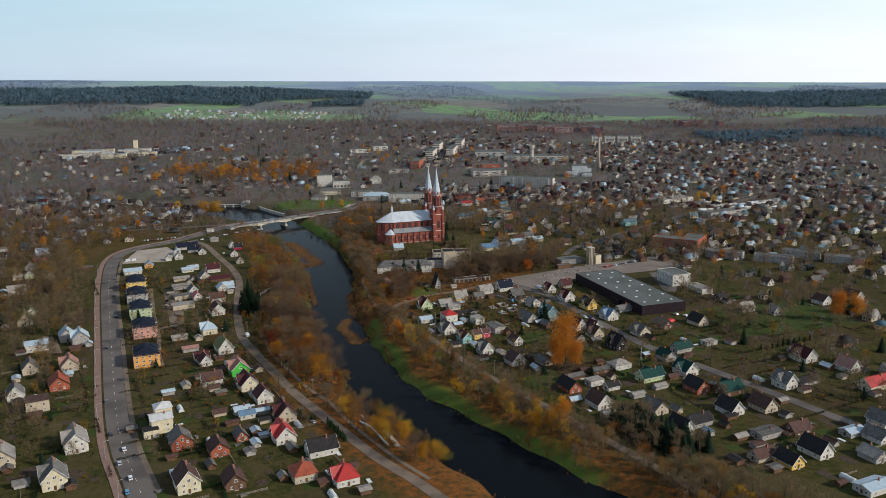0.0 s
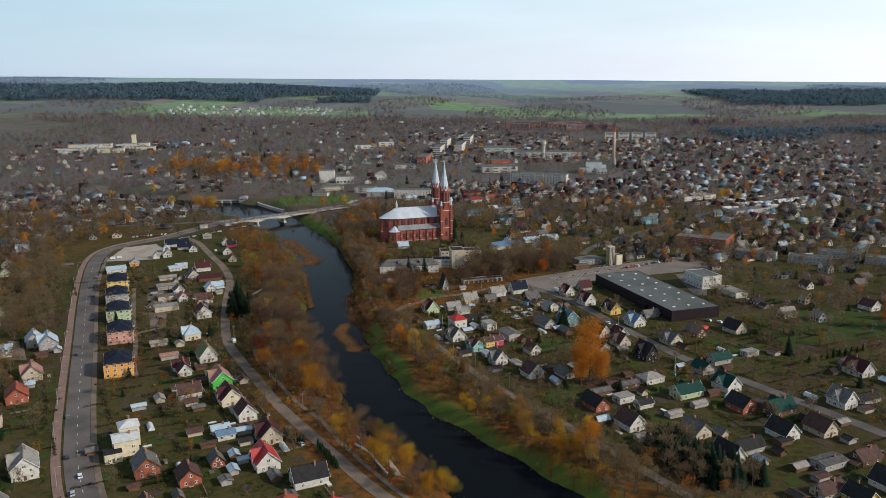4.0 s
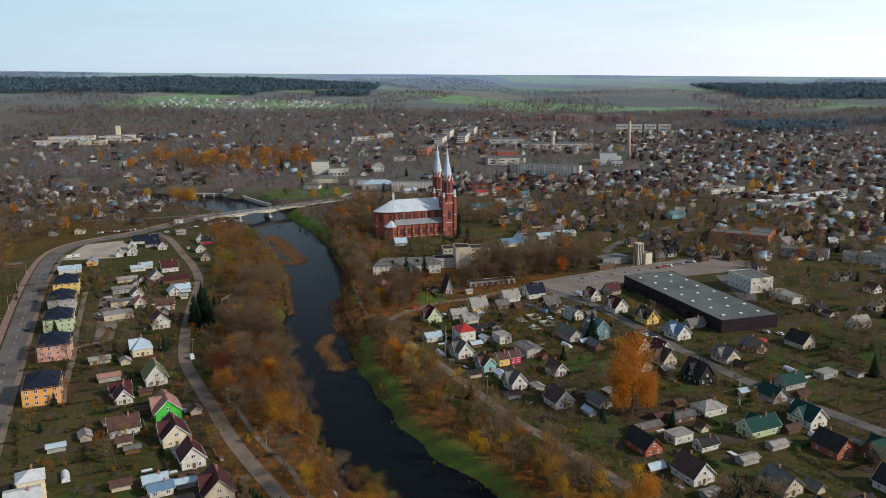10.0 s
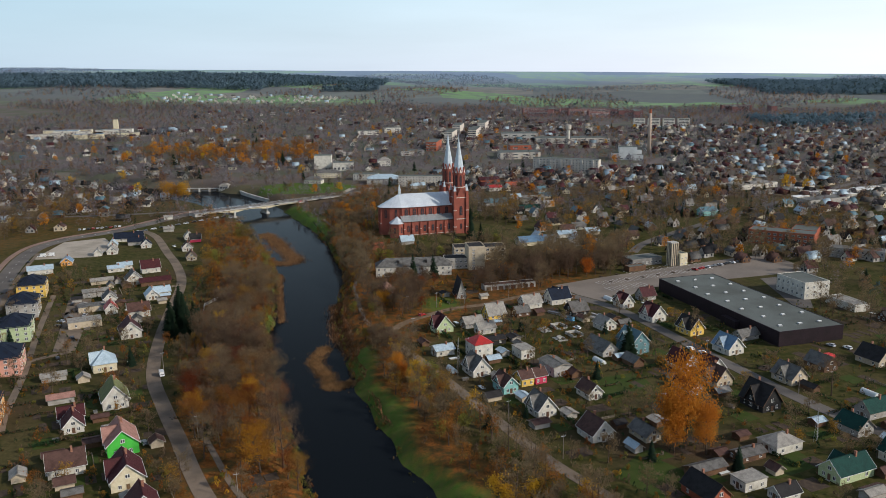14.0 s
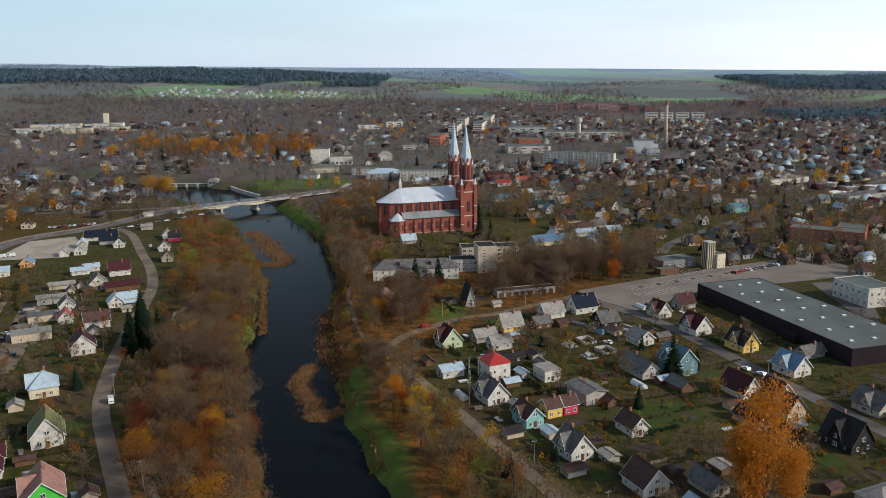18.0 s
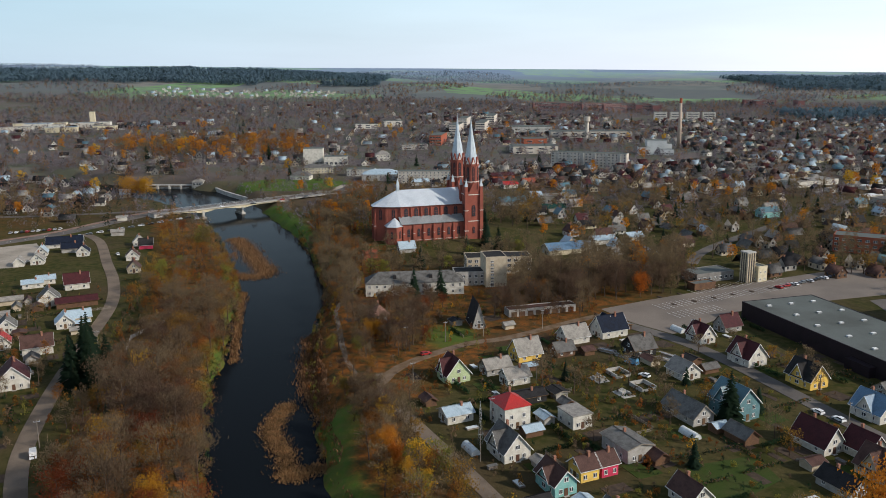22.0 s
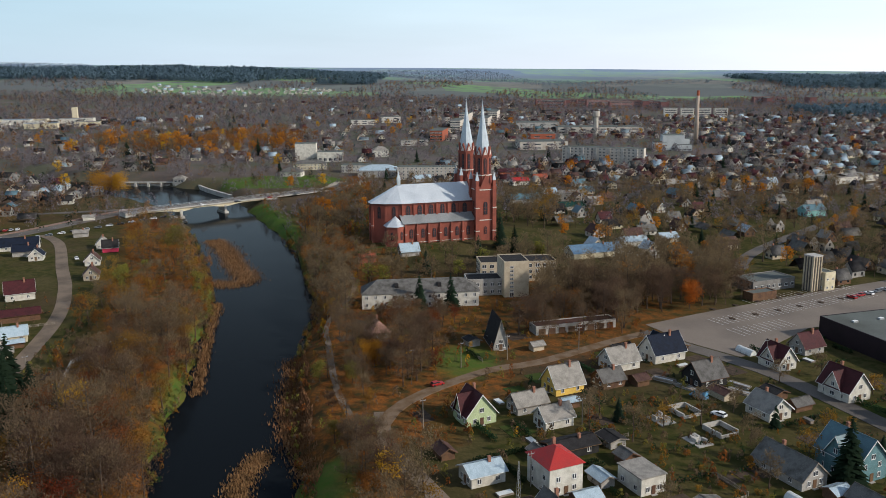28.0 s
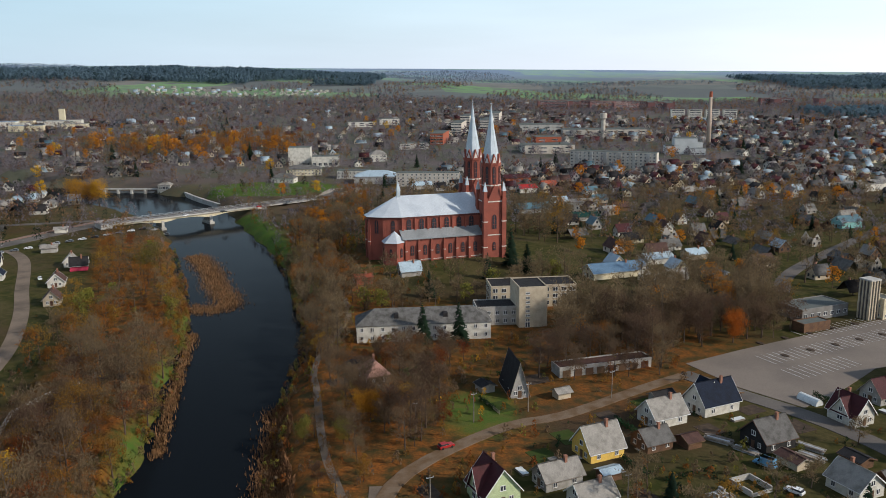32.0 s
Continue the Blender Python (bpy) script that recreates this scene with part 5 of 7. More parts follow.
estate("school_link", 1, 744, 5, 16, 11, 7.0, WALL["grey"], ROOF["dark"], "grey flat-roofed link between school buildings", "school building", 2, 5, 2, ww=1.4)
house(1.6, 672, 9, 5.8, 15, 2.4, 8.8, "dark", "grey", rows=1, label="narrow grey barn house with a very steep roof", chimney=0)
gar = estate("garage_row", 32, 689, 16, 33, 6.5, 3.0, WALL["grey"], ROOF["brown"], "long row of grey garages with dark doors", "garage")
for k in range(8):
    s = Shape()
    s.box(-14 + 4 * k, -3.3, 0, 2.7, 0.16, 2.3)
    part("garage_door", s.mesh("garage_door", DOOR), gar)

# centre of the town
fl = estate("apartment_block", 151, 1227, -24, 83, 12, 15.5, PANEL, BITUMEN, "long five-storey pale panel apartment block", "apartment block", 5, 20, 3, ww=1.7, wh=1.6)
for k in range(6):
    s = Shape()
    s.box(-34 + 13.6 * k, -6.7, 1, 3.2, 1.4, 14)
    part("balcony_bay", s.mesh("balcony_bay", CONCRETE), fl)
estate("apartment_block", -27, 1122, -4, 52, 12, 11.5, PANEL, BITUMEN, "pale four-storey office row behind the church", "apartment block", 4, 14, 3)
estate("town_hall", -71, 1145, 0, 38, 22, 6.5, WALL["grey"], ROOF["lightblue"], "low building with light blue hipped metal roof", "public building", 2, 9, 4, "hip", 4.0)
estate("hotel", -157, 1272, 4, 22, 18, 18, WALL["white"], BITUMEN, "plain white cubic hotel tower", "hotel")
estate("hotel_hall", -130, 1262, 4, 26, 18, 10, WALL["white"], BITUMEN, "white hall with glazed upper storey", "hotel", 1, 5, 3, ww=3.0, wh=3.0)
estate("office_building", -142, 1198, 6, 32, 14, 6, WALL["cream"], ROOF["grey"], "low cream office building with grey hipped roof", "office building", 2, 10, 3, "hip", 3.0)
estate("office_building", -94, 1175, -6, 28, 14, 7, WALL["white"], BITUMEN, "white flat-roofed office building", "office building", 2, 8, 3)
estate("villa", -80, 1297, 10, 17, 14, 7.5, WALL["white"], ROOF["pale"], "white two-storey villa with pale hipped roof", "house", 2, 4, 3, "hip", 4.0)
estate("mill_house", -152, 1150, -10, 20, 11, 4.5, WALL["white"], ROOF["grey"], "white single-storey house with grey hipped roof", "house", 1, 6, 3, "hip", 3.5)
for bx, by, bw, bl, bh, wl, turn in ((-14, 1480, 16, 60, 13, WALL["brick"], -8), (-46, 1410, 34, 18, 7, CONCRETE, 8), (14, 1600, 14, 70, 15, PANEL, -8), (30, 1710, 14, 70, 15, PANEL, -8), (56, 1640, 14, 90, 15, PANEL, -8),
                                     (78, 1760, 14, 80, 15, PANEL, -8), (105, 1364, 56, 34, 9, PANEL, 4), (110, 1400, 30, 20, 14, WALL["brick"], 4), (205, 1545, 110, 36, 9, PANEL, -3), (130, 1610, 60, 40, 10, CONCRETE, -3),
                                     (-90, 1720, 30, 16, 9, WALL["white"], 10), (-130, 1690, 40, 18, 7, WALL["white"], 10)):
    estate("town_block", bx, by, turn, bw, bl, bh, wl, BITUMEN, "flat-roofed town block with rows of windows", "town building", max(2, int(bh / 3.6)), max(2, int(bw / 13)), max(2, int(bl / 13)), sides="sw", ww=7.0, wh=1.5)
for dx, dy, dw, dl, dh in ((0, 0, 24, 22, 17), (-15, -2, 14, 18, 9), (10, -14, 16, 8, 7), (15, 4, 10, 14, 12)):
    estate("boiler_house", 252 + dx, 1337 + dy, -8, dw, dl, dh, TANK, BITUMEN, "pale grey clad boiler house block", "boiler house", 1, 3, 2, ww=3, wh=1.5)
stack = thing("factory_chimney", 294, 1385, 0, "tall grey brick factory chimney with red painted top", "chimney")
s = Shape()
s.tube((0, 0, -1), (0, 0, 58), 3.0, 1.75, 16, 0, True)
part("shaft", s.mesh("shaft", mat("pale_chimney_brick", (0.42, 0.33, 0.26), 0.9, (0.32, 0.25, 0.2), 0.1, 2.0), smooth=True), stack)
s = Shape()
s.tube((0, 0, 58), (0, 0, 64), 1.78, 1.7, 16, 0, True)
part("painted_top", s.mesh("painted_top", WALL["brick"]), stack)
wt = thing("water_tower", 198, 1511, 0, "pale round water tower", "water tower")
s = Shape()
s.tube((0, 0, -1), (0, 0, 24), 3.0, 2.6, 14, 0, True)
part("shaft", s.mesh("shaft", PANEL), wt)
s = Shape()
s.tube((0, 0, 24), (0, 0, 26), 2.6, 4.4, 14), s.tube((0, 0, 26), (0, 0, 32), 4.4, 4.4, 14, 0, True)
part("tank", s.mesh("tank", PANEL), wt)
brng = random.Random(21)
for k in range(22):
    bx, by = (brng.uniform(210, 500), brng.uniform(2020, 2200)) if k < 16 else (brng.uniform(660, 800), brng.uniform(2200, 2310))
    estate("apartment_block", bx, by, brng.choice((5, -12, 80)), 48, 13, 15, PURPLE, BITUMEN, "distant dull red five-storey apartment block", "apartment block", 5, 1, 0, sides="s", ww=43.0, wh=1.3)
for k in range(4):
    estate("apartment_block", 385 + 28 * k, 1823 - 3 * k, -6, 22, 12, 15, WALL["white"], BITUMEN, "distant white five-storey apartment block", "apartment block", 5, 1, 0, sides="s", ww=19.0, wh=1.3)
bb = estate("brick_school", 248, 806, -32, 46, 16, 10, WALL["brick"], BITUMEN, "long red brick three-storey building with grey flat roof", "public building", 3, 11, 4, ww=2.2, wh=1.5)
estate("brick_school", 272, 822, -32, 18, 30, 8, WALL["brick"], BITUMEN, "red brick wing with grey flat roof", "public building", 2, 4, 6)
for k, (tx, ty) in enumerate(((280, 757), (318, 735), (352, 752), (380, 725))):
    estate("terrace", tx, ty, -30, 34, 11, 6.5, WALL["grey"], ROOF["grey"], "grey brick terrace with low roof", "terraced house", 2, 9, 2)
for k in range(26):
    mx, my = 333 + brng.uniform(0, 140), 1000 + brng.uniform(0, 75)
    estate("market_shed", mx, my, 25 + brng.uniform(-4, 4), brng.uniform(9, 22), brng.uniform(6, 10), 3.2, WALL["white"], FRAME if k % 3 else ROOF["pale"], "low white market shed with bright roof", "market shed")
estate("market_hall", 330, 1085, 25, 52, 22, 5, WALL["white"], ROOF["pale"], "long low market hall with pale roof", "market hall", 1, 8, 3)
estate("market_hall", 360, 985, 25, 50, 16, 5, WALL["grey"], ROOF["grey"], "long low warehouse with grey roof", "warehouse", 1, 8, 3)
for k in range(9):
    estate("warehouse", -710 + brng.uniform(0, 150), 1660 + brng.uniform(0, 120), 10, brng.uniform(25, 60), brng.uniform(12, 20), brng.uniform(6, 10), WALL["cream"] if k % 2 else WALL["white"], ROOF["pale"] if k % 3 else ROOF["blue"], "pale works building beyond the river", "warehouse", 1, 5, 2, ww=3)
estate("works_tower", -600, 1745, 10, 8, 8, 26, WALL["cream"], BITUMEN, "pale works tower beyond the river", "tower")

# weir by the bend
weir = thing("weir", -278, 1148, -4, "concrete weir with piers and a small gatehouse", "weir", z=0)
s = Shape()
s.box(-4, 0, 3.6, 62, 3.0, 0.7)
part("walkway", s.mesh("walkway", CONCRETE), weir)
for k in range(5):
    s = Shape()
    s.box(-30 + 12 * k, 0, -2, 1.6, 5, 5.6)
    part("pier", s.mesh("pier", CONCRETE), weir)
s = Shape()
s.box(-4, 2.5, -2, 60, 1.0, 3.4)
part("sill", s.mesh("sill", CONCRETE), weir)
s = Shape()
s.box(24, 0, -1, 8, 8, 4)
part("base", s.mesh("base", CONCRETE), weir)
s = Shape()
s.box(24, 0, 3, 11, 8.5, 5)
part("gatehouse", s.mesh("gatehouse", WALL["grey"]), weir)
for k in (-3, 0, 3):
    place_window(weir, 24 + k, -4.3, 4.2, 0, 2.2, 2.2)
part("gatehouse_roof", hip_mesh(8.5, 11, 2.6).mesh("gatehouse_roof", ROOF["pale"]), weir, pose(24, 0, 10.6, 0, 0, 90))
strip("quay_wall", [(-250, 1160), (-220, 1108), (-187, 1062)], 2.0, CONCRETE, "concrete quay wall along the pool", 3.2, thick=6, category="wall", z=0.5)

# ---- car park, squares and lawns ----
def slab(name, corners, material, label, category, lift=0.12, thick=0.4):
    s = Shape()
    top = [(x, y, gz(x, y) + lift) for x, y in corners]
    s.solid([(x, y, z - thick) for x, y, z in top], top)
    return tagged(new(name, s.mesh(name, material)), label, category, kind="structure")


slab("car_park", [(61, 693), (71, 671), (84, 655), (97, 664), (121, 686), (157, 699), (236, 722), (222, 772), (160, 744), (121, 725), (84, 706)], mat("car_park_paving", (0.19, 0.155, 0.125), 0.9, (0.14, 0.115, 0.095), 0.05, 3.0, 0.1), "wide pale paved car park with white bays", "car park")
s = Shape()
d, q = Vector((0.90, 0.436, 0)), Vector((-0.436, 0.90, 0))
for row in range(3):
    for k in range(34 if row else 26):
        p = Vector((92, 682, 0)) + d * (2.7 * k + row * 3) + q * (row * 13.5)
        if row == 0 and p.x > 118:
            continue
        c = [p - q * 4.6 - d * 0.07, p - q * 4.6 + d * 0.07, p + q * 4.6 + d * 0.07, p + q * 4.6 - d * 0.07]
        if p.x > 205 or (row == 2 and p.x < 112):
            continue
        z = 5.14
        s.solid([(v.x, v.y, z - 0.02) for v in c], [(v.x, v.y, z + 0.012) for v in c])
tagged(new("bay_lines", s.mesh("bay_lines", PAINT)), "white painted parking bay lines", "road marking", kind="structure")
for row in range(1, 3):
    for k in range(7):
        p = Vector((92, 682, 0)) + d * (9 + 12.5 * k + row * 3) + q * (row * 13.5)
        isl = thing("planter_island", p.x, p.y, 26, "small kerbed car park island with a lamp", "traffic island", "islands of the car park")
        s = Shape()
        s.solid([(1.1 * math.cos(t), 1.7 * math.sin(t), 0) for t in np.linspace(0, 6.283, 11)[:-1]], [(1.0 * math.cos(t), 1.6 * math.sin(t), 0.32) for t in np.linspace(0, 6.283, 11)[:-1]])
        part("bed", s.mesh("bed", SOIL), isl)
slab("store_yard", [(187, 640), (196, 637), (214, 690), (234, 716), (192, 703)], ASPHALT, "grey asphalt yard behind the supermarket", "yard", 0.08)
slab("bus_square", [(-302, 782), (-258, 789), (-262, 830), (-280, 858), (-306, 842)], SQUARE, "pale gravel square beside the main road", "square")
slab("bridge_square", [(-116, 1066), (-76, 1080), (-78, 1118), (-108, 1110)], SQUARE, "pale paved square at the bridge end", "square")
for nm, c in (("lawn", [(-133, 962), (-112, 972), (-96, 880), (-84, 812), (-90, 808), (-104, 872)]), ("lawn", [(-104, 1000), (-86, 1006), (-80, 1052), (-98, 1046)]),
              ("lawn", [(-196, 1085), (-150, 1092), (-120, 1118), (-200, 1150)]), ("lawn", [(205, 520), (300, 545), (285, 600), (205, 590)]), ("lawn", [(-66, 822), (-52, 815), (-20, 826), (-40, 836)])):
    slab(nm, c, LAWN, "short green lawn", "lawn", 0.1, 1.5)
s = Shape()
ring = [(-538 + 34 * math.cos(t), 1790 + 75 * math.sin(t)) for t in np.linspace(0, 6.283, 25)[:-1]]
pz = max(gz(*p) for p in ring) + 0.2
s.solid([(x, y, pz - 6) for x, y in ring], [(x, y, pz) for x, y in ring])
tagged(new("pond", s.mesh("pond", WATER)), "small pale reflecting pond among bare woods", "pond", kind="structure")


# ---- reeds ----
def reed_bed(name, line, width, n, tall, label, seed):
    rng = random.Random(seed)
    pts = smooth_line(line, 2.0)
    s = Shape()
    spots_ = [(p[0] + rng.gauss(0, width / 2.6), p[1] + rng.gauss(0, width / 2.6)) for p in (pts[rng.randrange(len(pts))] for _ in range(n))]
    levels = ground_z(np.array([q[0] for q in spots_]), np.array([q[1] for q in spots_]))
    for (x, y), z in zip(spots_, levels):
        z = max(float(z), -0.15)
        if z > 3.0:
            continue
        a, h, w = rng.uniform(0, 6.283), tall * rng.uniform(0.5, 1.2), rng.uniform(0.1, 0.28)
        lx, ly = rng.gauss(0, 0.35), rng.gauss(0, 0.35)
        s.face([(x - w * math.cos(a), y - w * math.sin(a), z), (x + w * math.cos(a), y + w * math.sin(a), z), (x + lx, y + ly, z + h)])
    return tagged(new(name, s.mesh(name, REED)), label, "reeds", kind="stuff")


reed_bed("reed_island", [(-157, 890), (-148, 872), (-138, 850), (-128, 822), (-118, 800), (-114, 788), (-122, 779), (-130, 786)], 9, 9000, 1.1, "brown reed island in the river", 1)
reed_bed("reed_shoal", [(-68, 594), (-70, 575), (-62, 556), (-58, 542), (-50, 548)], 5, 7000, 1.0, "brown reed shoal in the river", 2)
reed_bed("reed_fringe", [(-66, 640), (-64, 620), (-56, 590), (-44, 560), (-34, 520), (-30, 500)], 5, 6000, 1.3, "brown reeds along the bank", 3)
reed_bed("reed_fringe", [(-68, 668), (-65, 645), (-62, 622), (-57, 602)], 8, 9000, 1.6, "broad tan reeds on the sloping bank", 5)
reed_bed("reed_fringe", [(-98, 640), (-104, 670), (-112, 710), (-118, 745)], 3, 2500, 1.6, "brown reeds along the bank", 4)


# ---- vehicles ----
CARS = {n: mat("car_" + n, c, 0.3, tuple(0.85 * v for v in c), 0.3, 2.0, 0.0, spec=0.5) for n, c in (("white", (0.75, 0.75, 0.74)), ("black", (0.02, 0.02, 0.022)), ("silver", (0.42, 0.43, 0.45)), ("red", (0.35, 0.02, 0.02)), ("blue", (0.10, 0.28, 0.45)), ("grey", (0.12, 0.13, 0.14)))}
WHEEL = Shape()
WHEEL.tube((-0.12, 0, 0), (0.12, 0, 0), 0.33, 0.33, 10, 0, True)
WHEEL = WHEEL.mesh("wheel", RUBBER)


def car_meshes(colour, long, high, wide, van):
    b, c = Shape(), Shape()
    prof = [(-long / 2, 0.35), (long / 2, 0.35), (long / 2, 0.75), (long * 0.44, 0.9), (long * 0.22, 1.0), (-long * 0.44, 1.02), (-long / 2, 0.9)]
    b.solid([(-wide / 2, y, z) for y, z in prof], [(wide / 2, y, z) for y, z in prof])
    f = 0.30 if van else 0.16
    cab = [(-long * 0.46, 0.98), (long * f, 0.98), (long * (f - 0.12), high - 0.06), (-long * 0.40, high - 0.06)]
    c.solid([(-wide / 2 + 0.1, y, z) for y, z in cab], [(wide / 2 - 0.1, y, z) for y, z in cab])
    r = Shape()
    r.box(0, long * (f - 0.12 - 0.40) / 2, high - 0.07, wide - 0.3, long * (f - 0.12 + 0.40) - 0.1, 0.07)
    if van:
        r.box(0, -long * 0.14, 1.0, wide - 0.02, long * 0.62, high - 1.0)
    return b.mesh("body", CARS[colour]), c.mesh("cabin_glass", GLASS), r.mesh("roof", CARS[colour])


CARM = {}


def car(x, y, turn, colour, van=False, z=None):
    key = (colour, van)
    if key not in CARM:
        CARM[key] = car_meshes(colour, 5.6 if van else 4.4, 2.4 if van else 1.48, 1.95 if van else 1.78, van)
    root = thing("van" if van else "car", x, y, turn, f"{colour} {'delivery van' if van else 'passenger car'} parked or driving on the road", "van" if van else "car", z=(gz(x, y) + 0.16 if z is None else z))
    body, glass, roof = CARM[key]
    part("body", body, root), part("cabin_glass", glass, root), part("roof", roof, root)
    ln, wd = (5.6, 1.95) if van else (4.4, 1.78)
    for sx in (-1, 1):
        for sy in (-0.31, 0.31):
            part("wheel", WHEEL, root, pose(sx * (wd / 2 - 0.1), sy * ln, 0.33))


for cx, cy, ct, cc in ((-224, 527, 20, "black"), (-190, 433, 22, "grey"), (-172, 389, 25, "black"), (-159, 371, 25, "white"), (-156, 356, 25, "silver"), (-146, 341, 25, "white"), (-143, 328, 25, "blue"),
                       (-243, 600, 20, "black"), (-266, 662, 20, "black"), (-286, 720, 20, "grey"), (-300, 772, 15, "black"), (108, 572, 20, "white"), (112, 566, 20, "white"), (-206, 640, 10, "silver"), (-196, 600, 30, "black"),
                       (-20, 632, -60, "red"), (-118, 478, 30, "grey"), (-212, 820, 30, "white")):
    car(cx, cy, ct, cc)
for k in range(9):
    car(158 + 5.2 * k, 727 + 3.0 * k, 26 + 90 * (k % 2), ("red", "red", "white", "grey", "silver", "black", "white", "grey", "red")[k])
for k in range(16):
    car(-272 + 8.5 * k * 0.6, 868 + 10 * k * 0.6, 100, ("white", "black", "silver", "grey")[k % 4])
for k in range(10):
    car(-314 + 3.2 * k, 892 + 1.5 * k, 10, ("silver", "white", "black", "red")[k % 4])
for k, (bx, by) in enumerate(((-188, 978), (-166, 992), (-146, 1012), (-128, 1030))):
    car(bx, by, -50, ("white", "black", "red", "grey")[k], z=8.52)
car(58.5, 619.5, 40, "blue", True)
car(-299, 790, 95, "white", True)
car(-294, 793, 95, "white", True)
car(-134, 547, 25, "white", True)
for k in range(40):
    car(36 + (k % 2) * 9 + 2.3 * (k // 2), 1480 + 16 * (k // 2), 172, ("white", "black", "silver", "grey", "red")[k % 5]) if k < 24 else None


# ---- gardens, sheds, poles ----
grng = random.Random(77)
NEAR = [o for o in scene.objects if o.name.split(".")[0] == "house" and o.parent is None and o.matrix_basis.translation.y < 720]
spots = [(o.matrix_basis.translation.x, o.matrix_basis.translation.y) for o in NEAR] + [(-183, 499), (-205, 561), (-223, 607), (-239, 648), (-254, 690), (157, 600), (150, 640), (143, 670), (162, 585), (45, 600), (55, 600), (50, 612), (62, 596), (62, 612), (66, 584), (54, 584), (52, 632), (72, 628)]
lines = [p for line in (MAIN, RIVER_ROAD, [(190, 411), (166, 454), (139, 500), (117, 558), (91, 634), (66, 690)],
                        [(-24, 628), (-3, 645), (14, 652), (50, 675)], [(85, 355), (42, 434), (27, 459), (13, 489), (-6, 532), (-22, 566)]) for p in smooth_line(line)]


def open_ground(x, y, r, road=6.5):
    return all(math.hypot(x - a, y - b) > r for a, b in spots) and all(math.hypot(x - p[0], y - p[1]) > road for p in lines) and float(river_gap(np.array(x), np.array(y))) > 15


LATH = Shape()
LATH.box(0, 0, -0.2, 0.1, 0.1, 1.5)
LATH = LATH.mesh("post", TIMBER)


def fence(x, y, turn, length):
    root = thing("fence", x, y, turn, "low weathered wooden garden fence", "fence", "garden fences")
    n = int(length / 2.5)
    for k in range(n + 1):
        part("post", LATH, root, pose(-length / 2 + k * length / n, 0, 0))
    for z in (0.35, 0.95):
        s = Shape()
        s.box(0, -0.06, z, length, 0.04, 0.09)
        part("rail", s.mesh("rail", TIMBER), root)
    s = Shape()
    for k in range(int(length / 0.4)):
        s.box(-length / 2 + 0.2 + 0.4 * k, -0.09, 0.1, 0.14, 0.03, 1.1)
    part("slats", s.mesh("slats", TIMBER), root)


def hedge(x, y, turn, length):
    s = Shape()
    for _ in range(int(length * 42)):
        px, py, pz = grng.uniform(-length / 2, length / 2), grng.gauss(0, 0.35), grng.uniform(0, 1.5)
        a, e = grng.uniform(0, 6.283), grng.uniform(0.15, 0.3)
        s.face([(px + e * math.cos(a), py + e * math.sin(a), pz), (px - e * math.cos(a), py - e * math.sin(a), pz + 0.1), (px - e * math.sin(a), py + e * math.cos(a), pz + 0.35)])
    ob = new("hedge", s.mesh("hedge", LEAF["thuja"]))
    ob.matrix_basis = pose(x, y, gz(x, y), 0, 0, turn)
    tagged(ob, "dark green clipped garden hedge", "hedge", "garden hedges")


def garden_bed(x, y, turn, w, l, material, label, name):
    s = Shape()
    s.box(0, 0, -0.3, w, l, 0.38)
    ob = new(name, s.mesh(name, material))
    ob.matrix_basis = pose(x, y, gz(x, y), 0, 0, turn)
    tagged(ob, label, "garden", kind="structure" if name == "lawn" else "", group="garden beds" if name != "lawn" else "")


def polytunnel(x, y, turn, l=7.0):
    root = thing("polytunnel", x, y, turn, "small clouded white garden polytunnel", "greenhouse", "garden greenhouses")
    s = Shape()
    ring = lambda yy: [(1.5 * math.cos(t), yy, 1.9 * math.sin(t)) for t in np.linspace(0, math.pi, 9)]
    s.solid(ring(-l / 2), ring(l / 2))
    part("film", s.mesh("film", POLY), root)
    for k in range(4):
        h = Shape()
        yy = -l / 2 + k * l / 3
        for a, b in zip(ring(yy), ring(yy)[1:]):
            h.tube(Vector(a) * 1.01, Vector(b) * 1.01, 0.04, 0.04, 4)
        part("hoop", h.mesh("hoop", STEEL), root)


def shed_at(x, y, turn):
    w, l = grng.uniform(3.2, 5), grng.uniform(4, 7)
    house(x, y, turn, w, l, 2.2, grng.uniform(0.5, 1.6), grng.choice(("grey", "pale", "dark", "brown", "lightblue", "brown")), grng.choice(("wood", "grey", "wood", "beige")), name="shed", windows=0, chimney=0, group="garden sheds")


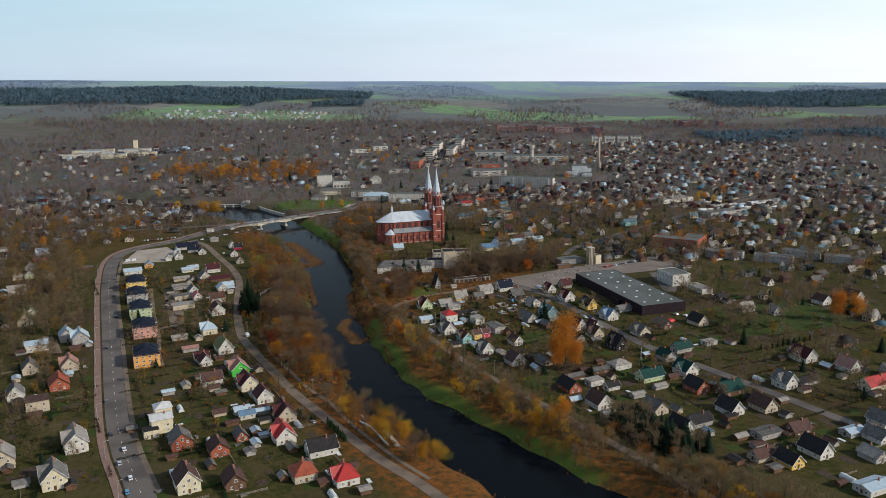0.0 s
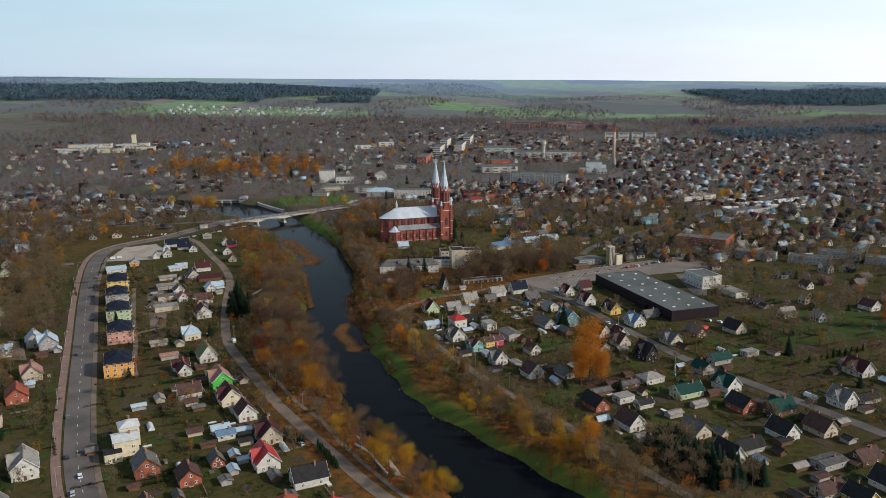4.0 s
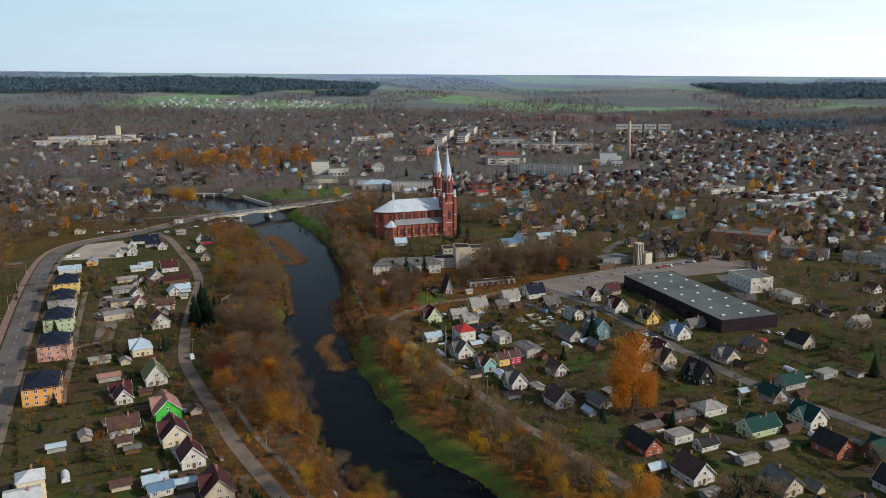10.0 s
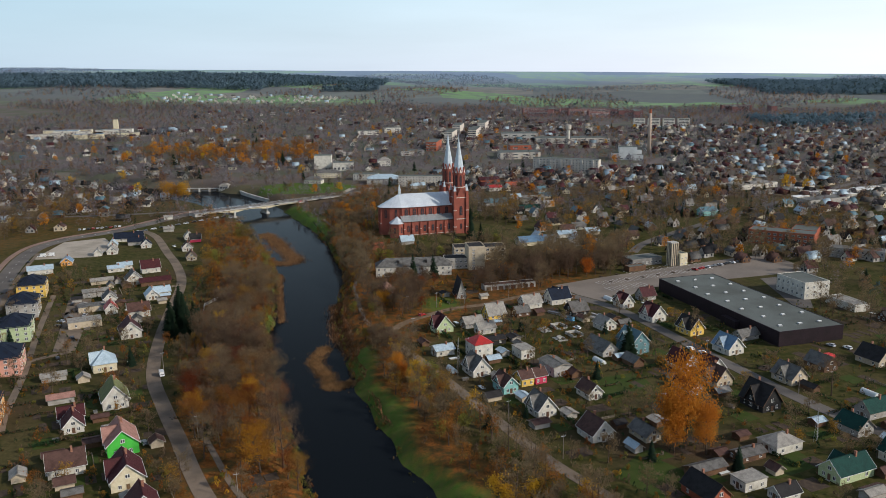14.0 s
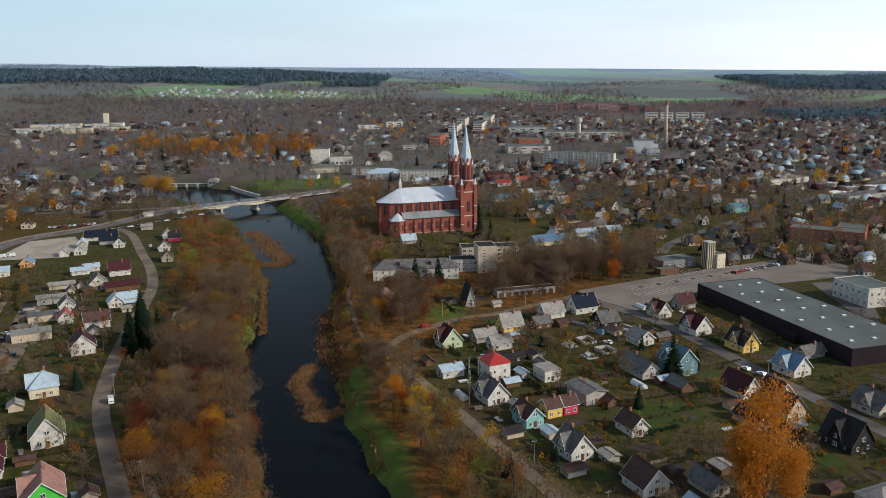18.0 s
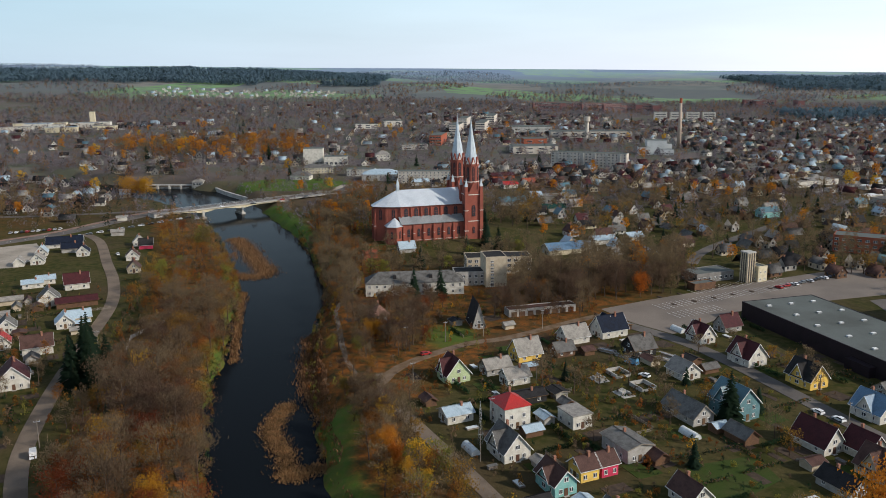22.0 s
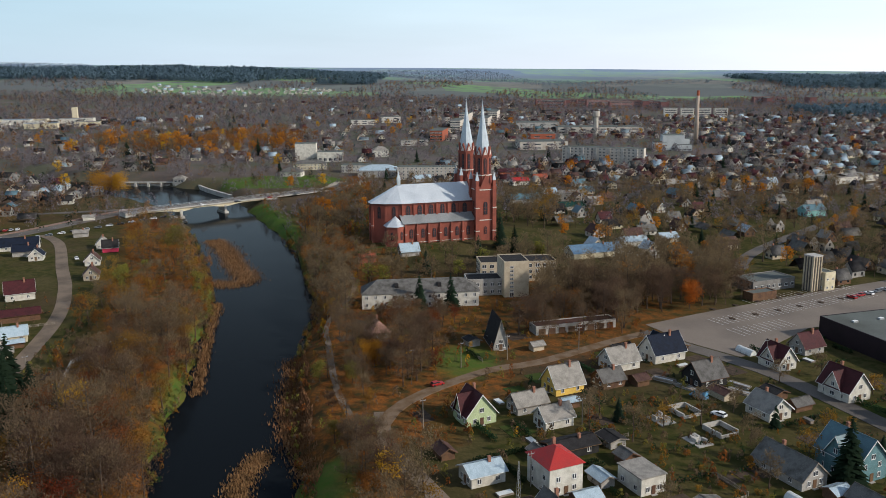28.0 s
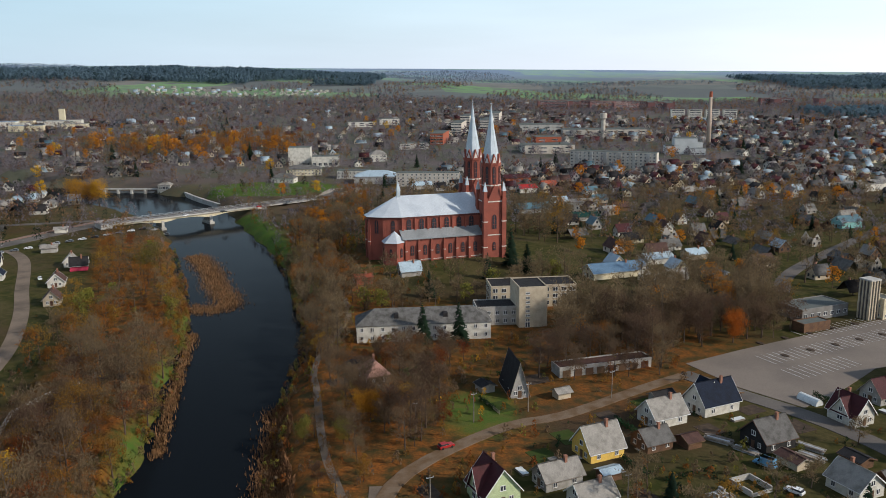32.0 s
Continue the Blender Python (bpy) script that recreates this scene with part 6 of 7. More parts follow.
lawns = []
grng.shuffle(NEAR)
made = {"lawn": 0, "bed": 0, "shed": 0, "fence": 0, "hedge": 0, "tunnel": 0}
for o in NEAR:
    bx, by = o.matrix_basis.translation.x, o.matrix_basis.translation.y
    rot = 24 if bx > -60 else 26
    for k in range(9):
        a, rr = grng.uniform(0, 6.283), grng.uniform(10.5, 17)
        x, y = bx + rr * math.cos(a), by + rr * math.sin(a)
        kind = ("shed", "bed", "lawn", "fence", "shed", "hedge", "lawn", "hedge", "tunnel")[k]
        if made[kind] > {"lawn": 130, "bed": 80, "shed": 100, "fence": 46, "hedge": 60, "tunnel": 12}[kind]:
            continue
        need = {"lawn": 8.0, "bed": 8.5, "shed": 8.5, "fence": 8.0, "hedge": 8.0, "tunnel": 9}[kind]
        if not open_ground(x, y, need):
            continue
        if kind in ("lawn", "bed") and any(math.hypot(x - a, y - b) < 12.5 for a, b in lawns):
            continue
        if kind in ("lawn", "bed"):
            lawns.append((x, y))
        made[kind] += 1
        if kind == "lawn":
            garden_bed(x, y, rot, grng.uniform(6, 8.5), grng.uniform(6.5, 9), LAWN, "mown green garden lawn", "lawn")
        elif kind == "bed":
            garden_bed(x, y, rot + 90 * grng.randrange(2), grng.uniform(4, 8), grng.uniform(5, 9), SOIL, "dug dark garden bed with ridges", "garden_bed")
            spots.append((x, y))
        elif kind == "shed":
            shed_at(x, y, rot + 90 * grng.randrange(2))
            spots.append((x, y))
        elif kind == "fence":
            fence(x, y, rot + 90 * grng.randrange(2), grng.uniform(9, 16))
        elif kind == "hedge":
            hedge(x, y, rot + 90 * grng.randrange(2), grng.uniform(8, 14))
        else:
            polytunnel(x, y, rot)
            spots.append((x, y))


def parcels(name, x0, x1, y0, y1, turn, step, seed, label):
    """Garden boundaries: broken rows of low hedge and withered growth along the edges of the plots."""
    rng = random.Random(seed)
    s = Shape()
    c, d = math.cos(radians(turn)), math.sin(radians(turn))
    mx, my = (x0 + x1) / 2, (y0 + y1) / 2
    half = math.hypot(x1 - x0, y1 - y0) / 2
    for axis in (0, 1):
        for row in np.arange(-half, half, step * (1.0 if axis else 1.7)):
            at = -half
            while at < half:
                long = rng.uniform(7, 22)
                high, thick = rng.uniform(0.6, 1.5), rng.uniform(0.25, 0.5)
                u, v = (at + long / 2, row + rng.uniform(-1.5, 1.5))
                x, y = (mx + u * c - v * d, my + u * d + v * c) if axis else (mx - v * c - u * d, my - v * d + u * c)
                if rng.random() < 0.5 and x0 < x < x1 and y0 < y < y1 and open_ground(x, y, 8.5, 6.5):
                    ex, ey = (c, d) if axis else (-d, c)
                    for _ in range(int(long * 9)):
                        q, e, a = rng.uniform(-long / 2, long / 2), rng.uniform(0.2, 0.42), rng.uniform(0, 6.283)
                        px, py = x + q * ex + rng.gauss(0, thick), y + q * ey + rng.gauss(0, thick)
                        pz = 5.0 + rng.uniform(0, high)
                        s.face([(px + e * math.cos(a), py + e * math.sin(a), pz - 0.1), (px - e * math.cos(a), py - e * math.sin(a), pz), (px - e * math.sin(a), py + e * math.cos(a), pz + 0.4)], rng.choices((0, 1, 2), (6, 4, 0.7))[0])
                at += long + rng.uniform(0.5, 6)
    return tagged(new(name, s.mesh(name, LEAF["thuja"], LEAF["bare"], LEAF["ochre"])), label, "hedges", kind="stuff")


parcels("plot_hedges", 15, 235, 400, 650, 24, 15, 51, "broken rows of low hedges between garden plots")
parcels("plot_hedges", -275, -60, 325, 740, 26, 15, 52, "broken rows of low hedges between garden plots")
parcels("plot_hedges", 180, 340, 280, 560, 24, 18, 53, "broken rows of low hedges between garden plots")
parcels("plot_hedges", -400, -260, 420, 740, 26, 18, 54, "broken rows of low hedges between garden plots")


def plots(name, count, x0, x1, y0, y1, turn, material, seed, label):
    """Small dug or mown plots that lie side by side in the gardens."""
    rng = random.Random(seed)
    s, made = Shape(), 0
    for _ in range(count * 8):
        x, y = rng.uniform(x0, x1), rng.uniform(y0, y1)
        if made >= count or not open_ground(x, y, 9.5, 8):
            continue
        made += 1
        spots.append((x, y))
        for k in range(rng.randrange(1, 4)):
            w, l = rng.uniform(2.0, 4.5), rng.uniform(4, 9)
            s.box(x + k * 4.8 * math.cos(radians(turn)), y + k * 4.8 * math.sin(radians(turn)), 4.7, w, l, 0.36 + 0.02 * k, 0, radians(turn))
    return tagged(new(name, s.mesh(name, material)), label, "garden plots", kind="stuff")


plots("dug_plots", 60, 20, 230, 410, 640, 24, SOIL, 61, "dug dark vegetable plots in the gardens")
plots("dug_plots", 70, -260, -70, 330, 720, 26, SOIL, 62, "dug dark vegetable plots in the gardens")
plots("dug_plots", 30, 190, 330, 290, 560, 24, SOIL, 63, "dug dark vegetable plots in the gardens")


def utility_pole(x, y, turn, lamp=False):
    root = thing("street_lamp" if lamp else "utility_pole", x, y, turn, "tall grey street lamp by the road" if lamp else "grey concrete utility pole with crossarm", "street lamp" if lamp else "pole")
    s = Shape()
    s.tube((0, 0, -0.5), (0, 0, 9), 0.16, 0.1, 7, 0, True)
    part("pole", s.mesh("pole", STEEL if lamp else TIMBER), root)
    s = Shape()
    if lamp:
        s.tube((0, 0, 8.9), (1.6, 0, 9.3), 0.06, 0.05, 5)
        s.box(1.9, 0, 9.2, 0.8, 0.3, 0.14)
    else:
        s.box(0, 0, 8.3, 1.8, 0.12, 0.12)
        for k in (-0.8, 0, 0.8):
            s.tube((k, 0, 8.4), (k, 0, 8.75), 0.07, 0.05, 6, 0, True)
    part("lamp_arm" if lamp else "crossarm", s.mesh("arm", STEEL), root)


for k in range(12):
    p = smooth_line(MAIN, 6)[75 + 8 * k]
    utility_pole(p[0] - 10, p[1] + 3, 20, True)
for px, py in ((-3, 541), (15, 493), (31, 462), (-24, 600), (-12, 648), (4, 655), (30, 664), (112, 560), (135, 515), (90, 648), (-100, 483), (-75, 438), (-135, 553), (-152, 640), (-28, 642), (20, 600), (2, 567)):
    utility_pole(px, py, 24)

# foundations, timber and pipes on the building plot
for fx, fy, w, l, sort in ((43, 604, 5, 7, "blocks"), (51, 609, 6, 7, "walls"), (49, 590, 5, 7, "blocks"), (57, 596, 6, 7, "walls")):
    f = thing("foundation", fx, fy, 24, "roofless concrete foundation walls in rough grass", "foundation", "unfinished foundations")
    if sort == "walls":
        for sx, sy, bw, bl in ((0, 1, w, 0.4), (0, -1, w, 0.4), (1, 0, 0.4, l), (-1, 0, 0.4, l)):
            s = Shape()
            s.box(sx * w / 2, sy * l / 2, -0.2, bw, bl, 1.6 if (sx, sy) != (0, -1) else 1.0)
            part("wall", s.mesh("wall", CONCRETE), f)
    else:
        s = Shape()
        s.box(0, 0, -0.2, w, l, 0.4)
        part("slab", s.mesh("slab", CONCRETE), f)
        for k in range(9):
            s = Shape()
            s.box(grng.uniform(-w / 2 + 0.8, w / 2 - 0.8), grng.uniform(-l / 2 + 1, l / 2 - 1), 0.2, 0.6, 1.8, grng.uniform(0.6, 1.2), 0, grng.uniform(-0.2, 0.2))
            part("block", s.mesh("block", CONCRETE), f)
for lx, ly, tn, n in ((52, 634, 50, 12), (74, 629, 40, 9), (72, 624, 40, 8), (57, 628, 40, 8)):
    st = thing("timber_stack", lx, ly, tn, "stack of pale weathered boards and beams on the ground", "timber stack", "timber stacks")
    for k in range(n):
        s = Shape()
        s.box((k % 4) * 0.7 - 1.0, 0, 0.32 * (k // 4), 0.6, grng.uniform(5.5, 8), 0.3)
        part("beam", s.mesh("beam", TIMBER if k % 3 else STEEL), st)

# ---- trees ----
def limbs(seed, height, spread, twig):
    """A leaning trunk with crooked limbs; gives its shape, the limb ends and the random source."""
    rng = random.Random(seed)
    s, tips = Shape(), []
    lean = Vector((rng.uniform(-0.06, 0.06), rng.uniform(-0.06, 0.06), 1))
    p, r = Vector((0, 0, -0.4)), height * 0.02 + 0.06
    steps = 5
    for k in range(steps):
        q = p + lean * (height * 0.86 / steps) + Vector((rng.uniform(-0.2, 0.2), rng.uniform(-0.2, 0.2), 0))
        s.tube(p, q, r, r * 0.74, 5)
        if k >= 1:
            for _ in range(4):
                a = rng.uniform(0, 2 * math.pi)
                ln = spread * rng.uniform(0.55, 1.05) * (1.0 - 0.45 * abs(k - 2) / 3)
                e = q + Vector((math.cos(a) * ln, math.sin(a) * ln, ln * rng.uniform(0.35, 0.9)))
                m = q.lerp(e, 0.5) + Vector((0, 0, -0.08 * ln))
                s.tube(q, m, r * 0.42, r * 0.28, 3), s.tube(m, e, r * 0.28, r * 0.08, 3)
                tips += [m.lerp(e, 0.45), e]
                for _ in range(twig):
                    b = rng.uniform(0, 2 * math.pi)
                    t = m.lerp(e, rng.uniform(0.2, 0.9))
                    f = t + Vector((math.cos(b), math.sin(b), rng.uniform(0.2, 1.1))) * ln * 0.4
                    s.tube(t, f, r * 0.16, r * 0.04, 3)
                    tips.append(f)
        p, r = q, r * 0.74
    tips.append(p + Vector((0, 0, height * 0.08)))
    return s, tips, rng


def leafy_tree(seed, height, spread, leaves, leaf, crown_mat, base=0.3, fill=0.75, twig=2):
    """A trunk with limbs, and a crown of many small leaf clumps gathered round the limb ends."""
    s, tips, rng = limbs(seed, height, spread, twig)
    c = Shape()
    for k in range(leaves):
        t = rng.choice(tips)
        g = Vector((rng.gauss(0, 1), rng.gauss(0, 1), rng.gauss(0, 0.85))) * spread * 0.19 * fill / 0.75
        o = t + g
        if o.z < height * base * 0.6:
            o.z = height * base * 0.6 + rng.random()
        d = Vector((rng.uniform(-1, 1), rng.uniform(-1, 1), rng.uniform(-0.6, 1))).normalized()
        u = d.orthogonal().normalized()
        w = d.cross(u)
        z = leaf * rng.uniform(0.6, 1.4)
        c.face([o - u * z * 0.56, o + w * z * 0.8, o + u * z * 0.56])
    return s.mesh("trunk", BARK), c.mesh("crown", crown_mat)


def bare_tree(seed, height, spread, twigs, crown_mat, twig=2, stout=1.0):
    """Trunk and limbs, and sprays of thin twigs that fan up and out from the limb ends, with a few last leaves."""
    s, tips, rng = limbs(seed, height, spread, twig)
    c = Shape()
    heart = Vector((0, 0, height * 0.42))
    for k in range(twigs):
        t = rng.choice(tips)
        o = t + Vector((rng.gauss(0, 1), rng.gauss(0, 1), rng.gauss(0, 0.9))) * spread * 0.15
        if o.z < height * 0.2:
            continue
        d = ((o - heart).normalized() * 0.7 + Vector((rng.gauss(0, 0.6), rng.gauss(0, 0.6), 0.35 + rng.gauss(0, 0.5)))).normalized()
        n = Matrix.Rotation(rng.uniform(0, 6.28), 3, d) @ d.orthogonal().normalized()
        ln, wd = rng.uniform(0.5, 1.3) * stout, rng.uniform(0.06, 0.11) * stout
        if rng.random() < 0.3:
            ln, wd = rng.uniform(0.3, 0.6) * stout, rng.uniform(0.12, 0.22) * stout
        c.face([o - n * wd, o + n * wd, o + d * ln])
    return s.mesh("trunk", BARK), c.mesh("crown", crown_mat)


def fir_tree(seed, height, spread):
    rng = random.Random(seed)
    s = Shape()
    s.tube((0, 0, -0.3), (0, 0, height * 0.97), height * 0.016 + 0.05, 0.03, 6)
    c = Shape()
    rows = int(height * 1.7)
    for k in range(rows):
        h = height * (0.08 + 0.92 * k / rows)
        rr = spread * (1 - k / rows) ** 0.85 + 0.15
        for j in range(11):
            a = rng.uniform(0, 2 * math.pi)
            q = rr * rng.uniform(0.75, 1.1)
            d = Vector((math.cos(a), math.sin(a), 0))
            n = Vector((-d.y, d.x, 0))
            w = 0.22 * q + 0.15
            tip = d * q + Vector((0, 0, h - 0.28 * q))
            c.face([Vector((0, 0, h + 0.25)), d * q * 0.6 - n * w + Vector((0, 0, h - 0.2 * q)), tip, d * q * 0.6 + n * w + Vector((0, 0, h - 0.12 * q))])
    return s.mesh("trunk", BARK), c.mesh("crown", LEAF["fir"])


def thuja(seed, height, spread):
    rng = random.Random(seed)
    s, c = Shape(), Shape()
    s.tube((0, 0, -0.2), (0, 0, height * 0.5), 0.08, 0.04, 5)
    for k in range(260):
        h, a = rng.random() ** 0.8, rng.uniform(0, 6.283)
        r = spread * (1 - h ** 2.2) * rng.uniform(0.75, 1.1) + 0.05
        o = Vector((math.cos(a) * r, math.sin(a) * r, h * height))
        n = Vector((-math.sin(a), math.cos(a), 0))
        c.face([o - n * 0.25, o + n * 0.25, o * 0.98 + Vector((0, 0, 0.7))])
    return s.mesh("trunk", BARK), c.mesh("crown", LEAF["thuja"])


TREES = {}
for key, n in (("bare", 6), ("ochre", 4), ("russet", 3)):
    for k in range(n):
        hgt = 13 + 1.9 * k
        TREES.setdefault(key, []).append(bare_tree(4 + 31 * k + 5, hgt, hgt * 0.36, 1700, LEAF["bare"]) if key == "bare" else
                                         leafy_tree(len(key) * 97 + 31 * k, hgt * 0.9, hgt * 0.32, 1700, 0.32, LEAF[key], fill=0.8))
        TREES.setdefault("mid_" + key, []).append(bare_tree(4 + 31 * k + 5, hgt, hgt * 0.36, 620, LEAF["bare"], 0, 1.5) if key == "bare" else
                                                  leafy_tree(len(key) * 97 + 31 * k, hgt * 0.9, hgt * 0.32, 620, 0.52, LEAF[key], fill=0.8, twig=0))
for key, n, lv in (("orange", 3, 5400), ("gold", 3, 3400), ("willow", 3, 3000)):
    for k in range(n):
        hgt = 12 + 2.0 * k
        TREES.setdefault(key, []).append(leafy_tree(len(key) * 53 + 17 * k, hgt, hgt * 0.36, lv, 0.36, LEAF[key], base=0.12, fill=0.95))
        TREES.setdefault("mid_" + key, []).append(leafy_tree(len(key) * 53 + 17 * k, hgt, hgt * 0.34, 800, 0.62, LEAF[key], base=0.12, fill=0.9, twig=0))
        TREES.setdefault("far_" + key, []).append(leafy_tree(len(key) * 59 + 19 * k, hgt, hgt * 0.28, 330, 1.0, LEAF[key], base=0.12, fill=0.9, twig=0))
TREES["fir"] = [fir_tree(3 + k, 12 + 2.5 * k, 3.4 + 0.5 * k) for k in range(3)]
TREES["thuja"] = [thuja(9 + k, 3.4 + k, 0.75) for k in range(2)]
TREES["bush"] = [leafy_tree(400 + k, 3.2, 1.7, 300, 0.36, LEAF[c], base=0.05, twig=0) for k, c in enumerate(("ochre", "willow", "russet"))]
for key in ("bare", "ochre", "russet"):         # simpler ones for the distance
    TREES["far_" + key] = [bare_tree(70 + 13 * k, 13 + 2.2 * k, (13 + 2.2 * k) * 0.34, 420, LEAF[key], 0, 1.55) for k in range(4)]
TREE_LABEL = {"bare": "nearly bare brown deciduous tree", "ochre": "ochre autumn tree with thinning leaves", "russet": "russet autumn tree with thinning leaves", "orange": "full orange autumn tree",
              "gold": "golden yellow autumn tree", "willow": "yellow-green rounded autumn tree", "fir": "dark green fir tree", "thuja": "slim dark green thuja", "bush": "low autumn garden bush"}
trng = random.Random(11)


WOOD = []


def tree(x, y, sort, size=1.0, group="trees of the town", own=True):
    light = ("far_" if y > 760 else "mid_") + sort
    trunk, crown = trng.choice(TREES[light if not own and light in TREES else sort])
    if not own:
        k = size * trng.uniform(0.8, 1.2)
        WOOD.append((trunk, crown, pose(x, y, gz(x, y) - 0.1, 0, 0, trng.uniform(0, 360)) @ Matrix.Diagonal((k * 1.05, k * 1.05, k, 1))))
        return None
    where = "on the river bank" if abs(float(river_gap(np.array(x), np.array(y)))) < 25 else "among the houses"
    ob = new("bush" if sort == "bush" else "tree", trunk)
    k = size * trng.uniform(0.85, 1.15)
    ob.matrix_basis = pose(x, y, gz(x, y) - 0.1, 0, 0, trng.uniform(0, 360)) @ Matrix.Diagonal((k * trng.uniform(0.9, 1.15), k * trng.uniform(0.9, 1.15), k, 1))
    tagged(ob, f"{TREE_LABEL[sort]} {where}", "bush" if sort == "bush" else "tree", group)
    part("crown", crown, ob)
    return ob


def clear(x, y, r=2.0):
    """Free of houses, roads and water."""
    gap = float(river_gap(np.array(x), np.array(y)))
    if gap < 3 or gap < 12 and 380 < y < 600 and x > np.interp(y, [300, 430, 560, 620], [45, -20, -65, -80]):
        return False
    if TAKEN.size and (np.hypot(TAKEN[:, 0] - x, TAKEN[:, 1] - y) < TAKEN[:, 2] + r).any():
        return False
    return not (np.hypot(ROADPTS[:, 0] - x, ROADPTS[:, 1] - y) < ROADPTS[:, 2] + r).any()


def grove(n, corners, sorts, size=1.0, r=1.5, apart=3.0, own=False):
    """n trees inside a four-cornered patch of the plan."""
    a, b, c, d = (np.array(q, float) for q in corners)
    made = []
    for _ in range(n * 12):
        if len(made) >= n:
            break
        u, v = trng.random(), trng.random()
        p = (a * (1 - u) + b * u) * (1 - v) + (d * (1 - u) + c * u) * v
        if clear(p[0], p[1], r) and all(math.hypot(p[0] - q[0], p[1] - q[1]) > apart for q in made):
            made.append(p)
            tree(p[0], p[1], trng.choices(list(sorts), list(sorts.values()))[0], size, own=own)


TAKEN = np.array([(o.matrix_basis.translation.x, o.matrix_basis.translation.y, 7.0) for o in scene.objects if o.parent is None and o.get("category") in ("house", "shed", "apartment house")])
TAKEN = np.vstack([TAKEN, [(157, 600, 32), (150, 650, 34), (165, 580, 30), (145, 680, 28), (203, 668, 16), (0, 861, 22), (-22, 855, 22), (-45, 848, 18), (128, 748, 14)]])
ROADPTS = np.array([(p[0], p[1], w) for line, w in ((MAIN, 11), (RIVER_ROAD, 4.0),
                    ([(247, 305), (190, 411), (166, 454), (139, 500), (117, 558), (91, 634), (66, 690)], 4.5), ([(-38, 600), (-24, 628), (-3, 645), (14, 652), (50, 675)], 4),
                    ([(85, 355), (42, 434), (27, 459), (13, 489), (-6, 532), (-22, 566)], 3.5), ([(125, 770), (144, 810), (174, 846), (247, 921), (342, 1010)], 4.5),
                    ([(-112, 1059), (-84, 1140), (-70, 1220), (-60, 1300)], 6)) for p in smooth_line(line)])
BANK = {"bare": 6, "ochre": 3, "russet": 2, "willow": 1}
grove(20, ((-112, 490), (-80, 480), (-92, 540), (-118, 536)), {"russet": 6, "bare": 1}, 0.85, apart=5.0, own=True)
grove(42, ((-102, 470), (-50, 440), (-86, 570), (-125, 560)), {"bare": 6, "russet": 1.5, "ochre": 3, "gold": 0.4}, 0.88, apart=5.0, own=True)
grove(30, ((-14, 335), (14, 350), (-48, 440), (-74, 425)), {"ochre": 4, "gold": 2, "bare": 2}, 0.66, own=True)
grove(72, ((-126, 560), (-84, 560), (-107, 690), (-138, 690)), {"bare": 7, "ochre": 3, "russet": 2, "gold": 0.3}, 0.85, apart=4.6, own=True)
grove(62, ((-160, 690), (-108, 690), (-132, 790), (-176, 780)), {"bare": 5, "ochre": 3, "russet": 3, "willow": 1}, 0.66)
grove(12, ((-52, 575), (-35, 585), (-42, 640), (-58, 640)), {"bare": 3, "ochre": 2, "willow": 2}, 0.5, own=True)
grove(16, ((-44, 560), (-28, 565), (-33, 600), (-46, 596)), {"bare": 5, "russet": 1}, 0.55, own=True)
grove(34, ((-46, 622), (-18, 636), (-21, 670), (-50, 668)), {"bare": 8, "russet": 1, "gold": 0.5}, 0.62, apart=2.6, own=True)
grove(26, ((-56, 676), (-24, 680), (-10, 704), (-60, 706)), {"bare": 8, "russet": 2}, 0.6, own=True)
grove(22, ((8, 664), (54, 684), (50, 706), (10, 702)), {"bare": 8, "russet": 1}, 0.68, own=True)
grove(34, ((42, 700), (112, 722), (112, 738), (40, 722)), {"bare": 8, "orange": 0.7}, 0.75, apart=4, own=True)
grove(42, ((-176, 785), (-136, 790), (-176, 880), (-205, 890)), {"bare": 5, "ochre": 3, "russet": 3, "willow": 1}, 0.66)
grove(75, ((60, 335), (90, 370), (10, 480), (-18, 455)), {"bare": 6, "russet": 3, "ochre": 2, "gold": 0.8}, 0.66)
grove(44, ((-10, 470), (14, 480), (-25, 575), (-44, 560)), {"bare": 5, "russet": 2, "ochre": 2, "willow": 1, "gold": 0.6}, 0.6)
grove(55, ((20, 705), (60, 712), (95, 790), (30, 745)), {"bare": 6, "orange": 0.4}, 0.8)
grove(75, ((60, 722), (118, 738), (140, 800), (70, 800)), {"bare": 6, "orange": 0.6}, 0.8)
grove(70, ((-66, 700), (-54, 700), (-74, 850), (-104, 860)), {"bare": 7, "russet": 2, "ochre": 1}, 0.7)
grove(50, ((-75, 752), (10, 768), (60, 810), (-85, 806)), {"bare": 6, "fir": 0.5, "willow": 0.6}, 0.72)
grove(75, ((-100, 870), (-66, 880), (-70, 1060), (-110, 1010)), {"bare": 5, "russet": 2, "orange": 0.6}, 0.8)
grove(110, ((-60, 900), (60, 890), (70, 1000), (-80, 1060)), {"bare": 6, "ochre": 1, "fir": 0.4}, 0.8)
grove(200, ((-520, 740), (-335, 800), (-350, 1010), (-560, 990)), {"bare": 6, "ochre": 1, "russet": 0.6, "orange": 0.3}, 0.9)
grove(80, ((-380, 530), (-255, 560), (-335, 800), (-470, 800)), {"bare": 6, "ochre": 1}, 0.9)
grove(60, ((-320, 560), (-262, 560), (-330, 760), (-372, 760)), {"bare": 6, "ochre": 1, "fir": 0.4}, 0.8)
grove(64, ((78, 398), (94, 402), (124, 352), (104, 346)), {"fir": 5, "bare": 1}, 0.72, apart=2.6)
grove(60, ((66, 372), (92, 376), (150, 280), (112, 268)), {"bare": 6, "russet": 1}, 0.6, apart=2.6)
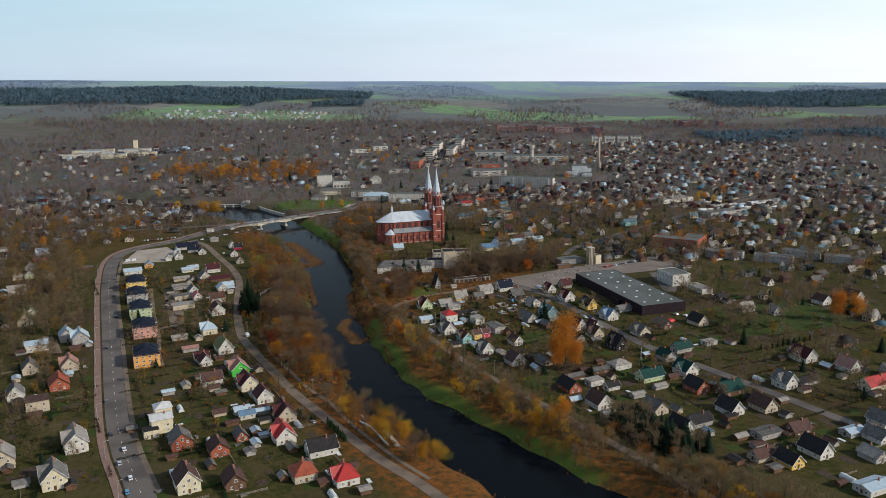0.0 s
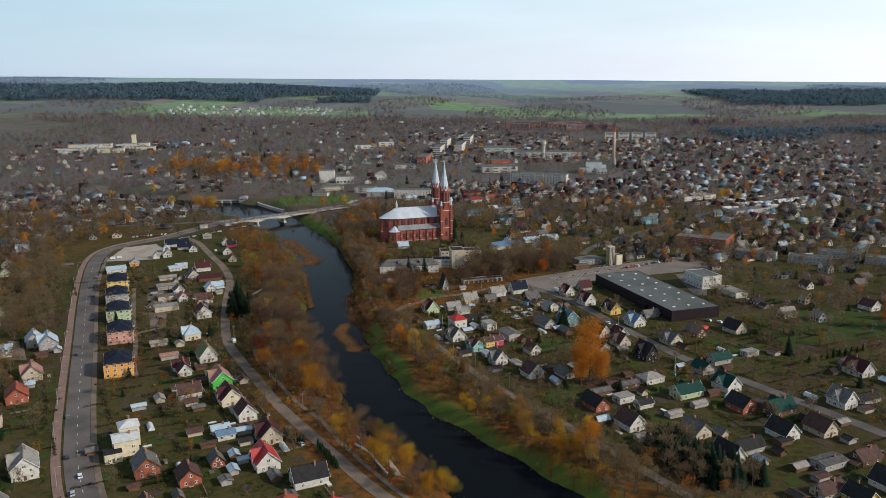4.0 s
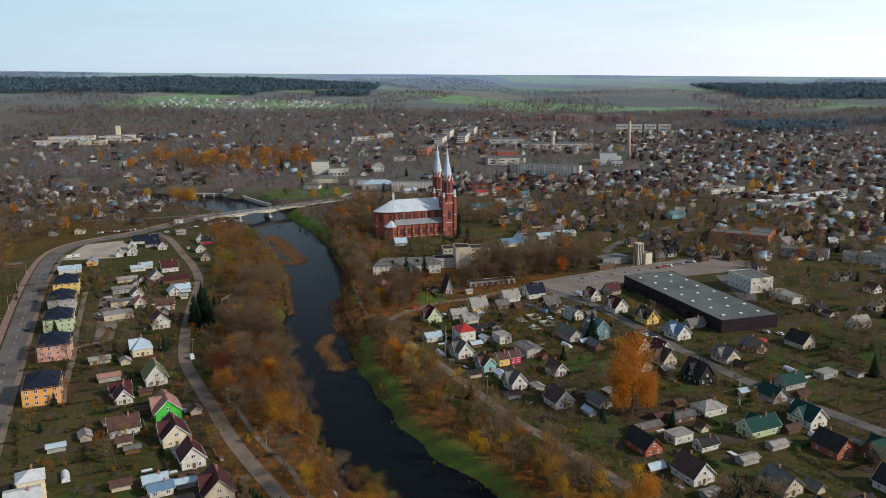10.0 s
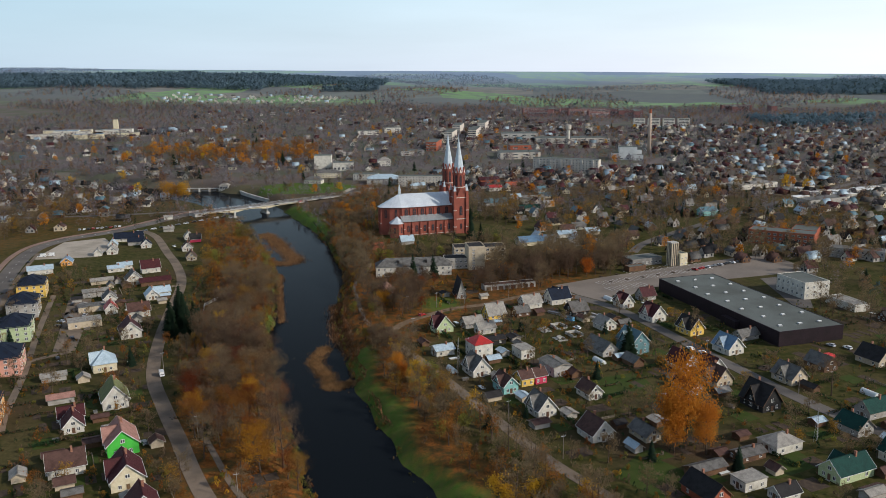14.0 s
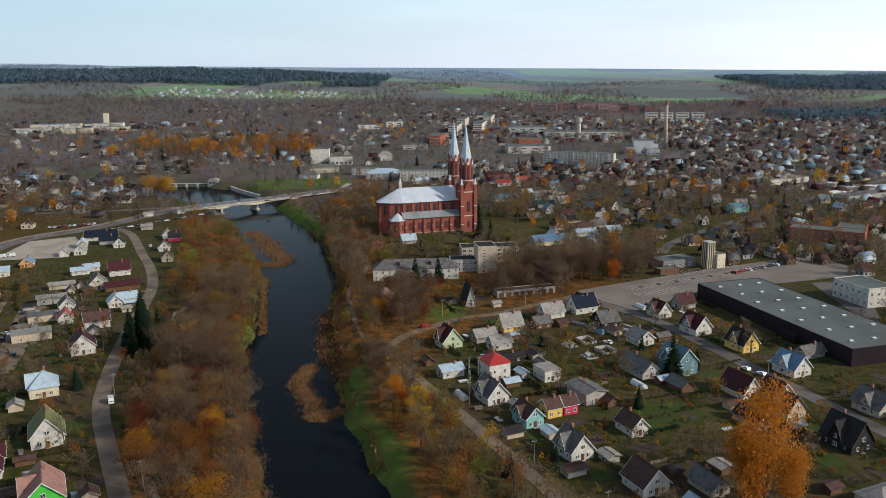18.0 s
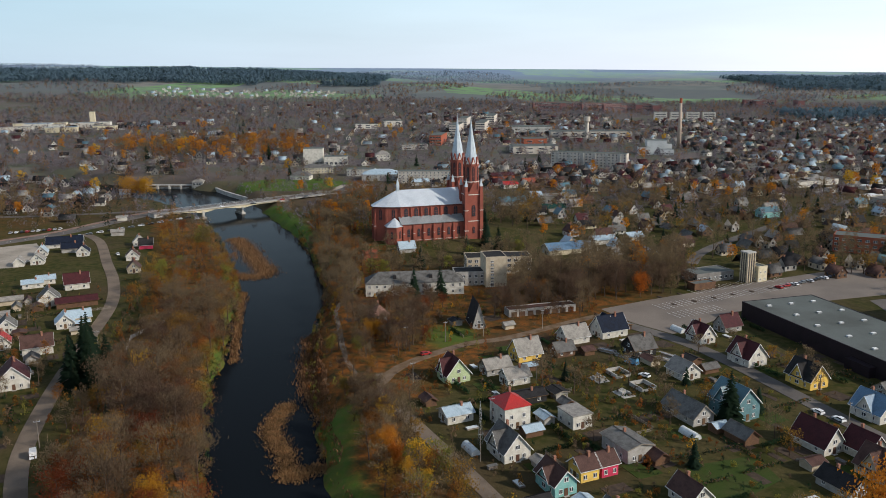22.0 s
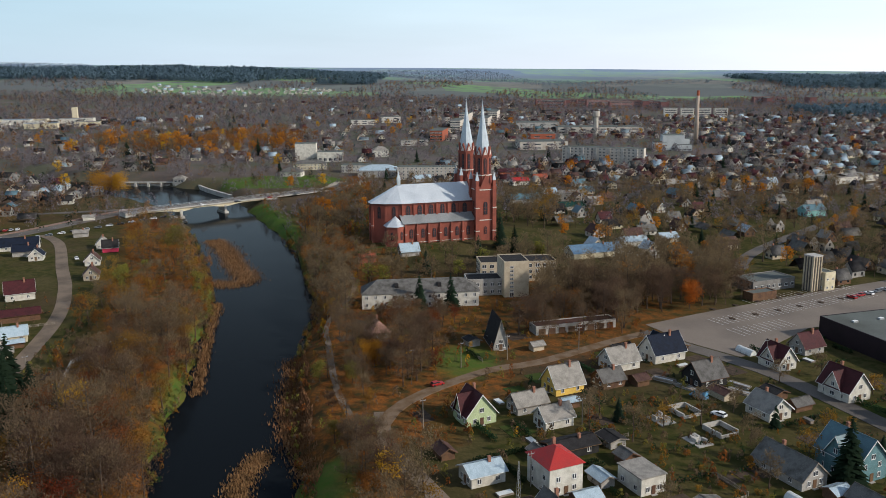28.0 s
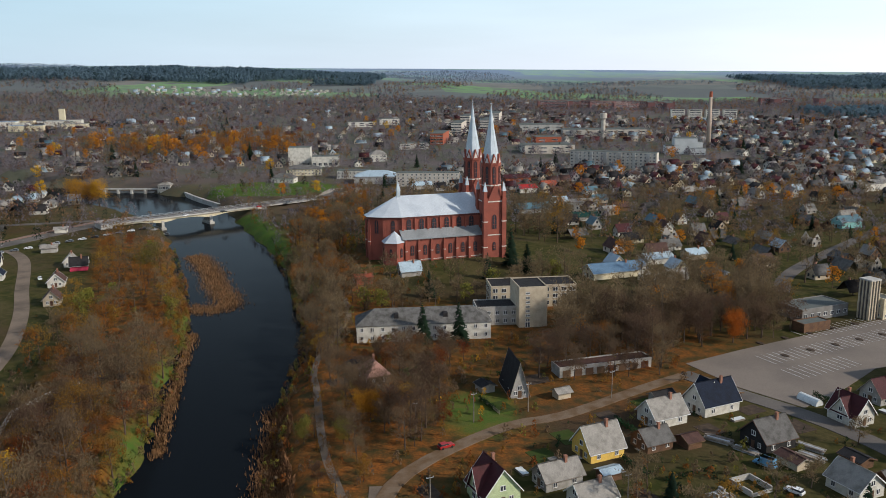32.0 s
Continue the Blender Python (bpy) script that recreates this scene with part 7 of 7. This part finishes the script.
grove(70, ((72, 318), (100, 345), (215, 195), (180, 185)), {"bare": 5, "russet": 3, "ochre": 2, "gold": 0.5}, 0.7)
grove(190, ((20, 440), (200, 400), (120, 640), (10, 620)), {"bush": 6, "fir": 0.3, "bare": 1.5, "ochre": 0.4}, 0.55, 0.5)
grove(250, ((-225, 320), (-50, 390), (-150, 660), (-280, 760)), {"bush": 6, "ochre": 0.8, "bare": 3, "russet": 0.5, "fir": 0.5}, 0.52, 0.5)
grove(150, ((180, 420), (340, 280), (360, 560), (200, 600)), {"bush": 3, "bare": 4, "ochre": 0.4, "fir": 0.3}, 0.66, 0.6)
grove(190, ((-360, 310), (-190, 330), (-300, 720), (-440, 720)), {"bush": 3, "bare": 4, "fir": 0.4, "ochre": 0.5}, 0.7, 0.6)
grove(190, ((190, 600), (430, 560), (430, 900), (220, 820)), {"bush": 1, "bare": 5, "ochre": 0.5, "fir": 0.6, "orange": 0.2}, 0.66, 0.6)
grove(330, ((60, 800), (330, 830), (330, 1080), (40, 1050)), {"bush": 1, "bare": 5, "ochre": 0.7, "orange": 0.4, "fir": 0.7}, 0.66, 0.6)
grove(70, ((120, 755), (330, 740), (340, 840), (150, 850)), {"bare": 6, "ochre": 0.5, "orange": 0.4, "fir": 0.8}, 0.7)
grove(130, ((-440, 1310), (-180, 1300), (-170, 1470), (-430, 1500)), {"orange": 3, "russet": 5, "gold": 0.4, "bare": 3, "fir": 0.5}, 1.15)
grove(120, ((-600, 960), (600, 960), (600, 1750), (-600, 1750)), {"orange": 4, "gold": 2, "fir": 3}, 0.8)
for ox, oy, osize in ((75, 468, 1.75), (70, 465, 1.3), (73, 475, 1.3), (81, 464, 1.25), (286, 550, 1.3), (298, 549, 1.2)):
    fiery = tree(ox, oy, "orange", osize * 0.85)
    fiery.matrix_basis = fiery.matrix_basis @ Matrix.Diagonal((0.95, 0.95, 1.3, 1))
for ox, oy, sort, size in ((-22, 519, "gold", 0.62), (-29, 538, "orange", 0.62), (-27, 534, "orange", 0.55), (-33, 545, "orange", 0.5)):
    slim = tree(ox, oy, sort, size)
    slim.matrix_basis = slim.matrix_basis @ Matrix.Diagonal((0.75, 0.75, 1.25, 1))
for ox, oy, sort, size in ((58, 381, "orange", 0.95), (52, 378, "gold", 0.8), (44, 380, "gold", 0.85), (33, 396, "gold", 0.75), (31, 404, "gold", 0.7), (-23, 557, "bare", 0.95), (148, 514, "bare", 0.85), (211, 538, "bare", 1.1), (216, 541, "bare", 1.0), (300, 572, "fir", 1.0), (304, 566, "fir", 1.1)):
    tree(ox, oy, sort, size)
tree(7, 487, "fir", 0.6)
for ox, oy, size in ((-137, 599, 1.1), (-151, 614, 1.3), (-143, 597, 1.1), (-150, 622, 1.1), (-134, 608, 1.0)):
    tree(ox, oy, "fir", size)
tree(-141, 606, "fir", 1.4)
tree(-145, 612, "fir", 1.5)
tree(-147, 604, "fir", 1.2)
tree(-118, 598, "fir", 0.8)
tree(77, 566, "fir", 1.0)
tree(-27, 717, "fir", 1.0)
tree(-14, 717, "fir", 1.0)
tree(15, 829, "fir", 1.3)
tree(22, 820, "fir", 1.0)
tree(-157, 815, "willow", 1.0)
tree(-268, 1037, "gold", 1.5)
tree(-276, 1042, "gold", 1.4)
tree(-284, 1036, "gold", 1.3)
tree(-193, 890, "russet", 0.8)
tree(-200, 896, "ochre", 0.75)
tree(-139, 616, "fir", 1.2)
tree(-147, 620, "fir", 1.3)
tree(-126, 604, "fir", 0.9)
for k in range(9):
    tree(-82 + 1.6 * k, 409 - 1.4 * k, "thuja", 1.0)
    tree(-62 + 1.3 * k, 394 - 2.4 * k, "thuja", 1.0)
for k in range(8):
    tree(-36 + 5 * k, 424 - 9 * k, "willow", 0.45)
for k in range(10):
    tree(206 + 4.5 * k, 492 + 2 * k, "thuja", 1.1)


# ---- far town and woods ----
def canopy(name, patches, colours, label, seed, clump=None, scale=0.004, tufts=34, fleck=0.3, band=None):
    """Far trees and bushes that nobody could count: small tufts of leaves above the ground."""
    rng = np.random.default_rng(seed)
    xs, ys, hs = [], [], []
    for (x0, x1, y0, y1, n, lo, hi) in patches:
        x, y, h = rng.uniform(x0, x1, n), rng.uniform(y0, y1, n), rng.uniform(lo, hi, n)
        gap = river_gap(x, y)
        ok = gap > 4 if band is None else (gap > band[0]) & (gap < band[1])
        if clump is not None:
            ok &= np.array([noise.noise((a * scale, b * scale * 0.7, seed * 3.7)) > clump for a, b in zip(x, y)])
        if len(FARH):
            ok &= np.array([np.hypot(FARH[:, 0] - a, FARH[:, 1] - b).min() > 7 for a, b in zip(x, y)])
        box = ok & (band is None) & (x > -330) & (x < 260) & (y > 250) & (y < 900)
        for k in np.nonzero(box)[0]:
            ok[k] = clear(x[k], y[k], 1.0)
        xs.append(x[ok]), ys.append(y[ok]), hs.append(h[ok])
    x, y, h = (np.concatenate(q) for q in (xs, ys, hs))
    n = len(x)
    z = ground_z(x, y)
    share = np.array([c[1] for c in colours], float)
    slot = rng.choice(len(colours), n, p=share / share.sum())
    r = h * rng.uniform(0.28, 0.42, n)
    a, u, v = rng.uniform(0, 6.283, (n, tufts)), rng.random((n, tufts)) ** 0.5, rng.random((n, tufts))
    q = r[:, None] * u * (1.15 - v * 0.75)
    ox, oy, oz = x[:, None] + np.cos(a) * q, y[:, None] + np.sin(a) * q, z[:, None] + h[:, None] * (0.12 + 0.82 * v)
    e, t = r[:, None] * rng.uniform(fleck * 0.7, fleck * 1.4, (n, tufts)), rng.uniform(0, 6.283, (n, tufts))
    tri = np.stack([np.stack([ox + e * np.cos(t), oy + e * np.sin(t), oz - e * 0.5], -1), np.stack([ox - e * np.sin(t), oy + e * np.cos(t), oz + e * 0.2], -1),
                    np.stack([ox - e * np.cos(t) * 0.6, oy - e * np.sin(t), oz + e * 0.9], -1)], 2).reshape(-1, 3)
    me = bpy.data.meshes.new(name)
    m = n * tufts
    me.vertices.add(3 * m)
    me.vertices.foreach_set("co", tri.ravel())
    me.loops.add(3 * m)
    me.loops.foreach_set("vertex_index", np.arange(3 * m, dtype=np.int32))
    me.polygons.add(m)
    me.polygons.foreach_set("loop_start", np.arange(0, 3 * m, 3, dtype=np.int32))
    me.polygons.foreach_set("loop_total", np.full(m, 3, np.int32))
    for c in colours:
        me.materials.append(LEAF[c[0]])
    me.polygons.foreach_set("material_index", np.repeat(slot, tufts).astype(np.int32))
    me.update(calc_edges=True)
    return tagged(new(name, me), label, "trees", kind="stuff")


hrng = random.Random(5)
FARH = np.zeros((0, 2))
FAR_MESH = []
for k in range(10):
    w, l, e, r = hrng.uniform(5.8, 8.0), hrng.uniform(7.5, 11.5), hrng.uniform(2.6, 3.6), hrng.uniform(2.4, 4.0)
    FAR_MESH.append((w, l, e, r))
WALLS = ["white", "grey", "beige", "grey", "beige", "wood", "wood", "grey", "white", "cream", "grey", "wood"]
ROOFS = ["grey", "grey", "grey", "pale", "dark", "brown", "maroon", "lightblue", "brown", "dark", "grey", "pale", "teal", "grey", "dark", "brown", "pale", "grey", "maroon", "lightblue", "dark"]
FCACHE = {}


HAMLET = []


def far_house(x, y, turn, own):
    w, l, e, r = FAR_MESH[hrng.randrange(10)]
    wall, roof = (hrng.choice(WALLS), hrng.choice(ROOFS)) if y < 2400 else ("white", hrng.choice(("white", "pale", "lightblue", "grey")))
    key = (w, wall)
    if key not in FCACHE:
        s = gable_walls(w, l, e, r)
        for sx in (-1, 1):          # dark openings set a little proud of the wall
            for sy in (-0.27, 0.27):
                s.box(sx * w / 2, sy * l, 1.0, 0.16, 1.2, 1.4, 1)
                s.box(sy * w, sx * l / 2, 1.0, 1.2, 0.16, 1.4, 1)
        s.box(0, -l / 2, e + 0.3, 1.2, 0.16, 1.4, 1)
        FCACHE[key] = s.mesh("house", WALL[wall], GLASS)
    if (w, roof) not in FCACHE:
        s = Shape()
        a, o = w / 2, 0.5
        k = (a + o) / a
        for sd in (-1, 1):
            top = [(0, -l / 2 - o, e + r + 0.1), (sd * a * k, -l / 2 - o, e + r - r * k + 0.1), (sd * a * k, l / 2 + o, e + r - r * k + 0.1), (0, l / 2 + o, e + r + 0.1)]
            s.solid([(p[0], p[1], p[2] - 0.16) for p in top], top)
        s.box(0.5, l * 0.2, e + r - 0.8, 0.7, 0.7, 1.8, 1)
        FCACHE[(w, roof)] = s.mesh("roof", ROOF[roof], CHIMNEY)
    at = pose(x, y, gz(x, y), 0, 0, turn)
    if not own:
        HAMLET.append((FCACHE[key], at)), HAMLET.append((FCACHE[(w, roof)], at))
        return
    ob = new("house", FCACHE[key])
    ob.matrix_basis = at
    tagged(ob, f"{wall} town house with pitched {roof} roof", "house", "houses of the far town")
    part("roof", FCACHE[(w, roof)], ob)


def quarter(n, x0, x1, y0, y1, turn, gap=17, own=False):
    """Far houses in loose rows, between two bounds."""
    global FARH
    made = 0
    for _ in range(n * 10):
        if made >= n:
            break
        x, y = hrng.uniform(x0, x1), hrng.uniform(y0, y1)
        if len(FARH) and (np.hypot(FARH[:, 0] - x, FARH[:, 1] - y) < gap).any():
            continue
        if river_gap(np.array(x), np.array(y)) < 14 or not clear(x, y, 7):
            continue
        FARH = np.vstack([FARH, [(x, y)]])
        far_house(x, y, turn + hrng.choice((0, 90)) + hrng.uniform(-5, 5), own)
        made += 1


def joined(name, pieces, label, category):
    """Many meshes at their poses, as one mesh."""
    mats, vs, loops, sizes, slots, base = [], [], [], [], [], 0
    cache = {}
    for me, m in pieces:
        if me.name not in cache:
            v = np.empty(len(me.vertices) * 3)
            me.vertices.foreach_get("co", v)
            li = np.empty(len(me.loops), np.int32)
            me.loops.foreach_get("vertex_index", li)
            sz, ms = np.empty(len(me.polygons), np.int32), np.empty(len(me.polygons), np.int32)
            me.polygons.foreach_get("loop_total", sz)
            me.polygons.foreach_get("material_index", ms)
            for q in me.materials:
                if q not in mats:
                    mats.append(q)
            table = np.array([mats.index(q) for q in me.materials], np.int32)
            cache[me.name] = (v.reshape(-1, 3), li, sz, table[ms])
        v, li, sz, ms = cache[me.name]
        a = np.array(m)
        vs.append(v @ a[:3, :3].T + a[:3, 3])
        loops.append(li + base)
        sizes.append(sz)
        slots.append(ms)
        base += len(v)
    vs, loops, sizes, slots = (np.concatenate(q) for q in (vs, loops, sizes, slots))
    me = bpy.data.meshes.new(name)
    me.vertices.add(len(vs))
    me.vertices.foreach_set("co", vs.ravel())
    me.loops.add(len(loops))
    me.loops.foreach_set("vertex_index", loops.astype(np.int32))
    me.polygons.add(len(sizes))
    me.polygons.foreach_set("loop_start", np.concatenate([[0], np.cumsum(sizes)[:-1]]).astype(np.int32))
    me.polygons.foreach_set("loop_total", sizes)
    for q in mats:
        me.materials.append(q)
    me.polygons.foreach_set("material_index", slots)
    me.update(calc_edges=True)
    return tagged(new(name, me), label, category, kind="stuff")


quarter(60, 230, 420, 560, 900, 20, own=True)
quarter(75, 60, 330, 800, 1080, 18, own=True)
quarter(26, 140, 340, 745, 870, 20, 14)
quarter(300, 330, 640, 800, 1300, 30, 12)
quarter(190, -20, 330, 1080, 1240, 15, 12)
quarter(360, 300, 760, 1250, 1800, 25, 13)
quarter(220, -60, 300, 1450, 1950, 10, 14)
quarter(150, -600, -290, 930, 1250, 10, 13)
quarter(150, -420, -80, 1250, 1650, 10, 15)
quarter(40, -620, -330, 640, 960, 15)
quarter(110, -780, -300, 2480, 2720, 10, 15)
quarter(140, -560, 200, 1750, 2300, 10, 18)
quarter(110, 420, 760, 560, 820, 20, 14)
quarter(35, 250, 420, 330, 560, 24)
quarter(110, -800, -420, 1350, 1800, 20, 18)
quarter(220, 640, 1150, 800, 1700, 30, 15)
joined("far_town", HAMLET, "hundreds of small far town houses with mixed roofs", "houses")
# far crowns carry painted haze in their leaf colours, bluer with distance
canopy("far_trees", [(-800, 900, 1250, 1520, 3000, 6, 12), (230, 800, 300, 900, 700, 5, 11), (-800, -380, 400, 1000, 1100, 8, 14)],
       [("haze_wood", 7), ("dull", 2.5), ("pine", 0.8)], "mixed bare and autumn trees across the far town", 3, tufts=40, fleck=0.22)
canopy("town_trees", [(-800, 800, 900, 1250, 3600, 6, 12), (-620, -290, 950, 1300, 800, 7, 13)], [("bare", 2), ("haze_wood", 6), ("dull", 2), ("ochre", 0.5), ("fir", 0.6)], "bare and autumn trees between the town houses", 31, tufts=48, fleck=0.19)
canopy("outer_trees", [(-1100, 1400, 1500, 2450, 16000, 7, 12)], [("haze_wood", 7), ("dull", 2.4), ("pine", 0.8)], "haze-paled brown woods and gardens beyond the town", 8, -0.25, tufts=17, fleck=0.34)
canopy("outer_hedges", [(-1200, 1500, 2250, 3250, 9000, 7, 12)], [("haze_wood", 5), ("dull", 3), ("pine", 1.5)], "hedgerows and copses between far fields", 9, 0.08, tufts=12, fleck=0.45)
canopy("pine_forest", [(-1900, -900, 2820, 3650, 5200, 14, 20), (-1000, -200, 2900, 3650, 4200, 14, 20), (1050, 2000, 2850, 3500, 3600, 14, 20), (640, 1100, 1750, 1950, 800, 11, 16)], [("pine", 1.5), ("haze_blue_pine", 6)], "pine forest on the far ridge in hazed blue-green", 5, -0.3, tufts=14, fleck=0.55)
canopy("distant_trees", [(-2500, 2700, 3100, 4500, 22000, 5, 9)], [("haze_blue_pine", 3), ("haze_blue_wood", 5), ("dull", 0.3)], "haze-tinted blue-grey woods on the distant hills", 6, 0.12, 0.0016, tufts=9, fleck=0.5)
joined("woodland", [(q, m) for t, c, m in WOOD for q in (t, c)], "mixed autumn trees and bushes among the gardens and woods", "trees")

# ---- walls, yards and clutter along the banks ----
def low_wall(name, pts, high, thick, material, label, category="wall", panel="panel"):
    root = thing(name, pts[0][0], pts[0][1], 0, label, category)
    home = root.matrix_basis.inverted()
    for a, b in zip(pts, pts[1:]):
        s = Shape()
        d = Vector((b[0] - a[0], b[1] - a[1]))
        n = Vector((-d.y, d.x)).normalized() * thick / 2
        za, zb = gz(*a), gz(*b)
        ring = [(a[0] - n.x, a[1] - n.y, za), (b[0] - n.x, b[1] - n.y, zb), (b[0] + n.x, b[1] + n.y, zb), (a[0] + n.x, a[1] + n.y, za)]
        s.solid([(x, y, z - 0.6) for x, y, z in ring], [(x, y, z + high) for x, y, z in ring])
        part(panel, s.mesh(panel, material), root, home)
    return root


low_wall("concrete_fence", smooth_line([(-127.6, 599), (-137.4, 628), (-144.7, 656)], 3), 1.7, 0.2, CONCRETE, "weathered pale concrete fence in the river wood", "fence")
low_wall("concrete_fence", smooth_line([(-144.7, 656.2), (-139.3, 673.4), (-132.6, 687.6)], 3), 1.7, 0.2, CONCRETE, "weathered pale concrete fence in the river wood", "fence")
low_wall("retaining_wall", smooth_line([(-45.8, 396.8), (-38.3, 387.4), (-34.7, 378.6), (-29.7, 367.5)], 3), 1.1, 0.35, FRAME, "white painted retaining wall above the river")
slab("sand_scar", [(-46, 407), (-30, 397), (-22, 365), (-29, 369), (-40, 389)], SQUARE, "bare pale sand on the river bank", "ground", 0.1, 1.5)
slab("terrace_slab", [(-33.4, 388.5), (-30.5, 387.1), (-23.7, 366.5), (-26.4, 366.7)], SQUARE, "pale gravel terrace beside the river wall", "terrace", 0.5, 1.5)
slab("gravel_yard", [(-229, 672), (-217, 676), (-204, 642), (-190, 592), (-187, 582), (-197, 580), (-203, 598), (-216, 636)], DIRT, "brown gravel yard behind the apartment houses", "yard", 0.1)
slab("gravel_yard", [(-279.5, 556.6), (-270.1, 556.1), (-250.5, 520.0), (-261.0, 520.6)], DIRT, "sandy yard of a house by the main road", "yard", 0.1)
strip("path_yard", [(-188, 580), (-196, 574), (-203, 566)], 3.0, DIRT, "gravel way between yard and path", 0.17, category="path")
for cx, cy, ct, cc in ((-214, 628, 70, "silver"), (-212, 620, 70, "black"), (-222, 662, 10, "black"), (-190, 570, 30, "black"), (-158, 512, 60, "black"), (-70, 398, 30, "silver"), (-272, 540, 30, "grey"),
                       (60, 606, 40, "white"), (182, 570, 24, "white"), (176, 574, 24, "silver"), (188, 566, 24, "grey")):
    car(cx, cy, ct, cc)
s = Shape()
tarp = [(-3.4, -2.6), (3.2, -2.2), (3.5, 2.4), (-3.0, 2.7)]
s.solid([(x, y, 0) for x, y in tarp], [(x * 0.8, y * 0.75, 1.3 + 0.3 * math.sin(3 * x)) for x, y in tarp])
ob = new("tarpaulin", s.mesh("tarpaulin", mat("red_tarpaulin", (0.62, 0.02, 0.02), 0.5, (0.5, 0.02, 0.02))))
ob.matrix_basis = pose(168, 560, gz(168, 560), 0, 0, 24)
tagged(ob, "bright red tarpaulin over a heap beside sheds", "tarpaulin")


def lattice_mast(x, y, high):
    root = thing("lattice_mast", x, y, 20, "slim grey steel lattice mast in a garden", "mast")
    for k in range(3):
        a = 2.094 * k
        s = Shape()
        s.tube((0.9 * math.cos(a), 0.9 * math.sin(a), -0.4), (0.12 * math.cos(a), 0.12 * math.sin(a), high), 0.05, 0.03, 5)
        part("leg", s.mesh("leg", STEEL), root)
        b = a + 2.094
        for j in range(int(high / 1.2)):
            z0, z1 = 1.2 * j, 1.2 * j + 1.2
            r0, r1 = 0.9 - 0.78 * z0 / high, 0.9 - 0.78 * z1 / high
            s = Shape()
            s.tube((r0 * math.cos(a), r0 * math.sin(a), z0), (r1 * math.cos(b), r1 * math.sin(b), z1), 0.025, 0.025, 4)
            part("brace", s.mesh("brace", STEEL), root)


lattice_mast(122.7, 472, 13)
lattice_mast(-2.5, 552, 14)


def woodpile(x, y, turn):
    root = thing("woodpile", x, y, turn, "stacked split firewood under a grey sheet", "woodpile", "garden woodpiles")
    s = Shape()
    for k in range(24):
        z, px = 0.16 + 0.3 * (k // 8), -1.3 + 0.36 * (k % 8)
        s.tube((px, -0.6, z), (px, 0.6, z), 0.15, 0.15, 6, 0, True)
    part("logs", s.mesh("logs", TIMBER), root)
    s = Shape()
    s.box(0, 0, 1.08, 3.2, 1.5, 0.06)
    part("sheet", s.mesh("sheet", ROOF["grey"]), root)


def cold_house(x, y, turn):
    root = thing("cold_house", x, y, turn, "low timber-sided garden greenhouse with pale glazing", "greenhouse", "low garden greenhouses")
    for sx, sy, w, l in ((0, -0.9, 4, 0.08), (0, 0.9, 4, 0.08), (-1.96, 0, 0.08, 1.72), (1.96, 0, 0.08, 1.72)):
        s = Shape()
        s.box(sx, sy, -0.2, w, l, 0.7)
        part("board", s.mesh("board", TIMBER), root)
    s = Shape()
    s.box(0, 0, 0.51, 3.9, 1.8, 0.04)
    part("glazing", s.mesh("glazing", POLY), root)


crng = random.Random(404)
tally = [0, 0, 0, 0]
for o in NEAR:
    bx, by = o.matrix_basis.translation.x, o.matrix_basis.translation.y
    rot = 24 if bx > -60 else 26
    for k in range(4):
        a, rr = crng.uniform(0, 6.283), crng.uniform(8.5, 13)
        x, y = bx + rr * math.cos(a), by + rr * math.sin(a)
        if not open_ground(x, y, 7.4, 5.5) or tally[k] > (34, 30, 60, 40)[k]:
            continue
        tally[k] += 1
        spots.append((x, y))
        if k == 0:
            woodpile(x, y, rot + crng.choice((0, 90)))
        elif k == 1:
            cold_house(x, y, rot + crng.choice((0, 90)))
        elif k == 2:
            hedge(x, y, rot + crng.choice((0, 90)), crng.uniform(10, 18))
        else:
            shed_at(x, y, rot + crng.choice((0, 90)))
canopy("garden_shrubs", [(-270, -60, 330, 760, 2400, 0.7, 2.3), (0, 240, 400, 650, 2300, 0.7, 2.3), (-330, -180, 300, 720, 900, 0.8, 2.6)],
       [("ochre", 0.8), ("willow", 1.5), ("thuja", 4), ("fir", 1.5), ("bare", 6), ("russet", 0.4)], "low garden shrubs and withered perennials", 21, tufts=22, fleck=0.42)
canopy("bank_shrubs", [(-160, -60, 440, 900, 1900, 1.5, 4.5), (-60, 60, 360, 720, 1500, 1.5, 4.0), (-110, -20, 690, 1000, 700, 1.5, 4.0)],
       [("ochre", 3), ("willow", 2), ("bare", 5), ("russet", 3), ("gold", 0.4)], "tangled autumn shrubs along the river bank", 22, tufts=40, fleck=0.3)
for c in ([(54.8, 511.0), (78.3, 528.0), (76.9, 543.0), (54.6, 536.3)],
          [(57.6, 433.7), (72.3, 448.9), (58.9, 466.8), (45.6, 448.9)],
          [(98.7, 445.7), (116.7, 454.4), (113.0, 466.9), (92.3, 448.2)],
          [(177.1, 505.0), (193.3, 521.3), (183.4, 532.6), (155.2, 505.8)]):
    slab("lawn", c, LAWN, "broad short green garden lawn", "lawn", 0.05, 0.6)
canopy("waterside_shrubs", [(-175, -50, 430, 900, 14000, 1.2, 3.6), (-60, 130, 250, 640, 4500, 1.0, 2.4)],
       [("willow", 4), ("ochre", 3), ("bare", 3), ("russet", 1.5), ("thuja", 1)], "overhanging shrubs at the water's edge", 25, tufts=40, fleck=0.28, band=(0.2, 4.5))
